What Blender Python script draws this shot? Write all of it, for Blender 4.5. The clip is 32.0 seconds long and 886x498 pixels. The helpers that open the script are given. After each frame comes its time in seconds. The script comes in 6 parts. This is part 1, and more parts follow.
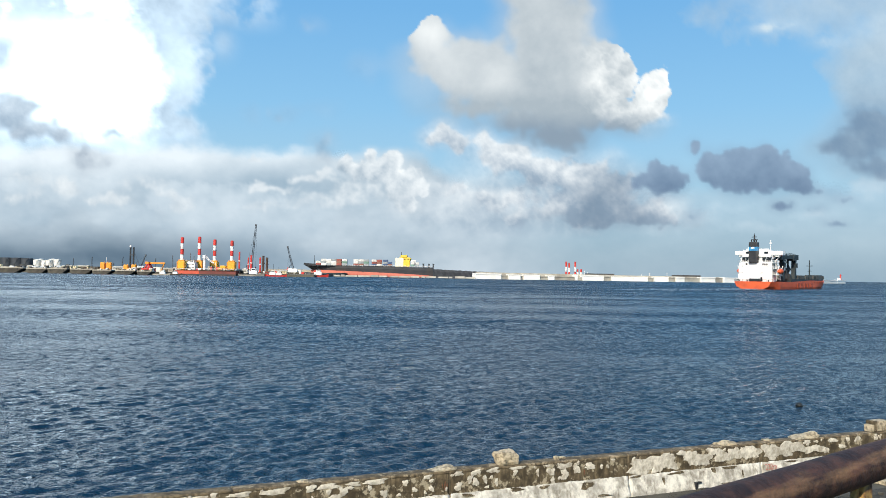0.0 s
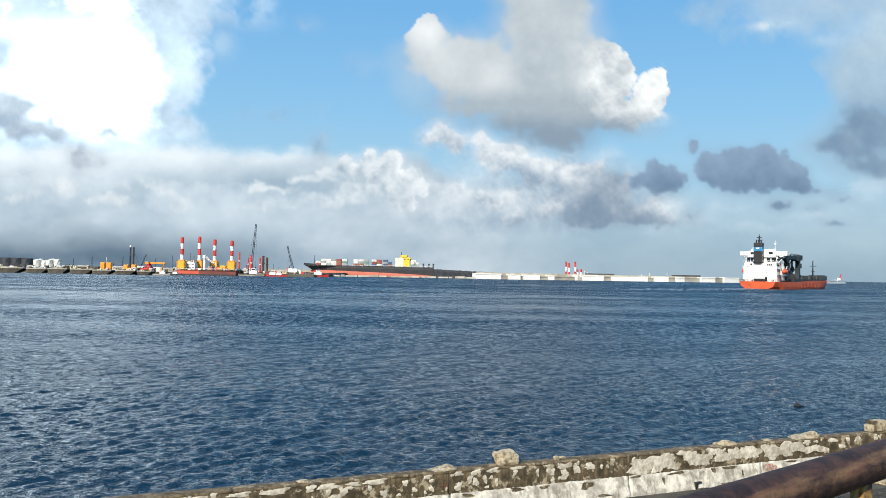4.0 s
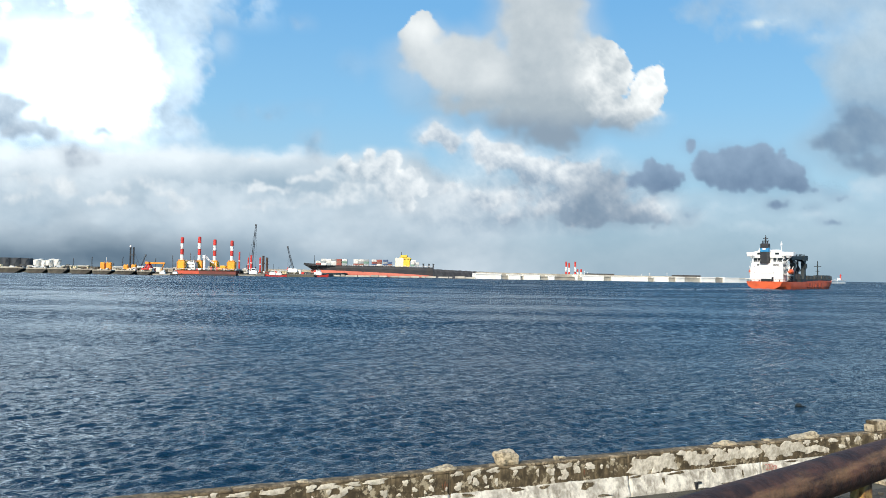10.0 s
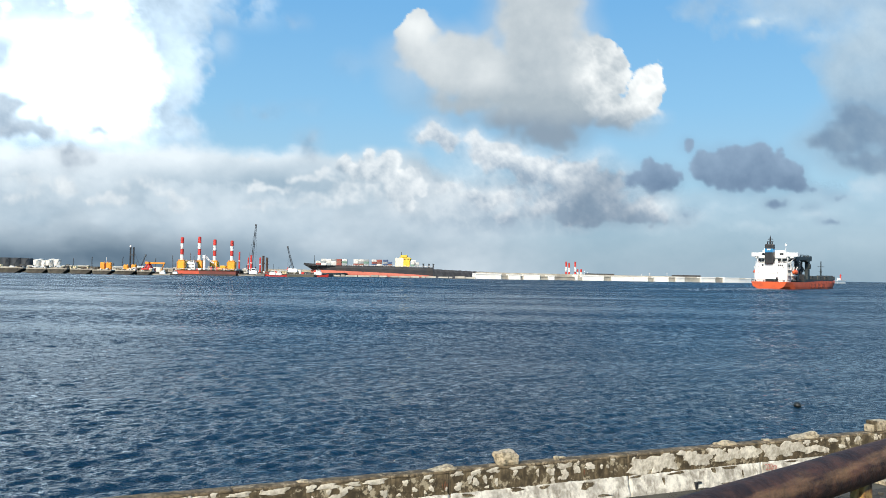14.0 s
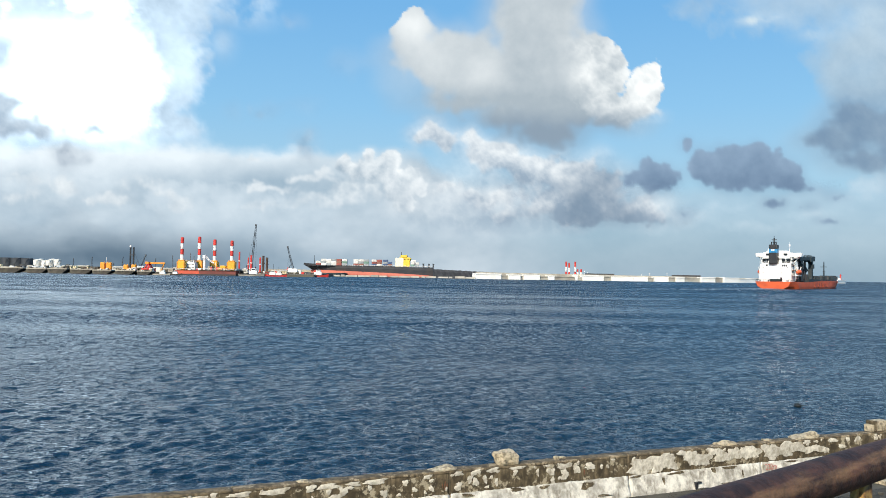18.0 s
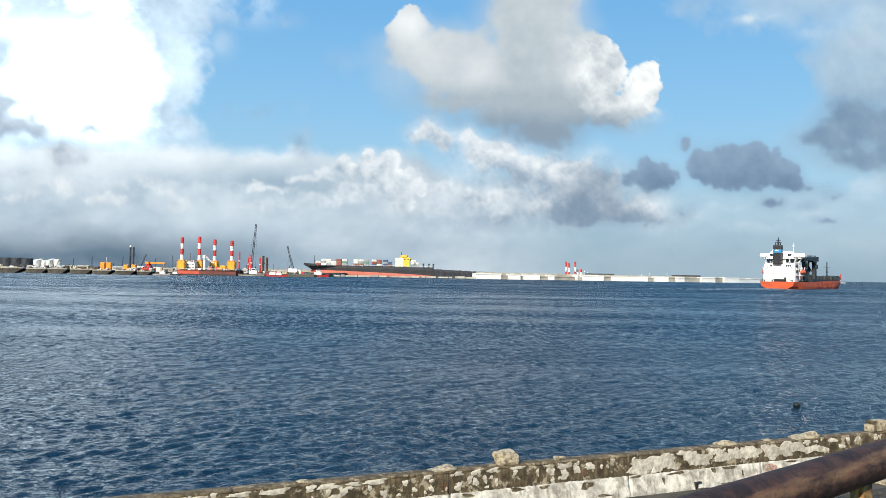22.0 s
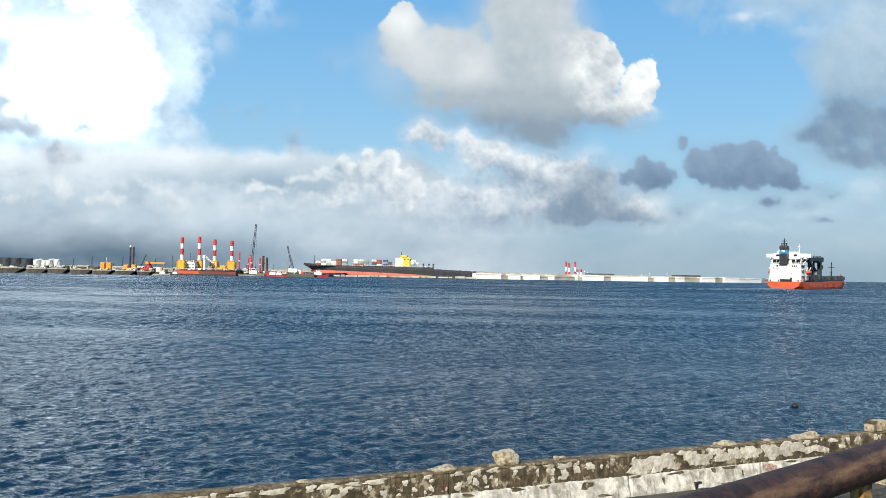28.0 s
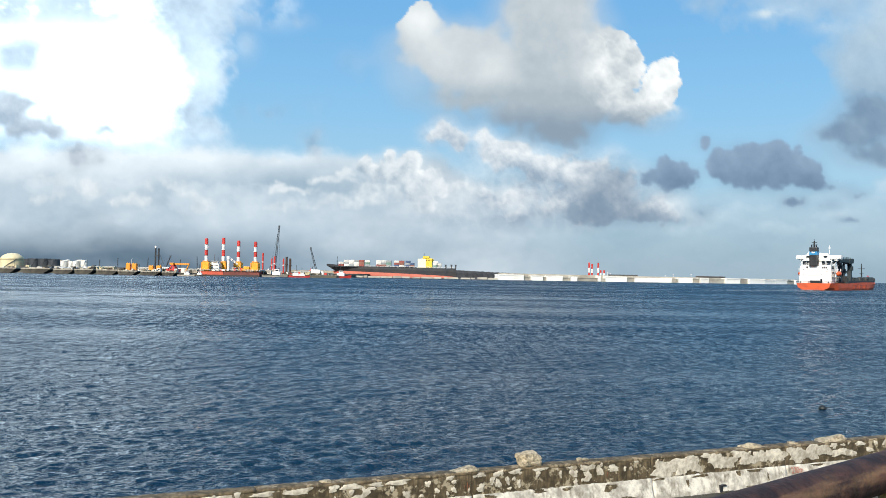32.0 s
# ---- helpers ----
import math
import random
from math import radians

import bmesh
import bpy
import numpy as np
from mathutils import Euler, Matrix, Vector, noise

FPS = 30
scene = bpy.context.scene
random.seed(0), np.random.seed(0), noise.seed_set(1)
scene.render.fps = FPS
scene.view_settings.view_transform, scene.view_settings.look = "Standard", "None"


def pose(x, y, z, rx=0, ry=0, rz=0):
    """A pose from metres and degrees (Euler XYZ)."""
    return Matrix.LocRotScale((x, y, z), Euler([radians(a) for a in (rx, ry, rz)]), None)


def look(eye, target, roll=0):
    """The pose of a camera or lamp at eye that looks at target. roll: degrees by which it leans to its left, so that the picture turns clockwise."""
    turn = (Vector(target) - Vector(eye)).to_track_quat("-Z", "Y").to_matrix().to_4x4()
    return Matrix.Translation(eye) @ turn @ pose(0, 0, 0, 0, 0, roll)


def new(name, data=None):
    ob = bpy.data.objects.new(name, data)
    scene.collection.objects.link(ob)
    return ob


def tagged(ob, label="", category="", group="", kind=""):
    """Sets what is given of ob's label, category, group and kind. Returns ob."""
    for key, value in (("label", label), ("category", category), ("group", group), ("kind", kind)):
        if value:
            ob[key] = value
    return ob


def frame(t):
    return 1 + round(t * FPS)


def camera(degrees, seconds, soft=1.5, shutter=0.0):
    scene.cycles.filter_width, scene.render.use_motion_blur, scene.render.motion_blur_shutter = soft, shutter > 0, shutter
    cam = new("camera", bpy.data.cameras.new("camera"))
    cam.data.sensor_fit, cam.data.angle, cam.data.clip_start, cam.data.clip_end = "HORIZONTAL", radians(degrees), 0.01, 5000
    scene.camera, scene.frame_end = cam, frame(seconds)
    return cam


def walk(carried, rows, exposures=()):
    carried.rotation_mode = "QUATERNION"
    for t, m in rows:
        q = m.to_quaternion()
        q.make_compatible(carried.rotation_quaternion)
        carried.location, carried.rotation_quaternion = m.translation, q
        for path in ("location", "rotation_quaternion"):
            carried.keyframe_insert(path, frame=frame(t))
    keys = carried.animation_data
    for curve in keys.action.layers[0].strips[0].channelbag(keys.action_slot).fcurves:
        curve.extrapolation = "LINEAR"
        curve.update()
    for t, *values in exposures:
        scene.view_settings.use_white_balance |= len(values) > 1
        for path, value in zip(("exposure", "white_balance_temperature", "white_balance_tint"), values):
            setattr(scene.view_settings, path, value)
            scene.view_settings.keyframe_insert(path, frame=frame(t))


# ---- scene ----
cam = camera(54.5, 32.0, soft=0.9)
EYE = Vector((0, 0, 4.5))


def aim(pan, tilt, lean):
    """Camera pose: degrees to the left of north, above level, and of lean."""
    p, e = radians(pan), radians(tilt)
    return look(EYE, EYE + Vector((-math.sin(p) * math.cos(e), math.cos(p) * math.cos(e), math.sin(e))), lean)


walk(cam, [
    (0.0, aim(0, 1.68, 0.95)), (14.0, aim(0, 1.68, 0.95)), (28.0, aim(0, 1.68, 0.95)), (28.6, aim(0, 1.68, 0.95)),
    (29.0, aim(0.0535, 1.678, 0.948)), (29.5, aim(0.156, 1.674, 0.937)), (30.0, aim(0.514, 1.692, 0.911)),
    (30.5, aim(0.773, 1.687, 0.889)), (31.0, aim(0.892, 1.709, 0.962)), (31.5, aim(1.1315, 1.708, 0.973)),
    (32.0, aim(1.492, 1.721, 0.978)),
])

# ---- world and sun ----
SUN_TURN, SUN_UP = 201.0, 34.0
world = bpy.data.worlds.new("sky")
scene.world = world
world.use_nodes = True
wn, wl = world.node_tree.nodes, world.node_tree.links
wn.clear()
out = wn.new("ShaderNodeOutputWorld")
back = wn.new("ShaderNodeBackground")
sky = wn.new("ShaderNodeTexSky")
sky.sky_type, sky.sun_disc = "NISHITA", False
sky.sun_elevation, sky.sun_rotation = radians(SUN_UP), radians(SUN_TURN)
sky.air_density, sky.dust_density, sky.ozone_density = 1.0, 0.6, 2.0
scale_sky = wn.new("ShaderNodeMix")
scale_sky.data_type, scale_sky.blend_type = "RGBA", "MULTIPLY"
scale_sky.inputs[0].default_value = 1.0
scale_sky.inputs[7].default_value = (0.085, 0.085, 0.085, 1)
wl.new(sky.outputs[0], scale_sky.inputs[6])
geo = wn.new("ShaderNodeTexCoord")
sep = wn.new("ShaderNodeSeparateXYZ")
wl.new(geo.outputs["Generated"], sep.inputs[0])
haze = wn.new("ShaderNodeValToRGB")
stops = haze.color_ramp.elements
stops[0].position, stops[0].color = 0.0, (0.29, 0.445, 0.575, 1)
stops[1].position, stops[1].color = 1.0, (0.20, 0.39, 0.74, 1)
for at, col in ((0.05, (0.305, 0.50, 0.65, 1)), (0.11, (0.39, 0.66, 0.86, 1)), (0.19, (0.28, 0.60, 0.91, 1)), (0.30, (0.19, 0.50, 0.88, 1))):
    stops.new(at).color = col
wl.new(sep.outputs[2], haze.inputs[0])
blend = wn.new("ShaderNodeMix")
blend.data_type = "RGBA"
blend.inputs[0].default_value = 0.85
wl.new(scale_sky.outputs[2], blend.inputs[6])
wl.new(haze.outputs[0], blend.inputs[7])
wl.new(blend.outputs[2], back.inputs[0])
back.inputs[1].default_value = 1.0
wl.new(back.outputs[0], out.inputs[0])

sun = new("sun", bpy.data.lights.new("sun", "SUN"))
sun.data.energy, sun.data.angle, sun.data.color = 5.6, radians(0.6), (1.0, 0.90, 0.75)
a, e = radians(SUN_TURN), radians(SUN_UP)
sun.matrix_world = look((math.sin(a) * math.cos(e) * 50, math.cos(a) * math.cos(e) * 50, math.sin(e) * 50), (0, 0, 0))
scene.view_settings.exposure = 0.0

# ---- materials ----
def material(name, rough=0.6, metal=0.0, base=(0.5, 0.5, 0.5), other=None, size=1.0, detail=6.0, bump=0.0, bump_size=None, low=0.35, high=0.65, each=0.0, spec=0.5):
    """A surface that varies between two colours by noise at two scales, with fine relief."""
    m = bpy.data.materials.new(name)
    m.use_nodes = True
    n, l = m.node_tree.nodes, m.node_tree.links
    p = n["Principled BSDF"]
    p.inputs["Roughness"].default_value, p.inputs["Metallic"].default_value = rough, metal
    p.inputs["Specular IOR Level"].default_value = spec
    other = other or tuple(c * 0.75 for c in base)
    tc = n.new("ShaderNodeTexCoord")
    big = n.new("ShaderNodeTexNoise")
    big.inputs["Scale"].default_value, big.inputs["Detail"].default_value, big.inputs["Roughness"].default_value = size, detail, 0.62
    l.new(tc.outputs["Object"], big.inputs["Vector"])
    ramp = n.new("ShaderNodeMapRange")
    ramp.interpolation_type = "SMOOTHSTEP"
    ramp.inputs["From Min"].default_value, ramp.inputs["From Max"].default_value = low, high
    l.new(big.outputs["Fac"], ramp.inputs["Value"])
    mix = n.new("ShaderNodeMix")
    mix.data_type = "RGBA"
    mix.inputs[6].default_value, mix.inputs[7].default_value = (*base, 1), (*other, 1)
    l.new(ramp.outputs[0], mix.inputs[0])
    last = mix.outputs[2]
    if each:
        info = n.new("ShaderNodeObjectInfo")
        shade = n.new("ShaderNodeMapRange")
        shade.inputs["To Min"].default_value, shade.inputs["To Max"].default_value = 1 - each, 1 + each
        l.new(info.outputs["Random"], shade.inputs["Value"])
        mul = n.new("ShaderNodeVectorMath")
        mul.operation = "SCALE"
        l.new(last, mul.inputs[0])
        l.new(shade.outputs[0], mul.inputs["Scale"])
        last = mul.outputs[0]
    l.new(last, p.inputs["Base Color"])
    if bump:
        fine = n.new("ShaderNodeTexNoise")
        fine.inputs["Scale"].default_value, fine.inputs["Detail"].default_value = bump_size or size * 6, 8.0
        l.new(tc.outputs["Object"], fine.inputs["Vector"])
        b = n.new("ShaderNodeBump")
        b.inputs["Strength"].default_value, b.inputs["Distance"].default_value = 1.0, bump
        l.new(fine.outputs["Fac"], b.inputs["Height"])
        l.new(b.outputs[0], p.inputs["Normal"])
    return m


def water_material():
    m = bpy.data.materials.new("sea_water")
    m.use_nodes = True
    n, l = m.node_tree.nodes, m.node_tree.links
    p = n["Principled BSDF"]
    p.inputs["IOR"].default_value = 1.33
    tc = n.new("ShaderNodeTexCoord")
    # open water is ruffled more than the lee of the wall
    sep, open_sea = n.new("ShaderNodeSeparateXYZ"), n.new("ShaderNodeMapRange")
    open_sea.interpolation_type = "SMOOTHSTEP"
    open_sea.inputs["From Min"].default_value, open_sea.inputs["From Max"].default_value = 22.0, 105.0
    open_sea.inputs["To Min"].default_value, open_sea.inputs["To Max"].default_value = 0.04, 0.165
    l.new(tc.outputs["Object"], sep.inputs[0])
    l.new(sep.outputs[1], open_sea.inputs["Value"])
    # broad lanes of calmer and rougher water
    lane_map = n.new("ShaderNodeMapping")
    lane_map.inputs["Scale"].default_value = (0.011, 0.045, 1)
    lane_map.inputs["Rotation"].default_value = (0, 0, radians(3))
    l.new(tc.outputs["Object"], lane_map.inputs["Vector"])
    lane = n.new("ShaderNodeTexNoise")
    lane.inputs["Scale"].default_value, lane.inputs["Detail"].default_value = 1.0, 4.0
    l.new(lane_map.outputs[0], lane.inputs["Vector"])
    ruffle, sharp = n.new("ShaderNodeMath"), n.new("ShaderNodeMapRange")
    sharp.inputs["From Min"].default_value, sharp.inputs["From Max"].default_value = 0.35, 0.65
    sharp.inputs["To Min"].default_value, sharp.inputs["To Max"].default_value = 0.8, 1.15
    ruffle.operation = "MULTIPLY"
    l.new(lane.outputs["Fac"], sharp.inputs["Value"])
    l.new(open_sea.outputs[0], ruffle.inputs[0])
    l.new(sharp.outputs[0], ruffle.inputs[1])
    # cat's paws: thin streaks drawn out across the wind
    paw_map, paw, paw_gain, both = n.new("ShaderNodeMapping"), n.new("ShaderNodeTexNoise"), n.new("ShaderNodeMapRange"), n.new("ShaderNodeMath")
    paw_map.inputs["Scale"].default_value = (0.035, 0.16, 1)
    paw_map.inputs["Rotation"].default_value = (0, 0, radians(-4))
    paw.inputs["Scale"].default_value, paw.inputs["Detail"].default_value, paw.inputs["Roughness"].default_value = 1.0, 6.0, 0.6
    paw_gain.inputs["From Min"].default_value, paw_gain.inputs["From Max"].default_value = 0.38, 0.62
    paw_gain.inputs["To Min"].default_value, paw_gain.inputs["To Max"].default_value = 0.88, 1.12
    both.operation = "MULTIPLY"
    l.new(tc.outputs["Object"], paw_map.inputs["Vector"])
    l.new(paw_map.outputs[0], paw.inputs["Vector"])
    l.new(paw.outputs["Fac"], paw_gain.inputs["Value"])
    l.new(ruffle.outputs[0], both.inputs[0])
    l.new(paw_gain.outputs[0], both.inputs[1])
    l.new(both.outputs[0], p.inputs["Roughness"])
    mix = n.new("ShaderNodeMix")
    mix.data_type = "RGBA"
    mix.inputs[6].default_value, mix.inputs[7].default_value = (0.0008, 0.0125, 0.0285, 1), (0.0016, 0.0215, 0.045, 1)
    l.new(lane.outputs["Fac"], mix.inputs[0])
    l.new(mix.outputs[2], p.inputs["Base Color"])
    # ripples at six sizes
    last = None
    for size, turn, stretch, weight in ((0.35, 10, 0.55, 0.12), (1.1, 24, 0.7, 0.12), (2.4, -18, 0.8, 0.14), (5.5, 12, 0.8, 0.12), (12.0, -8, 0.8, 0.055), (25.0, 15, 0.8, 0.02)):
        mp = n.new("ShaderNodeMapping")
        mp.inputs["Rotation"].default_value = (0, 0, radians(turn))
        mp.inputs["Scale"].default_value = (size * stretch, size, size)
        l.new(tc.outputs["Object"], mp.inputs["Vector"])
        nz = n.new("ShaderNodeTexNoise")
        nz.inputs["Scale"].default_value, nz.inputs["Detail"].default_value, nz.inputs["Roughness"].default_value = 1.0, 3.0, 0.55
        l.new(mp.outputs[0], nz.inputs["Vector"])
        w = n.new("ShaderNodeMath")
        w.operation = "MULTIPLY"
        w.inputs[1].default_value = weight
        l.new(nz.outputs["Fac"], w.inputs[0])
        if last is None:
            last = w.outputs[0]
        else:
            add = n.new("ShaderNodeMath")
            l.new(last, add.inputs[0])
            l.new(w.outputs[0], add.inputs[1])
            last = add.outputs[0]
    gain = n.new("ShaderNodeMapRange")
    gain.inputs["From Min"].default_value, gain.inputs["From Max"].default_value = 0.35, 0.65
    gain.inputs["To Min"].default_value, gain.inputs["To Max"].default_value = 0.75, 1.0
    l.new(lane.outputs["Fac"], gain.inputs["Value"])
    b = n.new("ShaderNodeBump")
    b.inputs["Distance"].default_value = 1.0
    l.new(last, b.inputs["Height"])
    # the open sea's short steep chop, as tilts of the surface
    chop = n.new("ShaderNodeMapRange")
    chop.interpolation_type = "SMOOTHSTEP"
    chop.inputs["From Min"].default_value, chop.inputs["From Max"].default_value = 14.0, 80.0
    chop.inputs["To Min"].default_value, chop.inputs["To Max"].default_value = 0.0, 1.0
    l.new(sep.outputs[1], chop.inputs["Value"])
    calm, weak = n.new("ShaderNodeMath"), n.new("ShaderNodeMath")
    calm.operation, weak.operation = "MULTIPLY_ADD", "MULTIPLY"
    calm.inputs[1].default_value, calm.inputs[2].default_value = -0.6, 1.0
    l.new(chop.outputs[0], calm.inputs[0])
    l.new(calm.outputs[0], weak.inputs[0])
    l.new(gain.outputs[0], weak.inputs[1])
    l.new(weak.outputs[0], b.inputs["Strength"])
    amount = n.new("ShaderNodeMath")
    amount.operation = "MULTIPLY"
    l.new(chop.outputs[0], amount.inputs[0])
    swell, lane_gain = n.new("ShaderNodeMath"), n.new("ShaderNodeMapRange")
    swell.operation = "MULTIPLY"
    lane_gain.inputs["From Min"].default_value, lane_gain.inputs["From Max"].default_value = 0.40, 0.60
    lane_gain.inputs["To Min"].default_value, lane_gain.inputs["To Max"].default_value = 0.62, 1.25
    l.new(lane.outputs["Fac"], lane_gain.inputs["Value"])
    l.new(paw_gain.outputs[0], swell.inputs[0])
    l.new(lane_gain.outputs[0], swell.inputs[1])
    # a smooth lane well out, broken at its edges
    lane_way, slick_y, slick, slick_gain = n.new("ShaderNodeMath"), n.new("ShaderNodeMath"), n.new("ShaderNodeMapRange"), n.new("ShaderNodeMath")
    lane_way.operation, slick_y.operation, slick_gain.operation = "MULTIPLY_ADD", "ABSOLUTE", "MULTIPLY"
    lane_way.inputs[1].default_value = 240.0
    off = n.new("ShaderNodeMath")
    off.inputs[1].default_value = -268.0
    l.new(sep.outputs[1], off.inputs[0])
    l.new(paw.outputs["Fac"], lane_way.inputs[0])
    l.new(off.outputs[0], lane_way.inputs[2])
    l.new(lane_way.outputs[0], slick_y.inputs[0])
    slick.interpolation_type = "SMOOTHSTEP"
    slick.inputs["From Min"].default_value, slick.inputs["From Max"].default_value = 4.0, 24.0
    slick.inputs["To Min"].default_value, slick.inputs["To Max"].default_value = 0.4, 1.0
    # it thins out towards the harbour mouth
    mouth, wider = n.new("ShaderNodeMapRange"), n.new("ShaderNodeMath")
    mouth.interpolation_type = "SMOOTHSTEP"
    mouth.inputs["From Min"].default_value, mouth.inputs["From Max"].default_value = 0.0, 90.0
    mouth.inputs["To Max"].default_value = 40.0
    l.new(sep.outputs[0], mouth.inputs["Value"])
    l.new(slick_y.outputs[0], wider.inputs[0])
    l.new(mouth.outputs[0], wider.inputs[1])
    l.new(wider.outputs[0], slick.inputs["Value"])
    l.new(swell.outputs[0], slick_gain.inputs[0])
    l.new(slick.outputs[0], slick_gain.inputs[1])
    # a livelier chop in the west
    west, lively = n.new("ShaderNodeMapRange"), n.new("ShaderNodeMath")
    west.interpolation_type, lively.operation = "SMOOTHSTEP", "MULTIPLY"
    west.inputs["From Min"].default_value, west.inputs["From Max"].default_value = -40.0, 0.0
    west.inputs["To Min"].default_value, west.inputs["To Max"].default_value = 1.1, 0.94
    l.new(sep.outputs[0], west.inputs["Value"])
    l.new(slick_gain.outputs[0], lively.inputs[0])
    l.new(west.outputs[0], lively.inputs[1])
    # and a fresher wind beyond it
    far_wind, blown = n.new("ShaderNodeMapRange"), n.new("ShaderNodeMath")
    far_wind.interpolation_type, blown.operation = "SMOOTHSTEP", "MULTIPLY"
    far_wind.inputs["From Min"].default_value, far_wind.inputs["From Max"].default_value = 170.0, 300.0
    far_wind.inputs["To Min"].default_value, far_wind.inputs["To Max"].default_value = 1.0, 1.4
    l.new(sep.outputs[1], far_wind.inputs["Value"])
    l.new(far_wind.outputs[0], blown.inputs[0])
    l.new(slick_gain.outputs[0], blown.inputs[1])
    l.new(blown.outputs[0], amount.inputs[1])
    tilt = b.outputs[0]
    for size, stretch, turn, weight, start, full in ((3.5, 1.6, 9, 0.72, 4, 20), (1.4, 2.6, 4, 0.76, 12, 40), (0.58, 4.2, -6, 0.84, 40, 95), (0.24, 7.5, 3, 0.66, 85, 170), (0.10, 12.0, -3, 0.38, 180, 360)):
        mp, nz, centre, scale, add = (n.new("ShaderNodeMapping"), n.new("ShaderNodeTexNoise"), n.new("ShaderNodeVectorMath"), n.new("ShaderNodeVectorMath"), n.new("ShaderNodeVectorMath"))
        mp.inputs["Rotation"].default_value = (0, 0, radians(turn))
        mp.inputs["Scale"].default_value = (size * stretch, size, size)
        nz.inputs["Scale"].default_value, nz.inputs["Detail"].default_value, nz.inputs["Roughness"].default_value = 1.0, 2.0, 0.6
        l.new(tc.outputs["Object"], mp.inputs["Vector"])
        l.new(mp.outputs[0], nz.inputs["Vector"])
        centre.operation = "MULTIPLY_ADD"
        centre.inputs[1].default_value, centre.inputs[2].default_value = (weight, weight, 0), (-weight / 2, -weight / 2, 0)
        l.new(nz.outputs["Color"], centre.inputs[0])
        scale.operation = "SCALE"
        l.new(centre.outputs[0], scale.inputs[0])
        # longer seas only where the water opens out
        reach, grown = n.new("ShaderNodeMapRange"), n.new("ShaderNodeMath")
        reach.interpolation_type, grown.operation = "SMOOTHSTEP", "MULTIPLY"
        reach.inputs["From Min"].default_value, reach.inputs["From Max"].default_value = start, full
        l.new(sep.outputs[1], reach.inputs["Value"])
        l.new(reach.outputs[0], grown.inputs[0])
        l.new(lively.outputs[0], grown.inputs[1])
        l.new(grown.outputs[0], scale.inputs["Scale"])
        add.operation = "ADD"
        l.new(tilt, add.inputs[0])
        l.new(scale.outputs[0], add.inputs[1])
        tilt = add.outputs[0]
    # the seas run on to the shore: their steeper faces look that way
    face, lean = n.new("ShaderNodeVectorMath"), n.new("ShaderNodeVectorMath")
    face.operation = "SCALE"
    face.inputs[0].default_value = (0, -0.22, 0)
    l.new(amount.outputs[0], face.inputs["Scale"])
    l.new(tilt, lean.inputs[0])
    l.new(face.outputs[0], lean.inputs[1])
    unit = n.new("ShaderNodeVectorMath")
    unit.operation = "NORMALIZE"
    l.new(lean.outputs[0], unit.inputs[0])
    l.new(unit.outputs[0], p.inputs["Normal"])
    return m


def cloud_material(name, lit, shade, rain, torn=0.10):
    """Glowing distant vapour: two tones and a rain-dark one, thinning out to clear air."""
    m = bpy.data.materials.new(name)
    m.use_nodes = True
    n, l = m.node_tree.nodes, m.node_tree.links
    n.clear()
    o = n.new("ShaderNodeOutputMaterial")
    glow, clear, thin = n.new("ShaderNodeEmission"), n.new("ShaderNodeBsdfTransparent"), n.new("ShaderNodeMixShader")
    reads = {}
    for key in ("cover", "light", "rain"):
        reads[key] = n.new("ShaderNodeAttribute")
        reads[key].attribute_name = key
    tc, fine = n.new("ShaderNodeTexCoord"), n.new("ShaderNodeTexNoise")
    fine.inputs["Scale"].default_value, fine.inputs["Detail"].default_value, fine.inputs["Roughness"].default_value = 0.012, 8.0, 0.6
    l.new(tc.outputs["Object"], fine.inputs["Vector"])
    wisp = n.new("ShaderNodeMapRange")
    wisp.inputs["From Min"].default_value, wisp.inputs["From Max"].default_value = 0.3, 0.7
    wisp.inputs["To Min"].default_value, wisp.inputs["To Max"].default_value = -torn, torn
    l.new(fine.outputs["Fac"], wisp.inputs["Value"])
    tone = n.new("ShaderNodeMath")
    tone.use_clamp = True
    l.new(reads["light"].outputs["Fac"], tone.inputs[0])
    l.new(wisp.outputs[0], tone.inputs[1])
    one, two = n.new("ShaderNodeMix"), n.new("ShaderNodeMix")
    one.data_type = two.data_type = "RGBA"
    one.inputs[6].default_value, one.inputs[7].default_value = (*shade, 1), (*lit, 1)
    two.inputs[7].default_value = (*rain, 1)
    l.new(tone.outputs[0], one.inputs[0])
    l.new(one.outputs[2], two.inputs[6])
    l.new(reads["rain"].outputs["Fac"], two.inputs[0])
    l.new(two.outputs[2], glow.inputs[0])
    l.new(reads["cover"].outputs["Fac"], thin.inputs[0])
    l.new(clear.outputs[0], thin.inputs[1])
    l.new(glow.outputs[0], thin.inputs[2])
    l.new(thin.outputs[0], o.inputs[0])
    return m


# ---- clouds: soft sheets of vapour far behind everything, each drifting on its own ----
def value_noise(x, y, seed):
    xi, yi = np.floor(x).astype(np.int64), np.floor(y).astype(np.int64)
    fx, fy = x - xi, y - yi
    fx, fy = fx * fx * fx * (fx * (fx * 6 - 15) + 10), fy * fy * fy * (fy * (fy * 6 - 15) + 10)

    def corner(i, j):
        h = (i * 374761393 + j * 668265263 + seed * 1442695041) & 0xFFFFFFFF
        h = ((h ^ (h >> 13)) * 1274126177) & 0xFFFFFFFF
        return ((h ^ (h >> 16)) & 0xFFFF) / 65535.0

    a, b, c, d = corner(xi, yi), corner(xi + 1, yi), corner(xi, yi + 1), corner(xi + 1, yi + 1)
    return (a * (1 - fx) + b * fx) * (1 - fy) + (c * (1 - fx) + d * fx) * fy


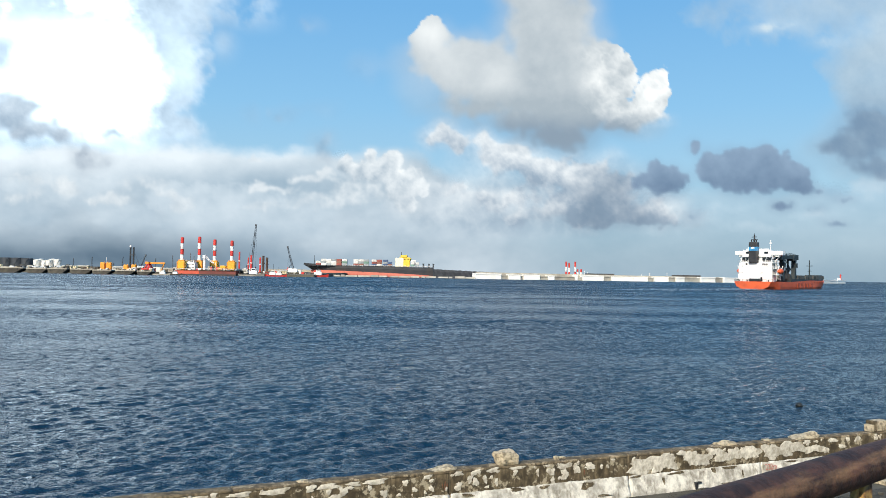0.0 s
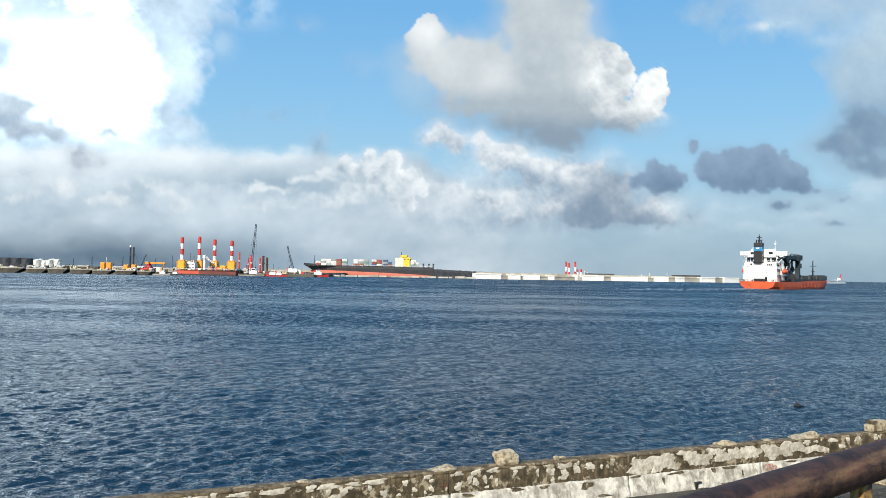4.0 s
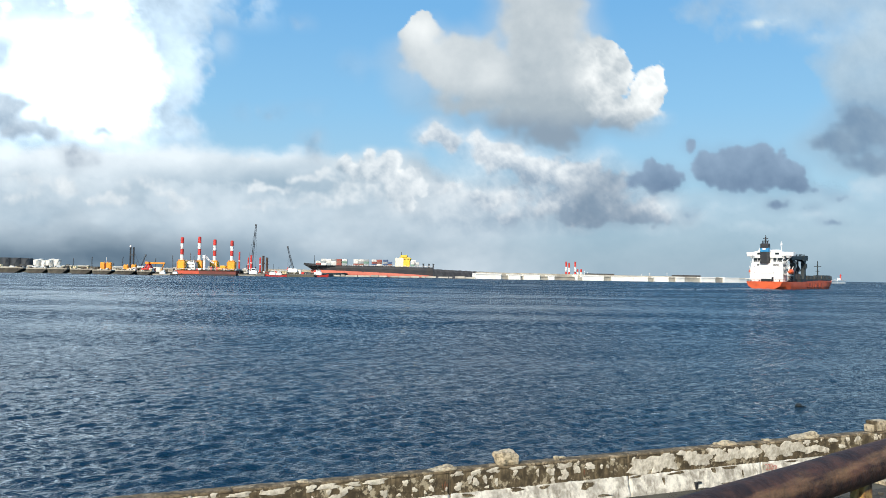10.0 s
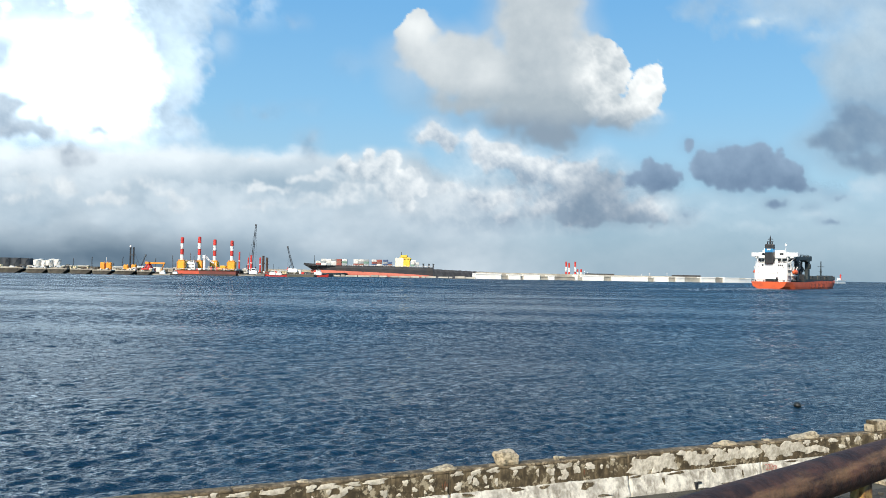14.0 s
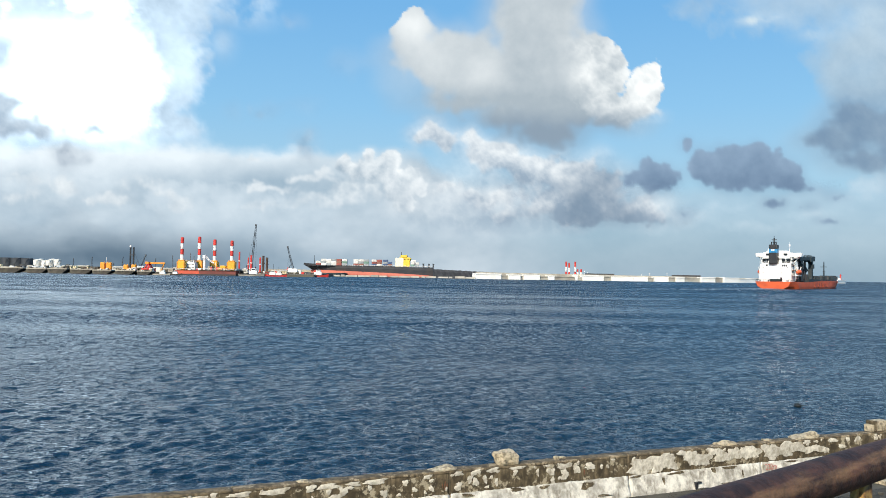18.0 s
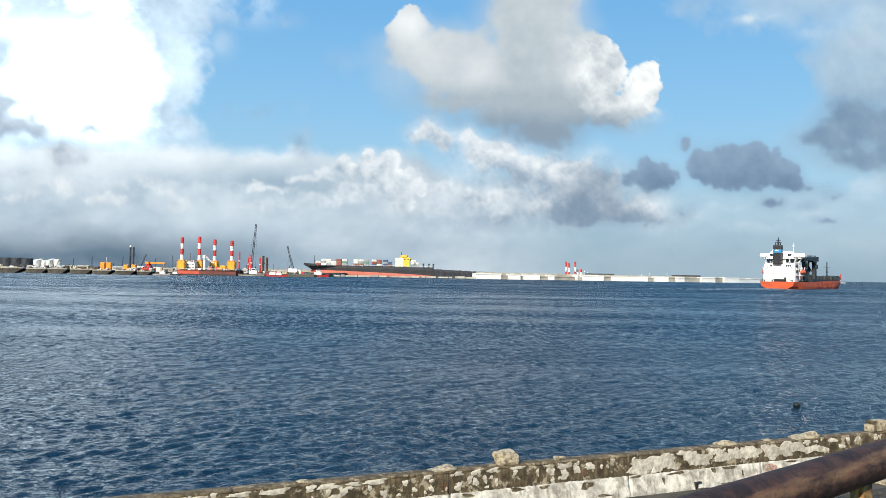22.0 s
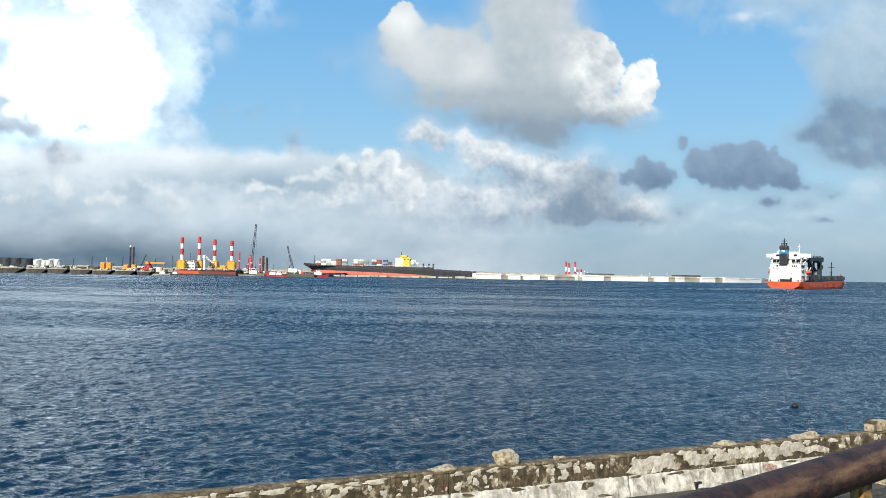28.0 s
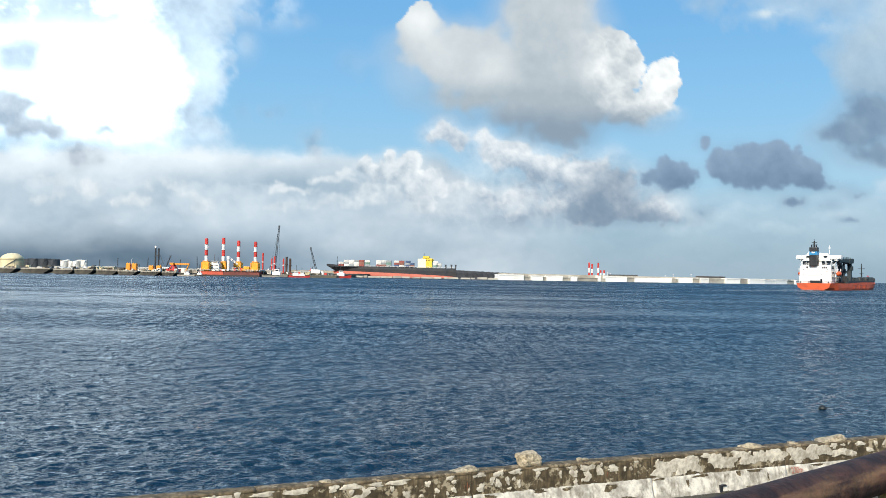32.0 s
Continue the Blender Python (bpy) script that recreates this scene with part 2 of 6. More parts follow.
def fbm(x, y, size, seed, octaves=6, gain=0.55, billow=False):
    total, weight, amp = 0.0, 0.0, 1.0
    ca, sa = math.cos(0.6), math.sin(0.6)
    u, v = x / size, y / size
    for k in range(octaves):
        s = value_noise(u, v, seed + 17 * k)
        total = total + amp * (np.abs(2 * s - 1) if billow else s)
        weight += amp
        amp *= gain
        u, v = (u * ca - v * sa) * 2.03 + 5.2, (u * sa + v * ca) * 2.03 + 1.3
    return total / weight


def ease(lo, hi, x):
    t = np.clip((x - lo) / (hi - lo), 0, 1)
    return t * t * (3 - 2 * t)


def puffs(x, y, blobs, seed, warp=22.0, size=70.0):
    """Union of soft ellipses (centre, radii, weight) with ragged, billowing rims."""
    wx = x + warp * (fbm(x, y, size, seed, 5) - 0.5) * 2
    wy = y + warp * (fbm(x, y, size, seed + 91, 5) - 0.5) * 2
    d = np.full(x.shape, -3.0)
    for cx, cy, rx, ry, w in blobs:
        r2 = ((wx - cx) / rx) ** 2 + ((wy - cy) / ry) ** 2
        d = np.maximum(d, w * (1 - r2)) + 0.25 * np.clip(np.minimum(d, w * (1 - r2)) + 0.4, 0, 0.5)
    return d


def soften(h, times):
    for _ in range(times):
        p = np.pad(h, 1, mode="edge")
        h = (p[:-2, 1:-1] + p[2:, 1:-1] + p[1:-1, :-2] + p[1:-1, 2:] + 4 * h) / 8
    return h


def march(thick, right, up, steps, k):
    """Light left after crossing the cloud towards its lit side (right, up, in grid steps)."""
    h, w = thick.shape
    reach = steps * max(abs(right), abs(up)) + 1
    p = np.pad(thick, reach, mode="edge")
    total = np.zeros_like(thick)
    for i in range(1, steps + 1):
        dy, dx = reach - up * i, reach + right * i
        total = total + p[dy:dy + h, dx:dx + w]
    return np.exp(-k * total / steps)


def body(x, y, blobs, seed, warp, size, rag, grain):
    """Thickness of a cloud: soft ellipses torn by coarse and fine turbulence."""
    d = puffs(x, y, blobs, seed, warp, size)
    d = np.minimum(d, 1.0)
    torn = d + rag * (fbm(x, y, grain * 2.2, seed + 3, 5, 0.6) - 0.5) * 2 + 0.55 * rag * (0.35 - fbm(x, y, grain, seed + 5, 6, 0.62, True)) * 2
    return np.clip(torn + 0.06, 0, 1.2), d


def sky_left(x, y):
    """Tall sunlit mass: a blazing core, a milky shoulder of lobes, and thin veils beyond."""
    stir = fbm(x, y, 64, 151, 6, 0.58) - 0.5
    lumps = fbm(x, y, 40, 153, 5, 0.58, True) - 0.36
    low = ease(276, 236, y + 60 * (fbm(x, y * 1.5, 110, 8, 6, 0.58) - 0.5))
    edge = np.interp(y, (-300, -100, 0, 60, 100, 150, 200, 255), (470, 430, 395, 352, 364, 360, 338, 372))
    wide = np.interp(y, (-100, 60, 105, 150, 200, 255), (46, 34, 14, 16, 26, 22))
    cover = ease(0, 1, 0.5 - (x - edge + 60 * stir + 34 * lumps) / (2 * wide))
    lobe = np.exp(-((x - 394) / 20) ** 2 - ((y - 76) / 26) ** 2)
    veil = 0.75 * ease(0.42, 0.66, fbm(x, y, 80, 171, 6, 0.6)) * ease(520, 440, x) * ease(70, 10, y)
    cover = np.maximum(np.maximum(cover * 0.97, 0.55 * lobe), veil) * low * ease(-330, -90, y + 160 * stir)
    rim = np.interp(y, (-300, 0, 45, 90, 130, 165, 200, 230, 262), (330, 232, 238, 258, 296, 276, 250, 256, 290))
    core = ease(0, 1, 0.5 - (x - rim + 80 * stir + 40 * lumps) / 84)
    tops = ease(80, 10, y) * ease(-150, -30, y) * ease(0.30, 0.66, fbm(x, y * 1.4, 70, 23, 6, 0.6)) * 0.85
    core = core * (1 - tops) * (1 - 0.96 * ease(58, 2, x + 60 * stir) * ease(36, 86, y + 40 * stir) * ease(150, 104, y) * ease(-90, -30, x))
    core = core ** 1.35 * (1 - 0.75 * ease(212, 258, y + 50 * stir))
    pale = 0.115 + 0.30 * stir - 0.10 * lumps + 0.10 * np.exp(-((x - 326) / 26) ** 2 - ((y - 122) / 36) ** 2) + 0.10 * np.exp(-((x - 318) / 18) ** 2 - ((y - 240) / 14) ** 2)
    light = np.clip(pale, 0.0, 0.3) * (1 - core) + core
    return cover, np.clip(light, 0, 1), 0 * x


def sky_bank(x, y):
    """Layered bank along the horizon, dark with rain in the west."""
    top = 250 + 26 * (fbm(x, y, 190, 5, 4) - 0.5) + 24 * ease(330, 580, x) + 48 * ease(735, 830, x) + 15 * ease(900, 1200, x)
    cover = ease(-14, 20, y - top + 34 * (fbm(x, y * 1.6, 60, 9, 6, 0.6) - 0.5)) * (1 - 0.62 * ease(800, 1060, x))
    cover = np.maximum(cover, (0.96 - 0.80 * ease(780, 1120, x)) * ease(365, 425, y))
    th, d = body(x, y, ((120, 330, 90, 34, 0.30), (30, 330, 40, 22, 0.3), (320, 352, 60, 30, 0.28), (440, 345, 70, 26, 0.25), (850, 352, 62, 26, 0.35), (905, 352, 24, 18, 0.5), (790, 360, 40, 34, 0.3), (1245, 382, 46, 20, 0.35), (1340, 402, 60, 10, 0.25), (1190, 402, 60, 12, 0.3), (1290, 362, 40, 10, 0.2), (1545, 335, 40, 30, 0.3), (1440, 380, 50, 12, 0.2)), 31, 20, 40, 0.30, 26)
    lump = 0.68 * (1 - np.exp(-3.0 * th))
    lit = march(th, -1, 2, 6, 2.2)
    stripe = fbm(x, y * 3.2, 260, 77, 5, 0.5)
    veils = fbm(x + 0.6 * y, y * 2.2, 120, 131, 5, 0.5)
    base = 0.49 + 0.55 * (stripe - 0.5) + 0.42 * (veils - 0.5) + 0.30 * (fbm(x, y * 1.3, 70, 133, 6, 0.6) - 0.5) + 0.50 * ease(340, 268, y) * ease(820, 480, x) - 0.12 * ease(330, 420, x) * ease(820, 740, x)
    light = base * (1 - lump) + lump * (0.26 + 0.70 * lit)
    light = light * (1 - 0.22 * ease(360, 470, y) * ease(760, 300, x)) - 0.20 * ease(820, 1200, x) * (1 - lump) - 0.06 * ease(330, 80, x) * ease(300, 340, y)
    rain = ease(392, 458, y + 20 * (fbm(x, y * 2, 190, 55, 4) - 0.5)) * (0.80 - 0.62 * ease(200, 640, x)) + 0.10 * ease(330, 480, y) * ease(620, 300, x)
    rain = rain + 0.16 * ease(0.48, 0.72, fbm(x, y * 2.4, 170, 67, 5)) * ease(300, 350, y) * ease(980, 300, x)
    return np.maximum(cover, lump), np.clip(light, 0, 1), np.clip(rain, 0, 1)


def sky_row(x, y):
    """A heap of small crisp cumulus standing before the bank, with low soft ones round it."""
    th, d = body(x, y, ((613, 292, 18, 15, 0.8), (640, 302, 28, 20, 0.55), (656, 274, 13, 14, 0.55), (680, 302, 32, 26, 0.7), (696, 281, 18, 16, 0.8), (727, 309, 20, 20, 0.8), (712, 336, 30, 27, 0.8), (722, 366, 24, 16, 0.7), (745, 330, 20, 20, 0.5)), 33, 9, 16, 0.40, 9)
    lo, e = body(x, y, ((650, 335, 60, 30, 0.40), (785, 332, 44, 18, 0.30), (850, 352, 56, 20, 0.30), (905, 356, 40, 14, 0.25), (545, 318, 44, 8, 0.42), (572, 307, 18, 8, 0.48), (500, 336, 34, 7, 0.30), (458, 333, 18, 10, 0.50), (450, 279, 20, 5, 0.35), (200, 352, 34, 13, 0.5), (168, 356, 22, 9, 0.35), (120, 335, 26, 22, 0.45),
                        (40, 348, 34, 16, 0.35), (320, 362, 26, 20, 0.38), (300, 342, 20, 8, 0.3), (470, 365, 40, 12, 0.25), (560, 356, 50, 14, 0.25), (60, 318, 46, 12, 0.22), (255, 325, 40, 12, 0.2)), 37, 12, 20, 0.34, 14)
    hard = ease(0.02, 0.34, th)
    mild = 0.85 * ease(0.0, 0.55, lo)
    haze = 0.5 * soften(ease(-0.9, 0.5, d), 24)
    cover = np.maximum(soften(np.maximum(hard, mild), 2), haze) * ease(415, 360, y)
    lit = march(soften(th, 1), 1, 2, 8, 1.2)
    light = 0.12 + 0.62 * lit + 0.95 * (fbm(x, y, 30, 161, 5, 0.58) - 0.5) + 0.5 * (0.36 - fbm(x, y, 20, 157, 4, 0.5, True))
    light = light - 0.34 * ease(690, 600, x + 0.9 * (y - 290)) * ease(285, 325, y)
    dim = 0.46 + 0.60 * (fbm(x, y, 30, 163, 5, 0.6) - 0.5) + 0.22 * march(lo, -1, 2, 6, 2.0)
    share = soften(ease(0.0, 0.12, th), 3)
    return cover, np.clip(light * share + dim * (1 - share), 0, 1), 0 * x


def sky_mid(x, y):
    """Broken cumulus under the great cloud: a white ridge, a dark heap and a pale one beside it."""
    th, d = body(x, y, ((776, 237, 38, 26, 0.8), (814, 250, 30, 24, 0.65), (860, 252, 20, 16, 0.6), (885, 270, 34, 22, 0.7), (925, 290, 44, 26, 0.7), (975, 300, 50, 28, 0.65), (1025, 316, 60, 34, 0.65), (1078, 345, 64, 52, 0.75), (1040, 376, 90, 30, 0.75),
                        (1110, 384, 66, 26, 0.75), (1172, 374, 46, 30, 0.6), (1190, 398, 50, 10, 0.35), (960, 376, 80, 26, 0.36), (880, 372, 110, 30, 0.22), (900, 282, 60, 28, 0.5), (990, 306, 70, 30, 0.6), (800, 335, 40, 16, 0.4), (850, 350, 46, 16, 0.4), (900, 352, 26, 18, 0.5), (950, 345, 60, 24, 0.40), (870, 312, 50, 16, 0.16), (1060, 300, 26, 24, 0.3)), 51, 22, 34, 0.42, 18)
    cover = np.maximum(0.96 * soften(ease(0.0, 0.60, th), 3), 0.55 * soften(ease(-0.9, 0.6, d), 30))
    lit = march(soften(th, 1), -1, 2, 8, 1.6)
    grain = fbm(x, y, 34, 119, 6, 0.6) - 0.5
    ridge = np.exp(-((y - 262 - 0.36 * (x - 870)) / 24) ** 2) * ease(830, 860, x) * ease(1080, 1000, x)
    light = 0.14 + 0.25 * np.exp(-((x - 780) / 40) ** 2 - ((y - 234) / 22) ** 2) + 0.40 * lit + 0.95 * grain + 0.30 * ridge + 0.6 * (0.34 - fbm(x, y, 22, 121, 5, 0.55, True)) + 0.30 * np.exp(-((x - 900) / 22) ** 2 - ((y - 348) / 14) ** 2)
    light = light + 0.22 * np.exp(-((x - 1172) / 36) ** 2 - ((y - 368) / 22) ** 2) - 0.25 * ease(370, 405, y)
    heap = np.exp(-(((x - 1072) / 66) ** 2 + ((y - 354) / 54) ** 2) ** 1.4) + np.exp(-(((x - 1060) / 120) ** 2 + ((y - 390) / 20) ** 2) ** 1.4)
    rain = 0.85 * np.clip(heap, 0, 1) * (0.72 + 0.9 * (fbm(x, y, 36, 133, 6, 0.6) - 0.4)) + 0.4 * ease(388, 402, y) * ease(1100, 1160, x) + 0.25 * np.exp(-((x - 930) / 40) ** 2 - ((y - 322) / 12) ** 2)
    return cover, np.clip(light, 0, 1), np.clip(rain, 0, 1)


def sky_great(x, y):
    """The great cumulus: a soft grey column, a pale lobe, two sunlit turrets and a dark underside."""
    th, d = body(x, y, ((768, 84, 42, 48, 0.6), (760, 56, 20, 20, 0.5), (800, 115, 66, 48, 0.55), (870, 135, 90, 66, 0.7), (975, 90, 100, 150, 0.8), (970, -60, 96, 130, 0.8), (1040, 165, 80, 66, 0.8), (1086, 132, 36, 50, 0.75),
                        (1152, 166, 33, 44, 0.8), (1080, 100, 18, 18, 0.5), (1168, 142, 15, 18, 0.45), (850, 184, 110, 32, 0.40), (960, 206, 140, 36, 0.5), (1115, 216, 70, 28, 0.6), (740, 130, 36, 44, 0.22), (845, 84, 30, 22, 0.2),
                        (985, 238, 78, 30, 0.5), (1000, 258, 44, 18, 0.4), (940, 250, 40, 16, 0.3)), 71, 15, 36, 0.24, 18)
    crisp = np.maximum(ease(1030, 1075, x) * ease(60, 85, y) * ease(225, 190, y), ease(815, 770, x) * ease(85, 60, y))
    cover = ease(0.0, 0.62 - 0.44 * crisp, th)
    cover = np.maximum(cover * crisp + soften(cover, 5) * (1 - crisp), 0.45 * soften(ease(-0.5, 0.5, d), 24) * (1 - crisp))
    lit = march(soften(th, 1), 1, 2, 9, 1.5)
    slow, lumps = fbm(x, y, 80, 43, 5, 0.52) - 0.5, fbm(x, y, 30, 143, 5, 0.55, True) - 0.33
    right = ease(1000, 1070, x + 20 * slow) * ease(70, 95, y)
    lobe = np.exp(-(((x - 1153) / 36) ** 2 + ((y - 160) / 46) ** 2) ** 1.6)
    light = 0.13 + 0.14 * lit + 0.30 * slow + 0.22 * right + 0.44 * lobe + right * (0.8 * (fbm(x, y, 34, 45, 6, 0.58) - 0.5) - 0.7 * lumps)
    light = light + 0.50 * np.exp(-((x - 760) / 34) ** 2 - ((y - 62) / 34) ** 2) + 0.22 * np.exp(-((x - 800) / 44) ** 2 - ((y - 120) / 36) ** 2) + 0.20 * np.exp(-((x - 876) / 34) ** 2 - ((y - 138) / 30) ** 2)
    light = light + 0.25 * np.exp(-((x - 1066) / 30) ** 2 - ((y - 160) / 34) ** 2) - 0.34 * ease(150, 215, y + 24 * slow) * ease(1130, 1030, x) - 0.40 * ease(200, 236, y)
    rain = 0.85 * ease(185, 240, y + 40 * slow + 10 * lumps + 0.06 * (x - 960)) * ease(1180, 1080, x)
    return cover, np.clip(light, 0, 1), np.clip(rain, 0, 1)


def sky_dark(x, y):
    """Low blue-grey scraps in front of the clear patch."""
    th, d = body(x, y, ((1170, 322, 50, 30, 0.8), (1160, 298, 20, 14, 0.55), (1300, 302, 70, 38, 0.9), (1370, 307, 62, 34, 0.9), (1420, 330, 36, 14, 0.5), (1260, 300, 30, 24, 0.55), (1225, 260, 15, 13, 0.6), (1380, 364, 26, 12, 0.6), (1320, 335, 60, 14, 0.5),
                        (1228, 381, 22, 9, 0.45), (1350, 272, 40, 12, 0.45), (1492, 350, 24, 8, 0.45), (1482, 394, 26, 8, 0.40), (1445, 372, 18, 7, 0.3), (1455, 336, 30, 8, 0.3)), 81, 15, 26, 0.40, 15)
    cover = np.maximum(soften(ease(0.0, 0.30 + 0.40 * ease(315, 350, y), th), 2), 0.4 * soften(ease(-0.6, 0.5, d), 20))
    light = np.clip(0.22 + 0.40 * march(soften(th, 1), -1, 2, 8, 2.4) + 0.45 * (fbm(x, y, 30, 139, 6, 0.6) - 0.5) - 0.25 * ease(290, 345, y), 0, 1)
    return cover * 0.95, light, 0 * x


def sky_veil(x, y):
    """Thin high veil with a heavy grey belly."""
    th, d = body(x, y, ((1575, 130, 120, 130, 0.9), (1420, 10, 190, 60, 0.35), (1640, -40, 260, 200, 0.7), (1520, 110, 90, 40, 0.35), (1690, 200, 160, 220, 0.6)), 91, 40, 110, 0.40, 70)
    cover = 0.88 * (1 - np.exp(-2.2 * th))
    streak = 0.8 * np.exp(-((x - 1370) / 46) ** 2 - ((y - 48 + (x - 1370) * 0.10) / 12) ** 2) + 0.5 * np.exp(-((x - 1470) / 40) ** 2 - ((y - 75) / 16) ** 2) + 0.5 * np.exp(-((x - 1560) / 50) ** 2 - ((y - 45) / 22) ** 2)
    streak = streak * (0.2 + 1.5 * fbm(x, y, 26, 59, 6, 0.62))
    bt, bd = body(x, y, ((1560, 235, 95, 56, 0.7), (1490, 262, 66, 28, 0.6), (1550, 300, 90, 26, 0.6), (1660, 270, 120, 80, 0.9), (1520, 205, 40, 34, 0.35)), 97, 20, 44, 0.36, 24)
    low = np.maximum(soften(ease(0.0, 0.8, bt), 2), 0.5 * soften(ease(-0.7, 0.5, bd), 20))
    light = 0.55 + 0.5 * (fbm(x, y, 90, 71, 6, 0.6) - 0.5) - 0.25 * ease(60, 190, y) + 0.5 * streak
    return np.clip(np.maximum(np.maximum(cover, streak * 0.9), low * 0.92), 0, 1), np.clip(light, 0, 1), np.clip(low * (0.95 - 0.7 * (fbm(x, y, 36, 73, 6, 0.6) - 0.4)), 0, 1)


def sky_wisps(x, y):
    """Torn dark scud in front of the sunlit mass."""
    th, d = body(x, y, ((14, 190, 46, 46, 1.0), (-60, 200, 90, 60, 1.0), (52, 222, 56, 22, 0.95), (62, 190, 26, 15, 0.8), (112, 243, 40, 14, 0.75), (202, 239, 30, 14, 1.2), (158, 288, 34, 24, 0.8), (146, 268, 24, 14, 0.9),
                        (180, 41, 24, 8, 0.25), (75, 57, 18, 8, 0.2), (20, 60, 24, 12, 0.15), (578, 262, 30, 26, 0.95), (563, 42, 24, 14, 0.4), (650, 114, 34, 22, 0.32), (437, 198, 16, 14, 0.28), (506, 194, 22, 14, 0.26), (560, 196, 40, 10, 0.16), (60, 165, 16, 7, 0.3), (35, 210, 60, 40, 0.6), (84, 232, 30, 12, 0.6)), 101, 24, 34, 0.62, 22)
    cover = np.maximum(0.86 * soften(ease(0.0, 1.05, th), 6), 0.35 * soften(ease(-0.4, 0.6, d), 24)) * (1 - 0.45 * ease(300, 420, x))
    light = -0.40 + 1.5 * fbm(x, y, 44, 87, 6, 0.6) + 0.25 * ease(300, 500, x) + 0.5 * ease(140, 60, y)
    return cover, np.clip(light, 0, 1), 0 * x


# function, span (right and down), step, distance, colours: lit, shade, rain
SKY = {
    "bank": (sky_bank, (-1400, 2900, 225, 510), 4.0, 4240, (0.86, 0.955, 1.02), (0.305, 0.44, 0.558), (0.135, 0.205, 0.28)),
    "row": (sky_row, (0, 1060, 250, 430), 2.0, 4220, (0.98, 1.03, 1.05), (0.38, 0.49, 0.59), (0.2, 0.26, 0.36)),
    "left": (sky_left, (-900, 520, -700, 350), 4.0, 4200, (1.9, 2.32, 2.6), (0.47, 0.62, 0.77), (0.2, 0.26, 0.36)),
    "mid": (sky_mid, (670, 1290, 200, 430), 2.5, 4160, (1.0, 1.04, 1.05), (0.36, 0.46, 0.57), (0.20, 0.285, 0.39)),
    "veil": (sky_veil, (1180, 2300, -500, 420), 4.0, 4120, (0.70, 0.82, 0.88), (0.31, 0.43, 0.54), (0.20, 0.30, 0.43)),
    "dark": (sky_dark, (1080, 1540, 225, 410), 2.5, 4080, (0.34, 0.47, 0.63), (0.165, 0.25, 0.38), (0.17, 0.23, 0.34)),
    "great": (sky_great, (640, 1230, -260, 290), 2.5, 4040, (1.10, 1.13, 1.12), (0.43, 0.51, 0.57), (0.25, 0.34, 0.44)),
    "wisps": (sky_wisps, (-300, 720, 10, 350), 2.5, 4000, (0.60, 0.68, 0.76), (0.17, 0.25, 0.36), (0.2, 0.27, 0.37)),
}
# ---- builders ----
def part(name, bm, mat, parent=None, label="", smooth=False):
    me = bpy.data.meshes.new(name)
    if smooth:
        for f in bm.faces:
            f.smooth = True
    bm.normal_update()
    bm.to_mesh(me)
    bm.free()
    me.materials.append(mat)
    ob = new(name, me)
    ob.parent = parent
    if label:
        ob["label"] = label
    return ob


def thing(name, label, category, group="", at=(0, 0, 0), turn=0.0, kind=""):
    ob = new(name)
    ob.empty_display_size = 0.3
    ob.matrix_basis = pose(*at, 0, 0, turn)
    return tagged(ob, label, category, group, kind)


def box(bm, x0, x1, y0, y1, z0, z1, bevel=0.0):
    made = bmesh.ops.create_cube(bm, size=1.0, matrix=Matrix.LocRotScale(((x0 + x1) / 2, (y0 + y1) / 2, (z0 + z1) / 2), None, (x1 - x0, y1 - y0, z1 - z0)))
    if bevel:
        edges = {e for v in made["verts"] for e in v.link_edges}
        bmesh.ops.bevel(bm, geom=list(edges), offset=bevel, segments=2, profile=0.5, affect="EDGES")
    return bm


def one_box(x0, x1, y0, y1, z0, z1, bevel=0.0):
    return box(bmesh.new(), x0, x1, y0, y1, z0, z1, bevel)


def rod(bm, a, b, r0, r1=None, sides=10, caps=True):
    a, b = Vector(a), Vector(b)
    m = Matrix.Translation((a + b) / 2) @ (b - a).to_track_quat("Z", "Y").to_matrix().to_4x4()
    bmesh.ops.create_cone(bm, cap_ends=caps, segments=sides, radius1=r0, radius2=r0 if r1 is None else r1, depth=(b - a).length, matrix=m)
    return bm


def one_rod(a, b, r0, r1=None, sides=10):
    return rod(bmesh.new(), a, b, r0, r1, sides)


def loft(rings, close=True, ends=True):
    """A skin through rings of equally many points."""
    bm = bmesh.new()
    rows = [[bm.verts.new(p) for p in ring] for ring in rings]
    n = len(rows[0])
    for a, b in zip(rows, rows[1:]):
        for i in range(n if close else n - 1):
            j = (i + 1) % n
            bm.faces.new((a[i], a[j], b[j], b[i]))
    if ends and close:
        bm.faces.new(rows[0][::-1])
        bm.faces.new(rows[-1])
    bmesh.ops.recalc_face_normals(bm, faces=bm.faces)
    return bm


def lattice(bm, a, b, w0, w1, bays, r):
    """A square lattice boom from a to b."""
    a, b = Vector(a), Vector(b)
    axis = (b - a).normalized()
    side = axis.cross(Vector((0, 1, 0))).normalized()
    over = axis.cross(side)
    last = None
    for k in range(bays + 1):
        t = k / bays
        w = (w0 + (w1 - w0) * t) / 2
        c = a.lerp(b, t)
        ring = [c + side * w + over * w, c - side * w + over * w, c - side * w - over * w, c + side * w - over * w]
        if last:
            for i in range(4):
                rod(bm, last[i], ring[i], r, sides=4, caps=False)
                rod(bm, last[i], ring[(i + 1) % 4], r * 0.6, sides=3, caps=False)
        for i in range(4):
            rod(bm, ring[i], ring[(i + 1) % 4], r * 0.6, sides=3, caps=False)
        last = ring
    return bm


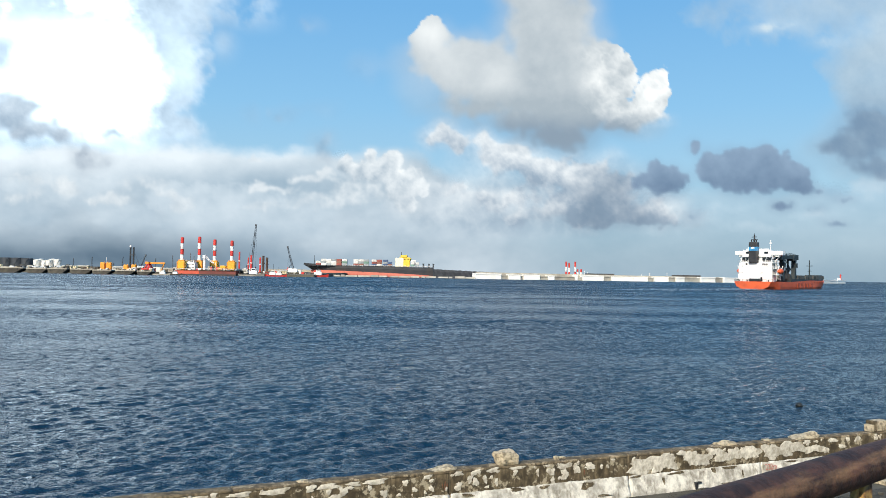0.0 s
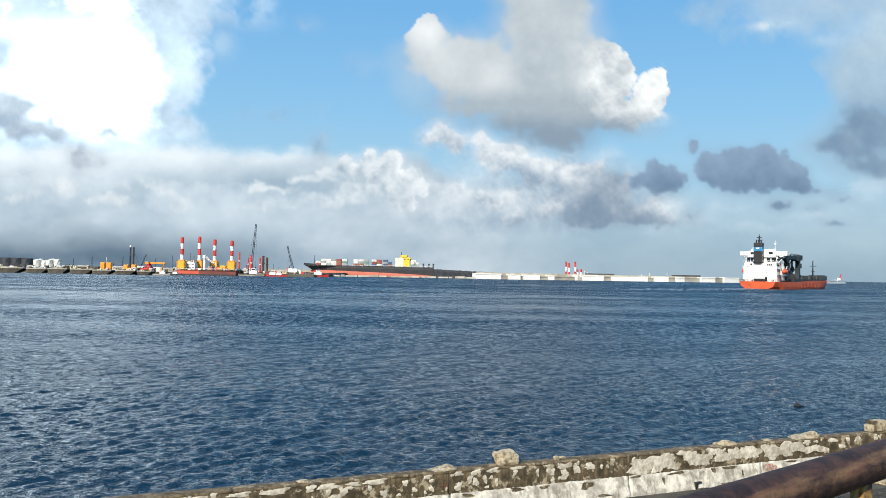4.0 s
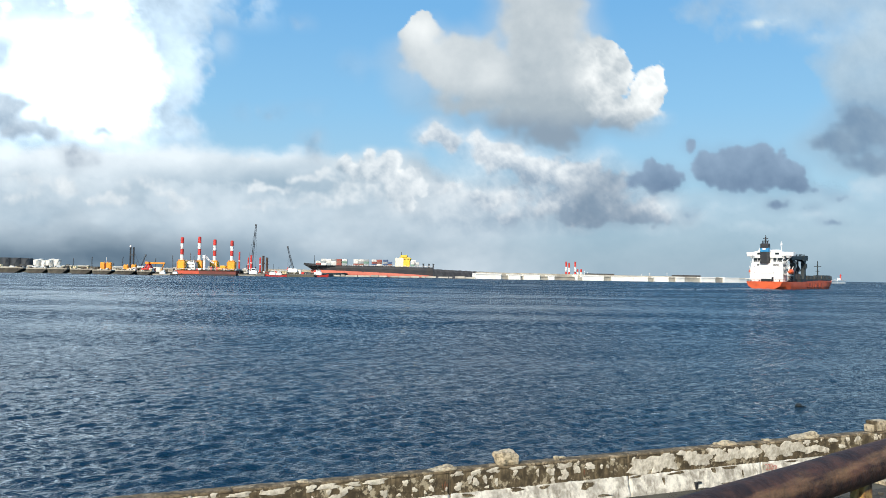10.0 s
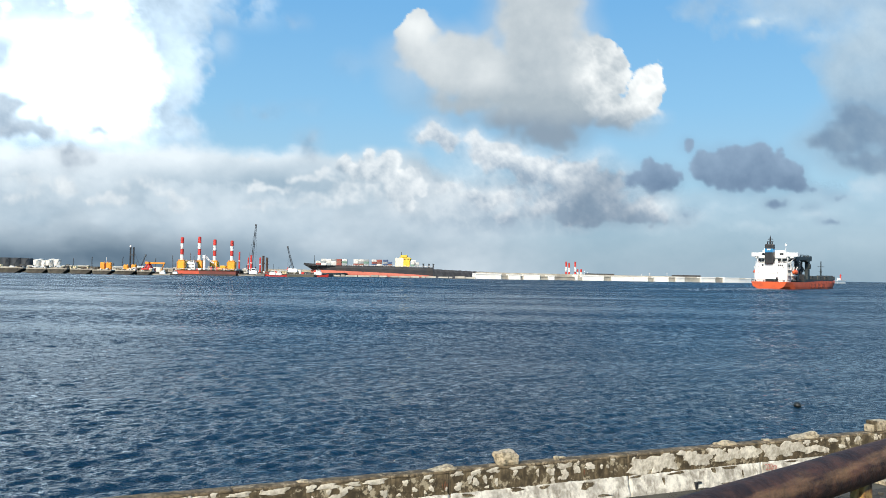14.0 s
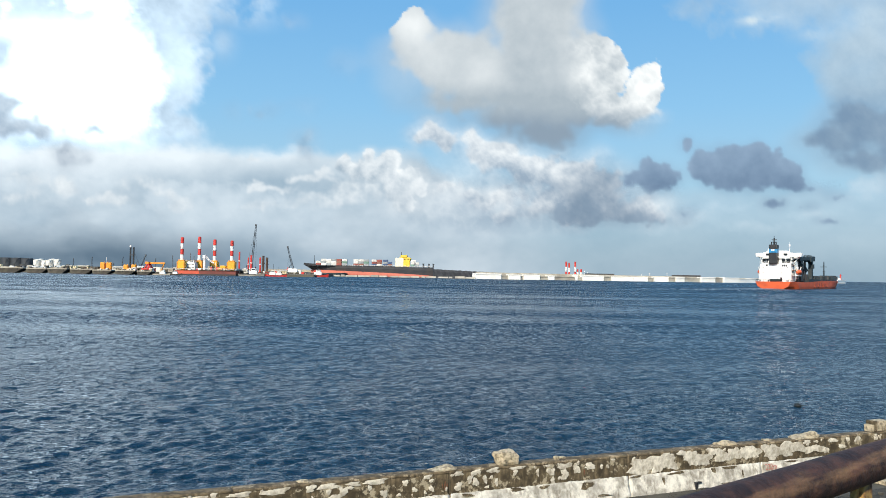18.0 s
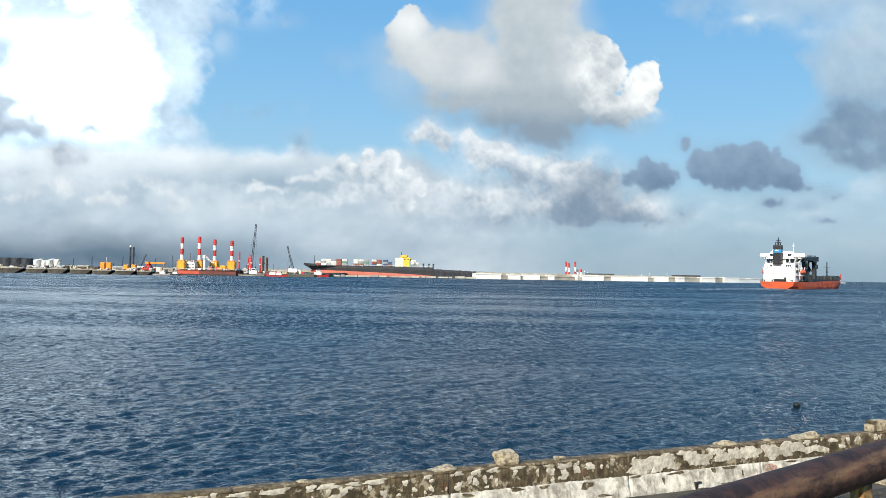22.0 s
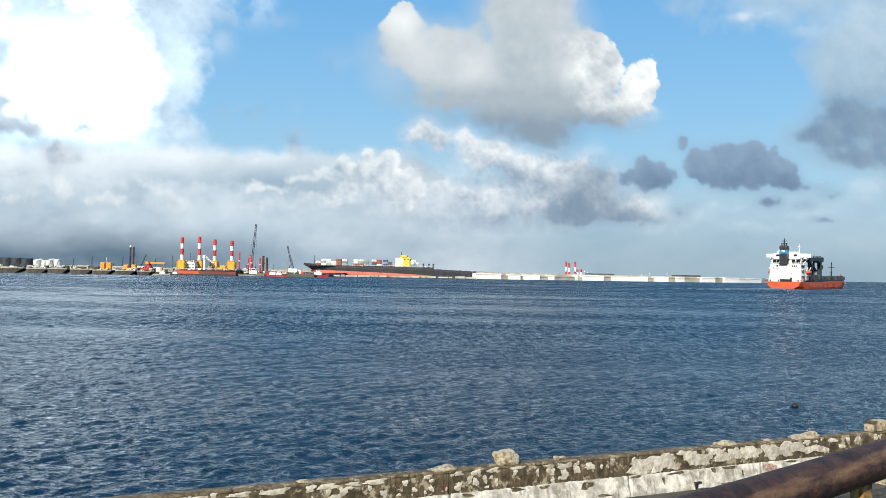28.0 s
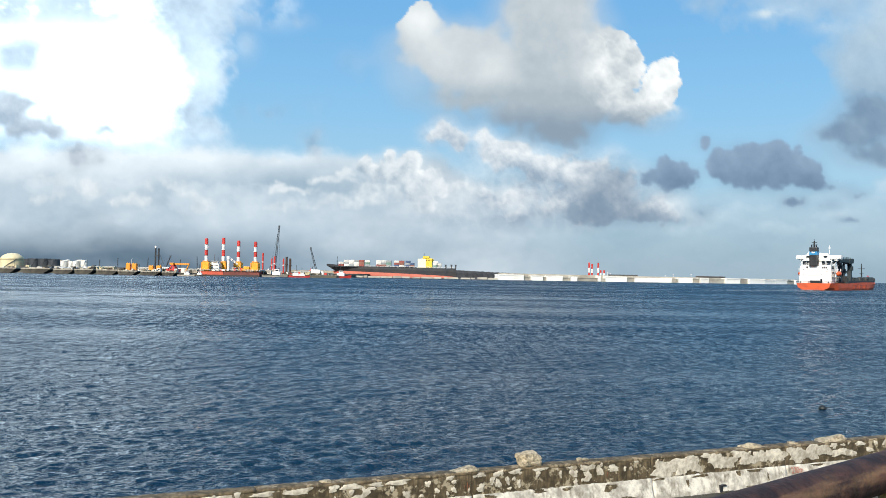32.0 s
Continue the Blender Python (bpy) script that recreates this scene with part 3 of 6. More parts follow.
# ---- sea ----
def build_water():
    """One fan of sea to the horizon, finest where it lies near, heaved by a wind sea of many wave trains."""
    radii = [0.0, 10.0, 30.0]
    radii += np.arange(42.0, 64.0, 0.075).tolist() + np.arange(64.0, 96.0, 0.125).tolist()
    while radii[-1] < 280:
        radii.append(radii[-1] * 1.0027)
    while radii[-1] < 620:
        radii.append(radii[-1] * 1.0055)
    while radii[-1] < 7000:
        radii.append(radii[-1] * 1.05)
    angles = [radians(v) for v in np.arange(-36, 36.01, 0.085)] + [radians(v) for v in range(42, 324, 6)]
    radii, angles = np.array(radii), np.array(angles)
    r, a = np.meshgrid(radii, angles, indexing="ij")
    x, y = r * np.sin(a), r * np.cos(a) - 30.0
    z = np.zeros_like(x)
    rng = np.random.RandomState(4)
    cell = np.maximum(np.gradient(radii), radii * radians(0.085))[:, None]
    for k in range(96):
        length = 0.24 * 1.038 ** k * rng.uniform(0.95, 1.05)
        way = radians(-46 + rng.normal(0, 26))
        steep = 0.075 * min(1.0, (0.46 / length) ** 1.8)
        fade = np.clip(1.5 - cell / (length * 0.24), 0, 1)
        rows = fade[:, 0] > 0
        if not rows.any():
            continue
        ph = 2 * math.pi / length * (x[rows] * math.sin(way) + y[rows] * math.cos(way)) + rng.uniform(0, 6.28)
        ph += 0.9 * np.sin(2 * math.pi / (length * 9.3) * (x[rows] * math.cos(way) - y[rows] * math.sin(way)) + rng.uniform(0, 6.28))
        z[rows] += fade[rows] * steep * length / (2 * math.pi) * np.sin(ph + 0.35 * np.sin(ph))
    # open water: many low short seas
    z *= (1.25 - 0.55 * np.clip((radii - 60) / 90, 0, 1))[:, None] * np.clip((900 - radii) / 500, 0, 1)[:, None]
    z[:3] = 0
    n, mcount = r.shape
    idx = np.arange(n * mcount).reshape(n, mcount)
    nxt = np.roll(idx, -1, axis=1)
    faces = np.stack([idx[1:], nxt[1:], nxt[:-1], idx[:-1]], -1).reshape(-1, 4)[:, ::-1]
    me = bpy.data.meshes.new("water")
    me.vertices.add(n * mcount)
    me.vertices.foreach_set("co", np.stack([x, y, z], -1).astype(np.float32).ravel())
    me.loops.add(faces.size)
    me.loops.foreach_set("vertex_index", faces.astype(np.int32).ravel())
    me.polygons.add(len(faces))
    me.polygons.foreach_set("loop_start", np.arange(0, faces.size, 4, dtype=np.int32))
    me.polygons.foreach_set("use_smooth", np.ones(len(faces), dtype=bool))
    me.update(calc_edges=True)
    me.validate()
    if me.polygons[mcount * 10].normal.z < 0:
        me.flip_normals()
    me.materials.append(water_material())
    return tagged(new("water", me), "dark blue rippled sea water reaching to the horizon", "water", kind="structure")


def build_cloud(key):
    fn, (x0, x1, y0, y1), step, far, lit, shade, rain = SKY[key]
    unit = far / (784 / math.tan(radians(54.5 / 2)))
    gx, gy = np.arange(x0, x1 + step, step), np.arange(y0, y1 + step, step)
    x, y = np.meshgrid(gx, gy)
    cover, light, rainy = (np.clip(v, 0, 1) for v in fn(x, y))
    rim = np.minimum(np.minimum(x - x0, x1 - x), np.minimum(y - y0, y1 - y + (999 if key == "bank" else 0)))
    cover = cover * ease(0, 14, rim)
    idx = np.arange(x.size).reshape(x.shape)
    quad = np.stack([idx[:-1, :-1], idx[1:, :-1], idx[1:, 1:], idx[:-1, 1:]], -1).reshape(-1, 4)
    seen = cover.ravel()[quad].max(1) > 0.012
    quad = quad[seen]
    keep = np.unique(quad)
    where = np.zeros(x.size, int)
    where[keep] = np.arange(len(keep))
    puff = -30.0 * soften(cover * (0.4 + 0.6 * light), 3)
    co = np.stack([(x - 784) * unit, (441 - y) * unit, -puff * 0.5], -1).reshape(-1, 3)[keep]
    me = bpy.data.meshes.new("cloud")
    me.from_pydata(co.tolist(), [], where[quad].tolist())
    for name, values in (("cover", cover), ("light", light), ("rain", rainy)):
        me.attributes.new(name, "FLOAT", "POINT").data.foreach_set("value", values.ravel()[keep].astype(np.float32))
    me.materials.append(cloud_material("cloud_" + key, lit, shade, rain, {"bank": 0.04, "left": 0.02, "great": 0.05}.get(key, 0.10)))
    return new("backdrop_cloud", me)


CLOUD_LABELS = {"row": "row of small crisp white cumulus clouds before the grey bank", 
    "bank": "pale grey cloud bank along the horizon, darker with rain", "left": "towering brilliant white sunlit cumulus cloud",
    "mid": "broken white and grey cumulus under the great cloud", "veil": "thin high grey veil cloud with a heavy belly",
    "dark": "low blue-grey scraps of cloud before clear sky", "great": "great cumulus cloud, bright edges and grey underside", "wisps": "torn dark grey scud before the white cumulus",
}
SKY_VIEW = aim(0, 1.68, 0.95)
clouds = {}
for key in SKY:
    clouds[key] = build_cloud(key)
    clouds[key].matrix_basis = SKY_VIEW @ Matrix.Translation((0, 0, -SKY[key][3]))
    tagged(clouds[key], CLOUD_LABELS[key], "cloud", kind="structure")
water = build_water()
# ---- the cargo ship under way ----
white = material("white_ship_paint", 0.45, 0, (0.80, 0.80, 0.78), (0.66, 0.64, 0.60), 0.35, 8, 0, low=0.5, high=0.8)
orange = material("orange_hull_paint", 0.5, 0, (0.66, 0.105, 0.028), (0.42, 0.075, 0.03), 0.22, 8, low=0.42, high=0.75)
dark_steel = material("dark_deck_steel", 0.55, 0, (0.011, 0.020, 0.023), (0.022, 0.030, 0.030), 0.4)
hatch_green = material("hatch_paint", 0.6, 0, (0.060, 0.075, 0.070), (0.10, 0.075, 0.055), 0.3)
glass_dark = material("dark_window_glass", 0.08, 0, (0.012, 0.016, 0.02), (0.02, 0.025, 0.03), 1.0)
blue_paint = material("blue_funnel_paint", 0.45, 0, (0.035, 0.26, 0.50), (0.03, 0.20, 0.42), 0.5)
lifeboat_orange = material("lifeboat_orange", 0.4, 0, (0.75, 0.13, 0.03), (0.65, 0.10, 0.03), 1.0)
black_paint = material("black_paint", 0.5, 0, (0.018, 0.020, 0.024), (0.03, 0.03, 0.032), 0.4)


def hull_rings(length, beam, deck, keel=-2.5, bow_rise=2.0, rake=5.0, stern_in=0.86, count=22, foot=-2.5, flare=1.0, trim=None, foot_trims=True):
    """Sections of a ship's hull from the transom to the stem; x forward."""
    rings = []
    for k in range(count):
        t = k / (count - 1)
        x = length * t
        foot = trim(t) if trim and foot_trims else foot
        deck = trim(t) + 0.15 if trim and not foot_trims else deck
        half = beam / 2
        if t < 0.10:
            half *= stern_in + (1 - stern_in) * math.sin(t / 0.10 * math.pi / 2)
        if t > 0.66:
            s = (t - 0.66) / 0.34
            half *= max(1 - s ** 2.1, 0.03)
        top = deck + (bow_rise * ((t - 0.80) / 0.20) ** 1.4 if t > 0.80 else 0)
        lean = rake * max(0, (t - 0.8) / 0.2) ** 2
        fore, aft = max(0.0, (t - 0.62) / 0.38), max(0.0, 1 - t / 0.09)
        low = half * (0.90 - flare * (0.55 * fore + 0.42 * aft))
        mid = half * (0.985 - flare * (0.16 * fore + 0.10 * aft))
        under = (-0.35 - foot) * aft ** 0.7 if foot < 0 else 0
        rings.append([(x + lean, half, top), (x + lean, -half, top), (x + lean * 0.55, -mid, foot + (deck - foot) * 0.62), (x, -low, foot + under), (x, low, foot + under), (x + lean * 0.55, mid, foot + (deck - foot) * 0.62)])
    return rings


def rail_along(bm, pts, high=1.05, gap=2.0, r=0.05):
    """Open railing along a line of points: posts and three bars."""
    for a, b in zip(pts, pts[1:]):
        a, b = Vector(a), Vector(b)
        steps = max(1, round((b - a).length / gap))
        for k in range(steps + 1):
            p = a.lerp(b, k / steps)
            rod(bm, p, p + Vector((0, 0, high)), r, sides=4, caps=False)
        for h in (0.4, 0.75, 1.0):
            rod(bm, a + Vector((0, 0, high * h)), b + Vector((0, 0, high * h)), r * 0.8, sides=4, caps=False)
    return bm


def lifeboat_bm(length=6.2):
    rings = []
    for k in range(9):
        t = k / 8
        s = math.sin(math.pi * (0.06 + 0.88 * t)) ** 0.55
        rings.append([((t - 0.5) * length, 1.25 * s * math.cos(a), 1.25 + (1.35 if math.sin(a) > 0 else 1.1) * s * math.sin(a)) for a in [i * math.pi / 6 for i in range(12)]])
    return loft(rings)


def deck_crane(parent, x):
    """A heavy box-girder deck crane: twin legs, cross girder, cab and stowed jib."""
    crane = part("deck_crane", one_box(x - 1.3, x + 1.3, -8.6, 8.4, 14.6, 16.4, 0.15), dark_steel, parent, "dark steel gantry deck crane")
    for y in (-7.4, 7.4):
        part("leg", loft([[(x - w, y - 0.9, z), (x + w, y - 0.9, z), (x + w, y + 0.9, z), (x - w, y + 0.9, z)] for w, z in ((1.9, 4.2), (1.3, 8.0), (1.0, 12.6), (1.9, 14.7))]), dark_steel, crane)
    part("jib", one_box(x - 6.0, x - 1.3, -9.0, -5.9, 13.9, 16.3, 0.15), dark_steel, crane)
    part("hoist_block", one_box(x - 1.0, x + 1.0, -5.4, -3.6, 8.6, 10.6, 0.2), black_paint, crane)
    for dy in (-4.9, -4.1):
        part("hoist_rope", one_rod((x, dy, 10.5), (x, dy, 14.7), 0.08, sides=5), black_paint, crane)
    part("maintenance_rail", rail_along(bmesh.new(), [(x - 1.2, -8.4, 16.4), (x - 1.2, 8.2, 16.4)], 1.0, 2.4, 0.05), dark_steel, crane)
    part("cab", one_box(x - 1.2, x + 1.2, -9.0, -6.6, 10.4, 12.8, 0.15), dark_steel, crane)
    for dy in (-4.2, -2.0):
        part("ladder_tower", one_box(x + 1.2, x + 1.9, dy - 0.35, dy + 0.35, 4.8, 14.6), black_paint, crane)
    part("girder_head", one_box(x - 2.6, x + 3.0, -8.9, -5.8, 14.4, 16.9, 0.2), dark_steel, crane)
    for s in (-1, 1):
        part("brace", one_rod((x, s * 7.4, 7.0), (x + 0.3, s * 3.2, 14.3), 0.25, sides=6), dark_steel, crane)
    return crane


cargo_ship = thing("cargo_ship", "orange-hulled cargo ship with white deckhouse, under way on the sea", "ship")
part("hull", loft(hull_rings(116, 19.4, 3.55, bow_rise=2.2, rake=6.0)), orange, cargo_ship, "weathered orange painted hull", smooth=False)
rings = []
for k in range(14):
    t = k / 13
    x = 28 + 84 * t
    half = 9.62 if t < 0.55 else 9.62 * max(1 - ((t - 0.55) / 0.47) ** 2.1, 0.05)
    top = 5.0 + (2.0 * ((t - 0.75) / 0.25) ** 1.2 if t > 0.75 else 0)
    lean = 6.0 * max(0, (t - 0.73) / 0.27) ** 2
    low = 3.45 + (2.2 * max(0, (t - 0.73) / 0.27) ** 1.4)
    rings.append([(x + lean, half, top), (x + lean, -half, top), (x + lean, -half, low), (x + lean, half, low)])
part("sheer_strake", loft([[Vector(p) if i > 1 else Vector((p[0], p[1] * 1.004, r[2][2] + 0.10 + 0.80 * min(1, k / 5))) for i, p in enumerate(r)] for k, r in enumerate(rings)]), orange, cargo_ship)
rings = [[p if i < 2 else (p[0], p[1] * 0.996, p[2] + 0.06 + 0.80 * min(1, k / 5)) for i, p in enumerate(r)] for k, r in enumerate(rings)]
part("bulwark", loft(rings), dark_steel, cargo_ship, "dark grey bulwark along the foredeck")
for k in range(4):
    x = 47 + 14.5 * k
    w = 7.2 if k < 3 else 5.8
    part("hatch_cover", one_box(x, x + 12.8, -w, w, 4.9, 6.9, 0.12), hatch_green, cargo_ship)
part("forecastle", one_box(101, 109, -3.6, 3.6, 5.2, 7.4, 0.2), dark_steel, cargo_ship)
# deckhouse tiers
house = part("deckhouse", one_box(7.0, 13.6, -6.8, 8.9, 3.5, 6.8, 0.08), white, cargo_ship, "white painted deckhouse of stacked tiers")
for x0, x1, ya, yb, z0, z1 in ((7.05, 13.6, -6.8, 8.7, 6.8, 9.6), (7.1, 13.6, -6.6, 8.5, 9.6, 12.4), (10.0, 13.6, -6.4, 8.3, 12.4, 15.2), (9.2, 14.0, -5.6, 7.4, 15.2, 18.2)):
    part("tier", one_box(x0, x1, ya, yb, z0 + 0.12, z1, 0.06), white, house)
    part("deck_edge", one_box(x0 - 0.10, x1 + 0.3, ya - 0.5, yb + 0.3, z0 - 0.05, z0 + 0.12), white, house)
wing = part("bridge_wing", one_box(9.4, 13.4, -10.8, 11.2, 15.9, 16.2, 0.05), white, house)
for x in (9.3, 13.2):
    part("wing_bulwark", one_box(x, x + 0.25, -10.8, 11.2, 16.2, 17.9, 0.05), white, wing)
for y in (-10.75, 11.15):
    part("wing_wall", one_box(9.4, 13.4, y - 0.12, y + 0.12, 16.2, 17.9, 0.04), white, wing)
for y, k in ((-9.6, -6.6), (10.0, 8.3)):
    part("wing_strut", one_rod((11.2, y, 15.9), (11.2, k, 12.9), 0.2), white, wing)
    part("wing_web", one_box(9.8, 13.0, min(y, k) + 0.6, max(y, k) - 0.6, 15.2, 15.9), white, wing)
# dark panes paint the shade in the recess under the bridge wings
for y0, y1 in ((-5.8, -3.6), (-3.4, -1.4), (4.6, 6.2), (6.4, 8.0)):
    part("recess_shade", one_box(9.93, 9.99, y0, y1, 12.9, 14.9), glass_dark, house)
for y in (-6.2, -3.5, 4.4, 7.9):
    part("deck_post", one_rod((7.5, y, 12.5), (9.6, y, 15.9), 0.13, sides=6), white, house)
part("monkey_island", one_box(9.6, 13.6, -4.4, 6.0, 18.2, 19.0, 0.1), white, house)
for y in (-3.4, 5.2):
    part("wheelhouse_window", one_box(9.14, 9.2, y - 0.9, y + 0.9, 16.6, 17.6), glass_dark, house)
for z in (7.9, 10.7):
    for y in (-4.9, -2.2, 4.2, 6.8):
        if (z, y) in ((10.7, -2.2), (7.9, 4.2), (10.7, 4.2), (7.9, -4.9)):
            continue
        part("porthole", one_rod((7.0, y, z), (7.12, y, z), 0.2, sides=10), glass_dark, house)
for z in (8.0, 10.8, 13.4):
    for k in range(3):
        part("side_window", one_box(8.2 + 1.8 * k, 9.0 + 1.8 * k, -6.84, -6.56, z, z + 0.9), glass_dark, house)
for k, z in enumerate((6.8, 9.6, 12.4)):
    gallery = part("side_gallery", one_box(7.4, 13.4, -8.9 + 0.3 * k, -6.6, z - 0.05, z + 0.12), white, house)
    for x in (7.6, 9.5, 11.4, 13.2):
        part("stanchion", one_rod((x, -8.7 + 0.3 * k, z - 2.7), (x, -8.7 + 0.3 * k, z), 0.09, sides=6), white, gallery)
    part("gallery_rail", rail_along(bmesh.new(), [(7.4, -8.8 + 0.3 * k, z + 0.1), (13.4, -8.8 + 0.3 * k, z + 0.1)], 1.0, 1.5, 0.04), white, gallery)
part("door", one_box(6.94, 7.04, -2.4, -1.5, 3.6, 5.7), glass_dark, house)
part("name_bar", one_box(7.03, 7.09, 4.6, 5.4, 11.2, 12.1), black_paint, house, "short dark unreadable lettering")
for y in (-2.6, -3.5, -4.4):
    part("name_bar", one_box(7.03, 7.09, y - 0.3, y + 0.3, 11.1, 12.0), black_paint, house, "short dark unreadable lettering")
bm = bmesh.new()
for ya, yb, z, x0 in ((-7.2, 9.0, 6.9, 6.75), (-7.0, 8.8, 9.7, 6.8), (-6.8, 8.6, 12.5, 6.9), (-6.2, 7.8, 15.3, 7.0)):
    rail_along(bm, [(13.6, yb, z), (x0, yb, z), (x0, ya, z), (13.6, ya, z)], 1.0, 2.2, 0.04)
part("deck_railing", bm, white, house)
bm = rail_along(bmesh.new(), [(26, 9.3, 3.5), (8, 9.1, 3.5), (0.4, 8.3, 3.5), (0.4, -8.3, 3.5), (8, -9.1, 3.5), (26, -9.3, 3.5)], 1.1, 1.8, 0.05)
part("stern_railing", bm, dark_steel, cargo_ship)
for y in (-6.8, -3.0, 2.6, 6.6):
    part("mooring_bitt", one_rod((1.6, y, 3.5), (1.6, y, 4.4), 0.28), dark_steel, cargo_ship)
part("mooring_winch", one_box(2.6, 5.4, -2.2, 2.4, 3.5, 4.9, 0.2), dark_steel, cargo_ship)
funnel = part("funnel", one_box(5.7, 9.1, -0.3, 3.7, 12.2, 22.0, 0.4), black_paint, cargo_ship, "black funnel with a blue band")
part("blue_band", one_box(5.66, 9.14, -0.34, 3.74, 17.6, 20.0, 0.4), blue_paint, funnel)
part("emblem", one_box(5.61, 5.68, 0.9, 2.5, 18.9, 19.6), white, funnel)
for y in (0.6, 1.7, 2.8):
    part("exhaust_pipe", one_rod((7.6, y, 21.8), (7.2, y, 23.2), 0.28), black_paint, funnel)
mast = part("radar_mast", one_rod((10.6, 2.5, 18.4), (10.6, 2.5, 25.4), 0.55, 0.35), black_paint, cargo_ship, "black radar mast")
part("crosstree", one_box(10.3, 10.9, 1.0, 4.0, 23.2, 23.5), black_paint, mast)
part("radar_scanner", one_box(10.4, 10.8, 1.3, 3.7, 24.4, 24.7), black_paint, mast)
part("top_light", one_rod((10.6, 2.5, 25.3), (10.6, 2.5, 26.3), 0.12), black_paint, mast)
mast = part("aerial_mast", one_rod((11.8, -4.6, 18.5), (11.8, -4.6, 23.2), 0.16, 0.09), white, cargo_ship, "thin white aerial mast")
part("aerial_dome", one_rod((11.8, -4.6, 21.2), (11.8, -4.6, 22.1), 0.5), white, mast)
part("satellite_dome", loft([[(11.6 + 0.8 * math.cos(a) * c, 5.2 + 0.8 * math.sin(a) * c, 19.4 + 0.8 * s) for a in [i * math.pi / 5 for i in range(10)]] for s, c in ((-1, 0.3), (-0.6, 0.8), (0, 1), (0.6, 0.8), (0.97, 0.25))]), white, cargo_ship, smooth=True)
for s in (-1, 1):
    davit = part("boat_davit", one_box(8.0, 14.6, s * 8.6 - 0.9, s * 8.6 + 0.7, 6.6, 6.9), white, cargo_ship, "white lifeboat davit")
    for x in (8.6, 13.8):
        part("davit_arm", one_rod((x, s * 8.2, 6.8), (x, s * 9.6, 11.0), 0.22), white, davit)
    boat = lifeboat_bm(6.4)
    bmesh.ops.translate(boat, verts=boat.verts, vec=(11.2, s * 9.3, 7.1))
    part("lifeboat", boat, lifeboat_orange, cargo_ship, "orange enclosed lifeboat", smooth=True)
foam = material("wake_foam", 0.8, 0, (0.26, 0.32, 0.36), (0.13, 0.19, 0.24), 0.8, 6)
rng, bm = random.Random(21), bmesh.new()
for k in range(260):
    x = -1 - 120 * rng.random() ** 1.2
    y = rng.gauss(0, 1) * (2.6 + 0.05 * abs(x))
    w, d, a = rng.uniform(0.6, 2.6), rng.uniform(0.12, 0.4), rng.uniform(0, 6.28)
    rim = [(x + w * rng.uniform(0.7, 1.2) * math.cos(a + i * 1.05), y + d * rng.uniform(0.7, 1.2) * math.sin(a + i * 1.05), 0.10 + 0.05 * (i % 2)) for i in range(6)]
    top = bm.verts.new((x, y, 0.22))
    ring = [bm.verts.new(p) for p in rim]
    for i in range(6):
        bm.faces.new((ring[i], ring[(i + 1) % 6], top))
    bm.faces.new(ring[::-1])
tagged(part("wake_foam", bm, foam, cargo_ship), "pale broken foam of the wake", kind="stuff")
deck_crane(cargo_ship, 20.0)
faded_maroon = material("faded_maroon_lettering", 0.6, 0, (0.38, 0.062, 0.022), (0.24, 0.045, 0.02), 0.6, 8)
for k in range(11):
    if k != 4:
        part("lettering_bar", one_box(38 + 2.6 * k, 39.7 + 2.6 * k, -9.76, -9.5, 0.9, 2.9), faded_maroon, cargo_ship, "large faded unreadable lettering")
deck_crane(cargo_ship, 39.5)
girder = part("runway_girder", one_box(22.6, 37.2, -8.8, -6.6, 14.5, 16.3, 0.15), dark_steel, cargo_ship, "dark steel girder joining the deck cranes")
part("girder_rail", rail_along(bmesh.new(), [(23, -8.6, 16.3), (37, -8.6, 16.3)], 1.0, 2.4, 0.05), dark_steel, girder)
for x, z in ((25.5, 9.0), (31.0, 7.5)):
    part("walkway_tower", one_box(x - 0.6, x + 0.6, -8.2, -6.8, 4.9, z, 0.08), black_paint, girder)
foremast = part("foremast", one_rod((96, 0, 5), (96, 0, 15.4), 0.45, 0.25), dark_steel, cargo_ship, "dark steel foremast")
part("yard", one_box(95.8, 96.2, -1.8, 1.8, 12.2, 12.5), dark_steel, foremast)
part("platform", one_box(95.3, 96.7, -0.9, 0.9, 9.4, 9.6), dark_steel, foremast)
for k, (x, y) in enumerate(((30, -8.9), (44, -8.9), (60, -8.9), (74, -8.6))):
    part("deck_vent", one_rod((x, y, 5.0), (x, y, 6.6), 0.35), dark_steel, cargo_ship)
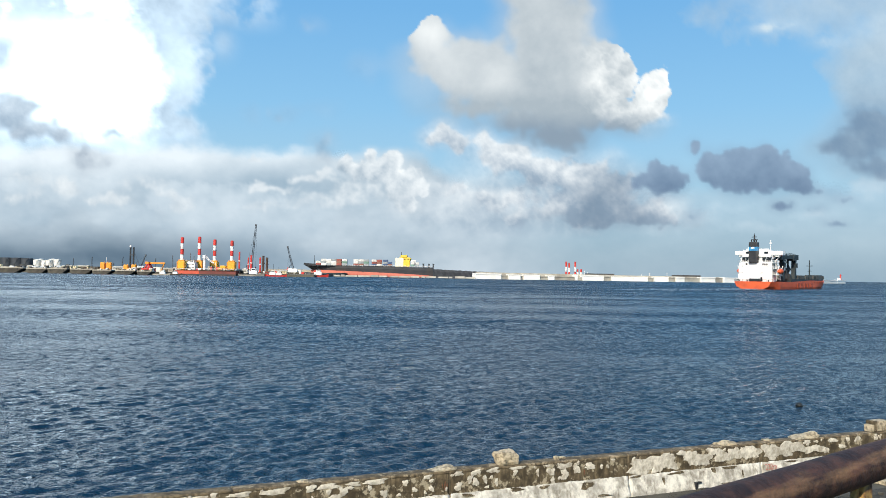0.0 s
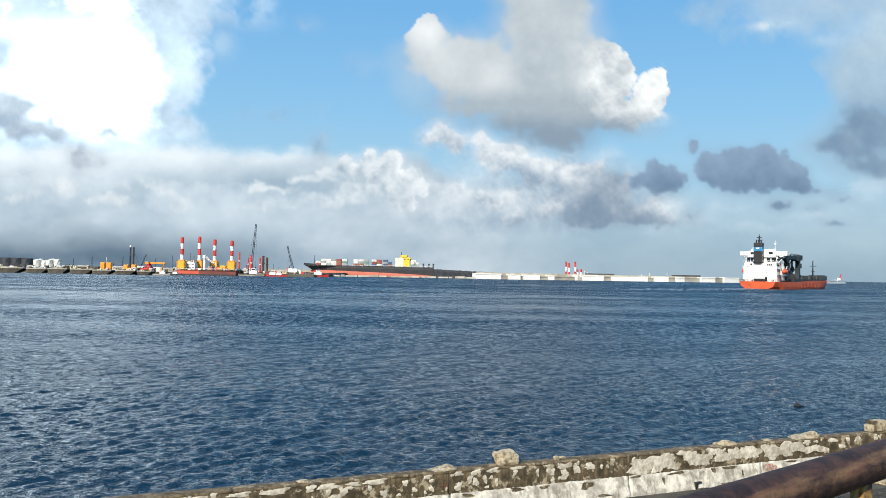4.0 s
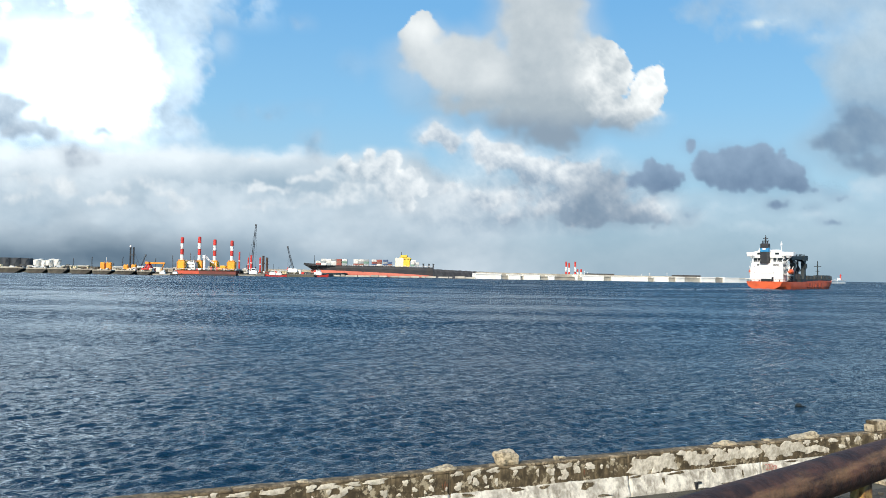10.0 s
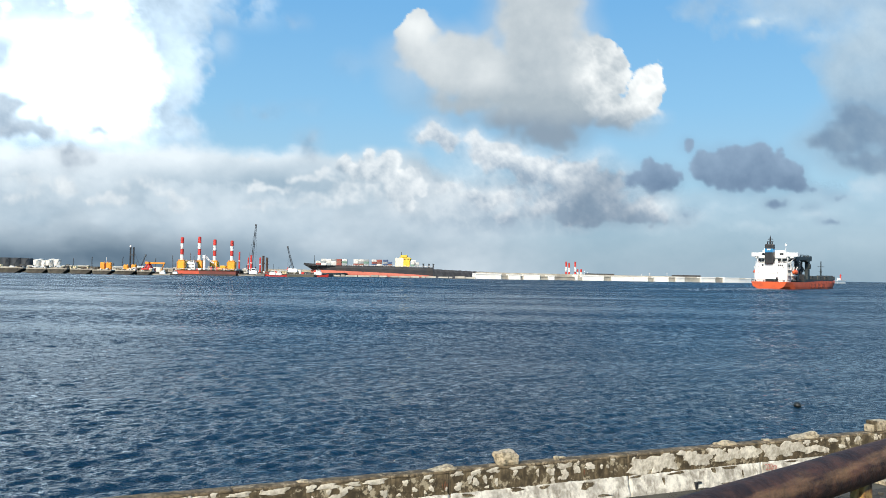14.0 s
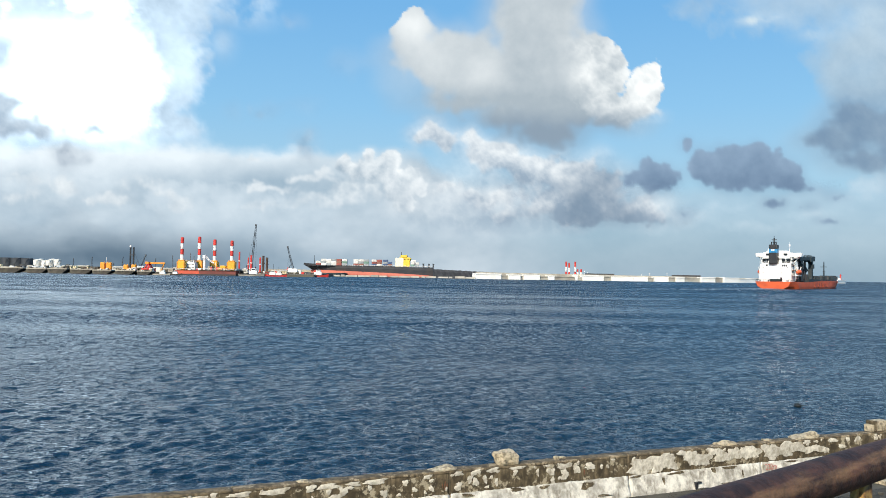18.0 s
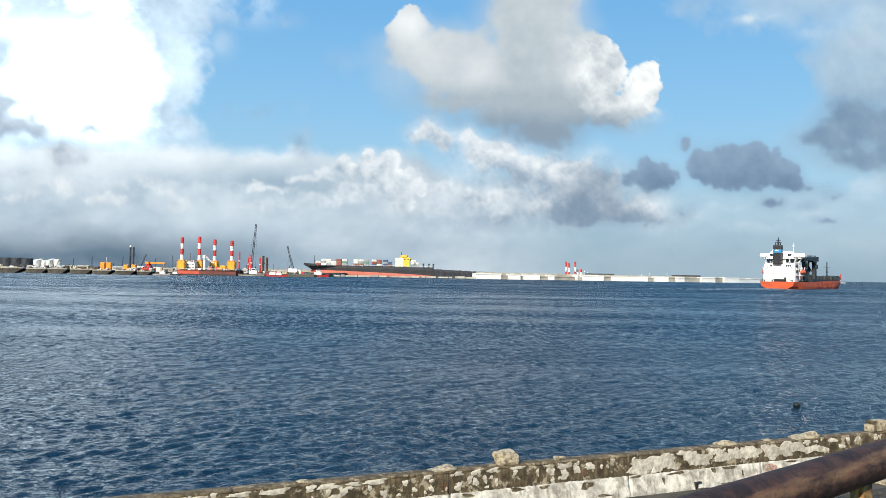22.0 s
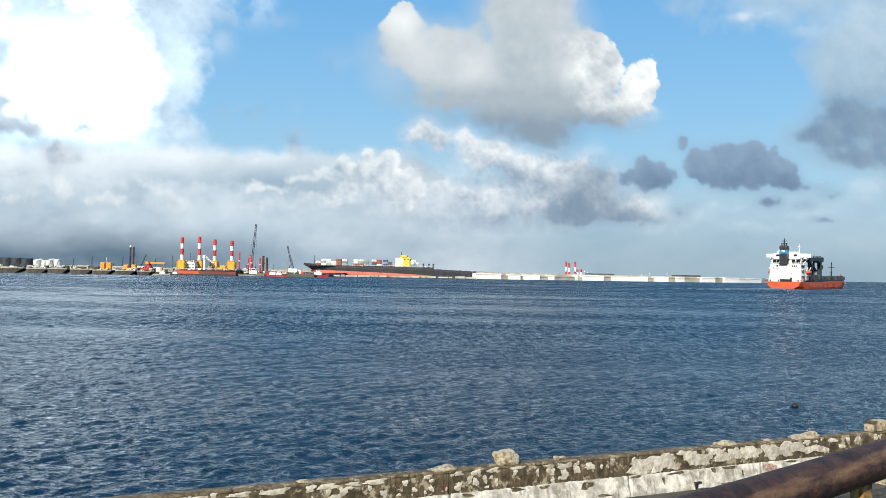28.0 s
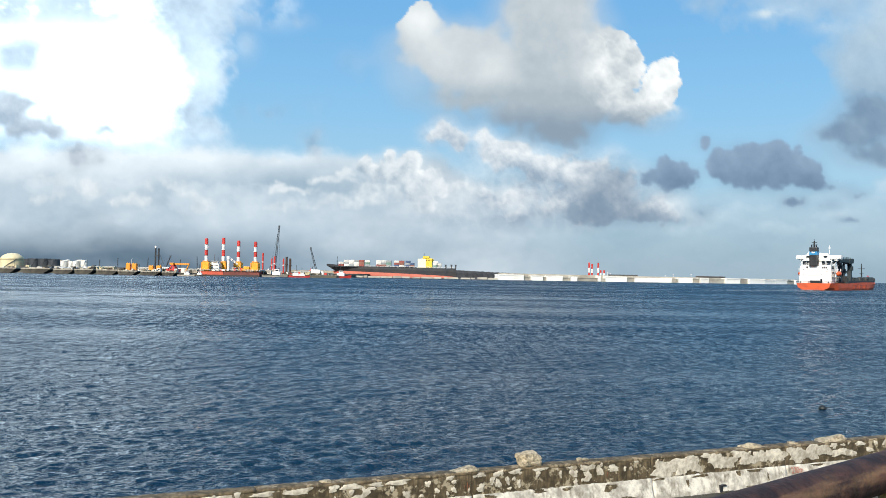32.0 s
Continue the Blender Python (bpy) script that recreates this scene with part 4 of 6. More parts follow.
# ---- quay, sea wall and rail ----
def stained(name, base, other, size, bump, streak_tone, streak_lo, streak_hi, skin_tone=None, each=0.0, run=(24, 2.6)):
    """Old masonry: two-tone grain, stains that have run down in streaks and, if given, remains of a thin skin."""
    m = material(name, 0.9, 0, base, other, size, 12, bump, 45.0, 0.36, 0.66, each=each)
    n, l = m.node_tree.nodes, m.node_tree.links
    p = n["Principled BSDF"]
    at = n.new("ShaderNodeNewGeometry")
    turn, mp, streak, ramp, mix = n.new("ShaderNodeMapping"), n.new("ShaderNodeMapping"), n.new("ShaderNodeTexNoise"), n.new("ShaderNodeMapRange"), n.new("ShaderNodeMix")
    turn.inputs["Rotation"].default_value = (0, 0, radians(-24.8))
    mp.inputs["Scale"].default_value = (run[0], run[0], run[1])
    streak.inputs["Scale"].default_value, streak.inputs["Detail"].default_value, streak.inputs["Roughness"].default_value = 1.0, 6.0, 0.62
    ramp.inputs["From Min"].default_value, ramp.inputs["From Max"].default_value = streak_lo, streak_hi
    mix.data_type = "RGBA"
    mix.inputs[7].default_value = (*streak_tone, 1)
    l.new(at.outputs["Position"], turn.inputs["Vector"])
    l.new(turn.outputs[0], mp.inputs["Vector"])
    l.new(mp.outputs[0], streak.inputs["Vector"])
    l.new(streak.outputs["Fac"], ramp.inputs["Value"])
    l.new(ramp.outputs[0], mix.inputs[0])
    l.new(p.inputs["Base Color"].links[0].from_socket, mix.inputs[6])
    last = mix.outputs[2]
    if skin_tone:
        rest, edge, skin = n.new("ShaderNodeTexNoise"), n.new("ShaderNodeMapRange"), n.new("ShaderNodeMix")
        rest.inputs["Scale"].default_value, rest.inputs["Detail"].default_value, rest.inputs["Roughness"].default_value = 6.0, 12.0, 0.72
        edge.inputs["From Min"].default_value, edge.inputs["From Max"].default_value = 0.545, 0.585
        skin.data_type = "RGBA"
        skin.inputs[7].default_value = (*skin_tone, 1)
        l.new(at.outputs["Position"], rest.inputs["Vector"])
        l.new(rest.outputs["Fac"], edge.inputs["Value"])
        l.new(edge.outputs[0], skin.inputs[0])
        l.new(last, skin.inputs[6])
        last = skin.outputs[2]
    l.new(last, p.inputs["Base Color"])
    return m


algae = stained("algae_stained_concrete", (0.036, 0.027, 0.013), (0.19, 0.145, 0.08), 7.0, 0.012, (0.052, 0.038, 0.019), 0.42, 0.64, (0.36, 0.31, 0.21))
coping_mat = stained("worn_coping", (0.20, 0.15, 0.085), (0.06, 0.047, 0.026), 8.0, 0.012, (0.05, 0.038, 0.02), 0.46, 0.66, (0.34, 0.27, 0.17))
plaster = stained("old_lime_plaster", (0.72, 0.67, 0.555), (0.40, 0.36, 0.28), 12.0, 0.006, (0.16, 0.125, 0.07), 0.52, 0.80, each=0.14, run=(10, 6))
plinth_mat = stained("whitewashed_plinth", (0.77, 0.735, 0.635), (0.36, 0.335, 0.28), 7.0, 0.016, (0.15, 0.125, 0.085), 0.49, 0.74, each=0.05, run=(11, 6))
quay_mat = material("quay_concrete", 0.9, 0, (0.080, 0.074, 0.056), (0.046, 0.042, 0.032), 1.8, 10, 0.006, 30)
stone_mat = material("pale_coral_stone", 0.9, 0, (0.66, 0.55, 0.37), (0.24, 0.19, 0.12), 17, 12, 0.045, 55, 0.42, 0.66)
WALL_AT, ALONG, OUT = Vector((0.16, 10.58, 0)), Vector((0.9075, 0.4200, 0)), Vector((0.4200, -0.9075, 0))
GROUND_Z, TOP_Z = 1.56, 2.10
WALL_POSE = Matrix(((ALONG.x, -OUT.x, 0, WALL_AT.x), (ALONG.y, -OUT.y, 0, WALL_AT.y), (0, 0, 1, 0), (0, 0, 0, 1)))
# wall space: x along it, y towards the sea, z up


def rough(x, y, z, amount, size):
    return amount * noise.fractal((x * size, y * size, z * size), 1.0, 2.0, 5)


def wall_run(x0, x1, section, step, amount, seed):
    """A worn length of wall: its section swept along x, every point pushed about by noise."""
    count = max(2, round((x1 - x0) / step))
    rings = []
    for k in range(count + 1):
        x = x0 + (x1 - x0) * k / count
        ring = []
        for y, z in section:
            near = 1.0 if z > 1.2 else 0.0
            ring.append((x, y + near * rough(x, y, z + seed, amount, 19), z + near * rough(x, y + 9 + seed, z, amount, 16)))
        rings.append(ring)
    return loft(rings)


wall = tagged(new("wall_sea"), "low weathered concrete sea wall with flaking plaster", "sea wall", kind="structure")
wall.matrix_basis = WALL_POSE
upper = [(0.0, 1.70), (0.0, 1.84), (0.0, 1.90), (0.0, 1.96), (0.0, 2.02), (0.0, 2.065), (0.012, 2.085), (0.19, 2.085), (0.20, 2.06), (0.20, 1.0), (0.20, -2.0), (0.02, -2.0), (0.02, 1.0)]
coping = [(0.004, 2.066), (-0.004, 2.092), (0.008, 2.104), (0.05, 2.108), (0.10, 2.110), (0.15, 2.108), (0.195, 2.103), (0.204, 2.075), (0.10, 2.068)]
foot = [(0.03, 1.50), (-0.085, 1.50), (-0.080, 1.56), (-0.060, 1.64), (-0.040, 1.72), (-0.022, 1.79), (-0.012, 1.815), (0.004, 1.826), (0.03, 1.826)]
cuts = [-40.0, -12.0, -7.9, -5.3, -2.65, -0.03, 2.63, 4.99, 7.55, 10.2, 14.0, 60.0]
for i, (a, b) in enumerate(zip(cuts, cuts[1:])):
    fine = 0.035 if -8 < a < 10 else 1.0
    part("wall_panel", wall_run(a + 0.006, b - 0.006, upper, fine, 0.006, i * 3.7), algae, wall, smooth=True)
    part("coping", wall_run(a + 0.006, b - 0.006, coping, fine, 0.007, i * 2.3 + 40), coping_mat, wall, smooth=True)
    part("plinth", wall_run(a + 0.01, b - 0.01, foot, fine, 0.008, i * 5.1 + 80), plinth_mat, wall, "whitewashed sloping plinth", smooth=True)
    part("joint", one_box(b - 0.012, b + 0.012, -0.004, 0.19, 1.6, 2.09), coping_mat, wall)


def plate(w, h, thick, seed, sides=34):
    """A flake of plaster with a ragged outline and sloping rim."""
    rng = random.Random(seed)
    p2, p3, p5 = (rng.uniform(0, 6.28) for _ in range(3))
    rim = []
    for k in range(sides):
        a = 2 * math.pi * k / sides
        sq = 1 / max(abs(math.cos(a)), abs(math.sin(a))) ** 0.45
        r = 0.5 * sq * (0.86 + 0.16 * math.sin(2 * a + p2) + 0.14 * math.sin(3 * a + p3) + 0.10 * math.sin(5 * a + p5) + 0.22 * (rng.random() - 0.5))
        rim.append((w * r * math.cos(a), h * r * math.sin(a)))
    return loft([[(x, 0.003, z) for x, z in rim], [(x * 0.97, -thick * 0.7, z * 0.96) for x, z in rim], [(x * 0.86, -thick, z * 0.84) for x, z in rim]])


flakes = [(-2.58, 2.048, 0.31, 0.05), (-2.19, 2.044, 0.32, 0.09), (-1.78, 2.045, 0.13, 0.09), (-1.57, 2.052, 0.24, 0.08), (-1.39, 1.978, 0.1, 0.13), (-1.27, 2.052, 0.19, 0.05), (-1.0, 2.054, 0.35, 0.06), (-1.07, 1.989, 0.05, 0.08),
          (-0.62, 2.009, 0.07, 0.09), (-0.5, 1.918, 0.07, 0.07), (-0.36, 1.872, 0.04, 0.05), (-0.28, 1.912, 0.07, 0.08), (0.09, 2.065, 0.12, 0.06), (0.34, 2.07, 0.11, 0.06), (0.56, 2.065, 0.16, 0.07), (0.24, 1.983, 0.08, 0.11),
          (0.32, 1.941, 0.08, 0.13), (0.45, 1.966, 0.06, 0.11), (0.54, 1.979, 0.05, 0.06), (0.61, 1.917, 0.06, 0.1), (0.08, 1.901, 0.11, 0.11), (0.48, 1.865, 0.06, 0.04), (0.88, 2.014, 0.07, 0.08), (0.91, 2.069, 0.25, 0.04)]
flakes_mid = [(1.21, 1.987, 0.05, 0.09), (1.41, 1.979, 0.12, 0.12), (1.62, 1.925, 0.14, 0.13), (1.44, 1.86, 0.07, 0.1), (1.62, 2.034, 0.23, 0.09), (1.8, 1.984, 0.12, 0.13), (2.02, 2.003, 0.16, 0.1), (2.9, 1.943, 0.42, 0.22), (3.17, 1.937, 0.21, 0.22),
              (3.3, 1.965, 0.24, 0.2), (3.55, 2.06, 0.14, 0.07), (3.7, 1.98, 0.18, 0.19), (3.9, 1.95, 0.25, 0.18), (4.11, 2.05, 0.21, 0.08), (4.27, 1.965, 0.25, 0.15), (4.51, 1.985, 0.21, 0.19), (4.7, 1.985, 0.11, 0.18), (4.85, 1.985, 0.2, 0.19)]
flakes_far = [(5.2, 1.975, 0.27, 0.2), (5.45, 1.975, 0.39, 0.2), (5.75, 1.99, 0.25, 0.15), (6.11, 1.945, 0.31, 0.12), (5.93, 2.06, 0.12, 0.05), (6.49, 2.05, 0.17, 0.08), (6.8, 2.045, 0.1, 0.07), (7.02, 2.04, 0.13, 0.09), (6.68, 1.945, 0.17, 0.07),
              (7.43, 2.03, 0.08, 0.09), (-1.48, 1.922, 0.2, 0.08), (-0.89, 1.906, 0.11, 0.09), (-3.1, 2.04, 0.4, 0.07), (-3.6, 1.98, 0.3, 0.12), (7.8, 1.98, 0.3, 0.15), (6.35, 1.90, 0.12, 0.08)]
for i, (s, z, w, h) in enumerate(flakes + flakes_mid + flakes_far):
    if 2.8 < s < 6.2:
        w, h = w * 1.46, h * 1.16
    ob = part("plaster_patch", plate(w, h, 0.004 + 0.002 * (i % 3), i), plaster, wall)
    ob.location = (s, -0.002, z)
rng = random.Random(12)
for i in range(70):
    s, z = rng.uniform(-3.5, 8.5), rng.choice((rng.uniform(1.83, 2.06), rng.uniform(2.04, 2.07)))
    ob = part("plaster_patch", plate(rng.uniform(0.02, 0.09), rng.uniform(0.02, 0.07), 0.007, 500 + i, 10), plaster, wall)
    ob.location = (s, -0.002, z)
# bare dark spots where the whitewash has come off the plinth
for i, (s, z, w, h) in enumerate(((1.95, 1.76, 0.24, 0.09), (0.2, 1.79, 0.18, 0.05), (2.75, 1.805, 0.2, 0.03), (3.45, 1.80, 0.3, 0.04), (4.4, 1.80, 0.34, 0.035), (0.9, 1.80, 0.22, 0.05), (1.3, 1.795, 0.16, 0.05), (5.6, 1.80, 0.3, 0.03), (4.1, 1.79, 0.1, 0.08), (4.62, 1.70, 0.03, 0.14), (2.2, 1.62, 0.26, 0.03), (4.35, 1.60, 0.3, 0.025), (3.2, 1.72, 0.05, 0.1))):
    ob = part("bare_patch", plate(w, h, 0.004, 900 + i), algae, wall)
    ob.matrix_basis = pose(s, -0.012 - (1.815 - z) * 0.285 - 0.004, z, -15)
# black box set slightly proud: the slot's shaded inside drawn as colour
part("weep_hole", one_box(3.72, 3.765, -0.09, 0.0, 1.565, 1.66), black_paint, wall, "dark narrow drain slot")
part("weep_lip", one_box(3.765, 3.83, -0.088, 0.0, 1.645, 1.662), black_paint, wall)
part("weep_sill", one_box(3.735, 3.95, -0.105, -0.07, 1.553, 1.572), black_paint, wall)
red_daub = material("red_daubed_paint", 0.8, 0, (0.36, 0.07, 0.05), (0.5, 0.25, 0.2), 60, 6)
curve = bpy.data.curves.new("painted_mark", "FONT")
curve.body, curve.size, curve.extrude = "230m", 0.125, 0.001
tmp = new("painted_mark", curve)
bpy.context.view_layer.update()
mark = bpy.data.meshes.new_from_object(tmp.evaluated_get(bpy.context.evaluated_depsgraph_get()))
bpy.data.objects.remove(tmp)
mark.materials.append(red_daub)
ob = new("painted_mark", mark)
ob.parent = wall
ob["label"] = "red hand-painted distance mark"
ob.matrix_basis = pose(5.06, -0.052, 1.715, 76, 0, 0) @ Matrix.Diagonal((0.8, 1, 1, 1))
rust_stain = material("rust_stain", 0.9, 0, (0.22, 0.085, 0.045), (0.12, 0.06, 0.03), 30, 8)
for k, (dx, w, h) in enumerate(((0.0, 0.018, 0.10), (0.03, 0.012, 0.07), (-0.035, 0.010, 0.05), (2.02, 0.02, 0.08))):
    ob = part("rust_streak", plate(w, h, 0.003, 970 + k, 14), rust_stain, wall, "reddish rust stain")
    ob.location = (-0.10 + dx, -0.005, 1.93)


def stone(name, label, at, size, seed, turn=0.0, flat=1.0, mat=None, peak=None):
    bm = bmesh.new()
    bmesh.ops.create_icosphere(bm, subdivisions=4, radius=0.5)
    for v in bm.verts:
        p = v.co.copy()
        if flat > 0.9:
            p = p * (0.46 / max(0.30, (abs(p.x) ** 4 + abs(p.y) ** 4 + abs(p.z) ** 4) ** 0.25))
        k = 1 + (0.24 if flat > 0.9 else 0.62) * noise.noise(p * 2.1 + Vector((seed, 0, 0))) + 0.10 * noise.noise(p * 5 + Vector((0, seed, 0))) + 0.07 * noise.noise(p * 13 + Vector((0, 0, seed))) + 0.06 * noise.noise(p * 27 + Vector((seed, 0, 3)))
        high = max(p.z * k, -0.40)
        if peak and high > -0.3:
            high = -0.3 + (high + 0.3) * max(0.15, 1.25 - 1.7 * abs(p.x + 0.5 - peak))
        v.co = Vector((p.x * k * size[0], p.y * k * size[1], high * size[2]))
    ob = part(name, bm, mat or stone_mat)
    ob.matrix_basis = WALL_POSE @ pose(*at, 0, 0, turn)
    return tagged(ob, label, "stone", "stones on the wall")


stone("stone", "pale block of coral stone on the wall", (0.80, 0.10, 2.185), (0.30, 0.24, 0.20), 3.1)
stone("stone", "flat pale stone slab on the wall top", (-0.10, 0.10, 2.122), (0.34, 0.20, 0.052), 8.2, 0, 0.95, None, 0.78)
stone("stone", "small white chip of stone on the wall", (1.55, 0.10, 2.125), (0.08, 0.07, 0.05), 5.5)
stone("stone", "small white chip of stone on the wall", (1.65, 0.12, 2.119), (0.10, 0.07, 0.03), 15.5)
stone("stone", "low pale rubble stone on the wall", (4.42, 0.11, 2.124), (0.27, 0.20, 0.075), 7.7, 0, 0.5)
stone("stone", "wide wedge of pale rubble stone on the wall", (5.97, 0.11, 2.130), (0.56, 0.20, 0.10), 9.4, 0, 0.85, None, 0.76)
stone("stone", "thin pale stone flake on the wall", (5.22, 0.10, 2.118), (0.16, 0.12, 0.03), 2.4)
stone("stone", "thin pale stone flake on the wall", (-1.85, 0.08, 2.117), (0.14, 0.10, 0.03), 12.4)
block = tagged(new("concrete_block"), "cream concrete block with dark iron straps on the wall", "concrete block")
block.matrix_basis = WALL_POSE @ pose(7.58, 0.10, 2.115, 0, 0, 4)
part("body", one_box(-0.13, 0.17, -0.08, 0.08, 0, 0.165, 0.015), stone_mat, block)
part("end_piece", one_box(-0.23, -0.155, -0.07, 0.07, 0, 0.11, 0.012), stone_mat, block)
for x in (-0.152, -0.118):
    part("strap", one_box(x - 0.006, x + 0.006, -0.083, 0.083, 0, 0.168), algae, block)

ground = part("ground", one_box(-600, 600, -900, 0.02, -2, GROUND_Z), quay_mat)
ground.matrix_basis = WALL_POSE
tagged(ground, "grey concrete quay surface behind the wall", "ground", kind="structure")
slab = tagged(part("paving_slab", one_box(-0.5, 0.4, -0.3, 0.3, 0, 0.07, 0.015), stone_mat), "pale concrete slab lying on the quay", "slab")
slab.matrix_basis = WALL_POSE @ pose(6.95, -0.62, GROUND_Z, 0, 0, 3)
rng = random.Random(3)
for k in range(14):
    stone("stone", "small grey stone lying on the quay", (rng.uniform(2.5, 8.0), rng.uniform(-1.0, -0.16), GROUND_Z + 0.015), (rng.uniform(0.03, 0.09),) * 2 + (0.05,), 30 + k, mat=quay_mat)
gravel = bmesh.new()
for k in range(260):
    x, y, r = rng.uniform(1.5, 8.5), -0.085 - abs(rng.gauss(0, 0.25)), rng.uniform(0.004, 0.011)
    bmesh.ops.create_icosphere(gravel, subdivisions=1, radius=r, matrix=pose(x, y, GROUND_Z + r * 0.4))
ob = tagged(part("gravel", gravel, quay_mat), "loose grit along the foot of the wall", "gravel", kind="stuff")
ob.matrix_basis = WALL_POSE

# dark dirt, with the shadow on this corner of the quay in its colour
soil = material("dirt_and_shade", 0.95, 0, (0.030, 0.027, 0.019), (0.062, 0.055, 0.040), 9.0, 12, 0.02, 40)
rings = []
for c, z in ((1.0, 0.004), (0.93, 0.022), (0.72, 0.036), (0.4, 0.045), (0.05, 0.05)):
    rings.append([(1.5 * c * math.cos(a) * (1 + 0.16 * noise.noise((3 * math.cos(a), 3 * math.sin(a), 2))), 0.62 * c * math.sin(a) * (1 + 0.2 * noise.noise((4 * math.cos(a), 4 * math.sin(a), 7))), z + 0.012 * noise.noise((c * 9, a * 3, 1))) for a in [i * math.pi / 24 for i in range(48)]])
dirt = tagged(part("soil_patch", loft(rings), soil, smooth=True), "dark patch of dirt and painted shade spread over the quay", "soil")
dirt.matrix_basis = WALL_POSE @ pose(6.3, -1.62, GROUND_Z)
for k in range(12):
    stone("stone", "small grey stone lying on the quay", (rng.uniform(5.3, 7.4), rng.uniform(-2.0, -1.2), GROUND_Z + 0.05), (rng.uniform(0.04, 0.12), rng.uniform(0.04, 0.10), 0.06), 60 + k, mat=quay_mat)

# raised terrace with the pipe rail
worn_terrace = material("worn_terrace_concrete", 0.9, 0, (0.050, 0.047, 0.036), (0.026, 0.025, 0.019), 2.6, 12, 0.01, 26)
terrace = part("ground_terrace", one_box(-22, 22, -25, 0.25, -1.5, -1.06), worn_terrace)
terrace.matrix_basis = pose(1.31, 2.6, 3.96, 0, 0, 41.6)
tagged(terrace, "raised concrete terrace behind the pipe rail", "terrace", kind="structure")
face = part("wall_terrace", one_box(-22, 22, 0.05, 0.245, -2.6, -1.5), worn_terrace)
face.matrix_basis = pose(1.31, 2.6, 3.96, 0, 0, 41.6)
tagged(face, "concrete retaining wall of the terrace", "retaining wall", kind="structure")


def rust_material():
    m = material("rusted_pipe_steel", 0.62, 0.0, (0.021, 0.012, 0.011), (0.080, 0.040, 0.028), 17.0, 15, 0.004, 70, 0.36, 0.72, spec=0.25)
    n, l = m.node_tree.nodes, m.node_tree.links
    tc = next(k for k in n if k.type == "TEX_COORD")
    spot, ramp, mix = n.new("ShaderNodeTexNoise"), n.new("ShaderNodeMapRange"), n.new("ShaderNodeMix")
    spot.inputs["Scale"].default_value, spot.inputs["Detail"].default_value = 3.2, 10.0
    ramp.inputs["From Min"].default_value, ramp.inputs["From Max"].default_value = 0.55, 0.74
    mix.data_type = "RGBA"
    mix.inputs[7].default_value = (0.30, 0.18, 0.088, 1)
    drawn = n.new("ShaderNodeMapping")
    drawn.inputs["Scale"].default_value = (0.42, 2.4, 2.4)
    drawn.inputs["Location"].default_value = (0.36, 0, 0)
    l.new(tc.outputs["Object"], drawn.inputs["Vector"])
    l.new(drawn.outputs[0], spot.inputs["Vector"])
    spot.inputs["Roughness"].default_value = 0.62
    l.new(spot.outputs["Fac"], ramp.inputs["Value"])
    l.new(ramp.outputs[0], mix.inputs[0])
    p = n["Principled BSDF"]
    # bright red rust breaking through in small ragged spots
    fleck, edge, red = n.new("ShaderNodeTexNoise"), n.new("ShaderNodeMapRange"), n.new("ShaderNodeMix")
    fleck.inputs["Scale"].default_value, fleck.inputs["Detail"].default_value, fleck.inputs["Roughness"].default_value = 5.5, 12.0, 0.72
    edge.inputs["From Min"].default_value, edge.inputs["From Max"].default_value = 0.55, 0.72
    red.data_type = "RGBA"
    red.inputs[7].default_value = (0.13, 0.055, 0.036, 1)
    l.new(drawn.outputs[0], fleck.inputs["Vector"])
    l.new(fleck.outputs["Fac"], edge.inputs["Value"])
    l.new(edge.outputs[0], red.inputs[0])
    l.new(p.inputs["Base Color"].links[0].from_socket, red.inputs[6])
    l.new(red.outputs[2], mix.inputs[6])
    l.new(mix.outputs[2], p.inputs["Base Color"])
    return m


rust = rust_material()
old_yellow = material("flaked_yellow_paint", 0.7, 0, (0.34, 0.21, 0.06), (0.10, 0.042, 0.022), 22, 10, 0.002, 90, 0.45, 0.62)
rail = thing("pipe_rail", "rusty brown steel pipe handrail on flaked yellow posts", "railing", at=(1.31, 2.6, 3.96), turn=41.6)
pipe_rings = []
for k in range(121):
    x = -5 + 10 * k / 120
    pipe_rings.append([(x, (0.055 + rough(x, math.cos(a), math.sin(a), 0.0010, 9)) * math.cos(a), (0.055 + rough(x, math.cos(a), math.sin(a) + 5, 0.0010, 9)) * math.sin(a)) for a in [i * math.pi / 16 for i in range(32)]])
part("pipe", loft(pipe_rings), rust, rail, "rusted steel pipe", smooth=True)
for x in (-2.6, -0.10, 2.5):
    post = part("post", one_box(x - 0.032, x + 0.026, -0.022, 0.022, -1.06, -0.045, 0.006), old_yellow, rail, "post with flaked yellow paint")
    part("gusset", loft([[(x - 0.03, y, -0.048), (x - 0.03, y, -0.16), (x - 0.09, y, -0.16), (x - 0.11, y, -0.125)] for y in (-0.006, 0.006)]), old_yellow, post)
    part("base_plate", one_box(x - 0.09, x + 0.09, -0.08, 0.08, -1.06, -1.045), rust, post)
for x in (-3.6, 1.2, 3.9):
    part("weld_ring", one_rod((x - 0.006, 0, 0), (x + 0.006, 0, 0), 0.0585, sides=32), rust, rail, smooth=True)

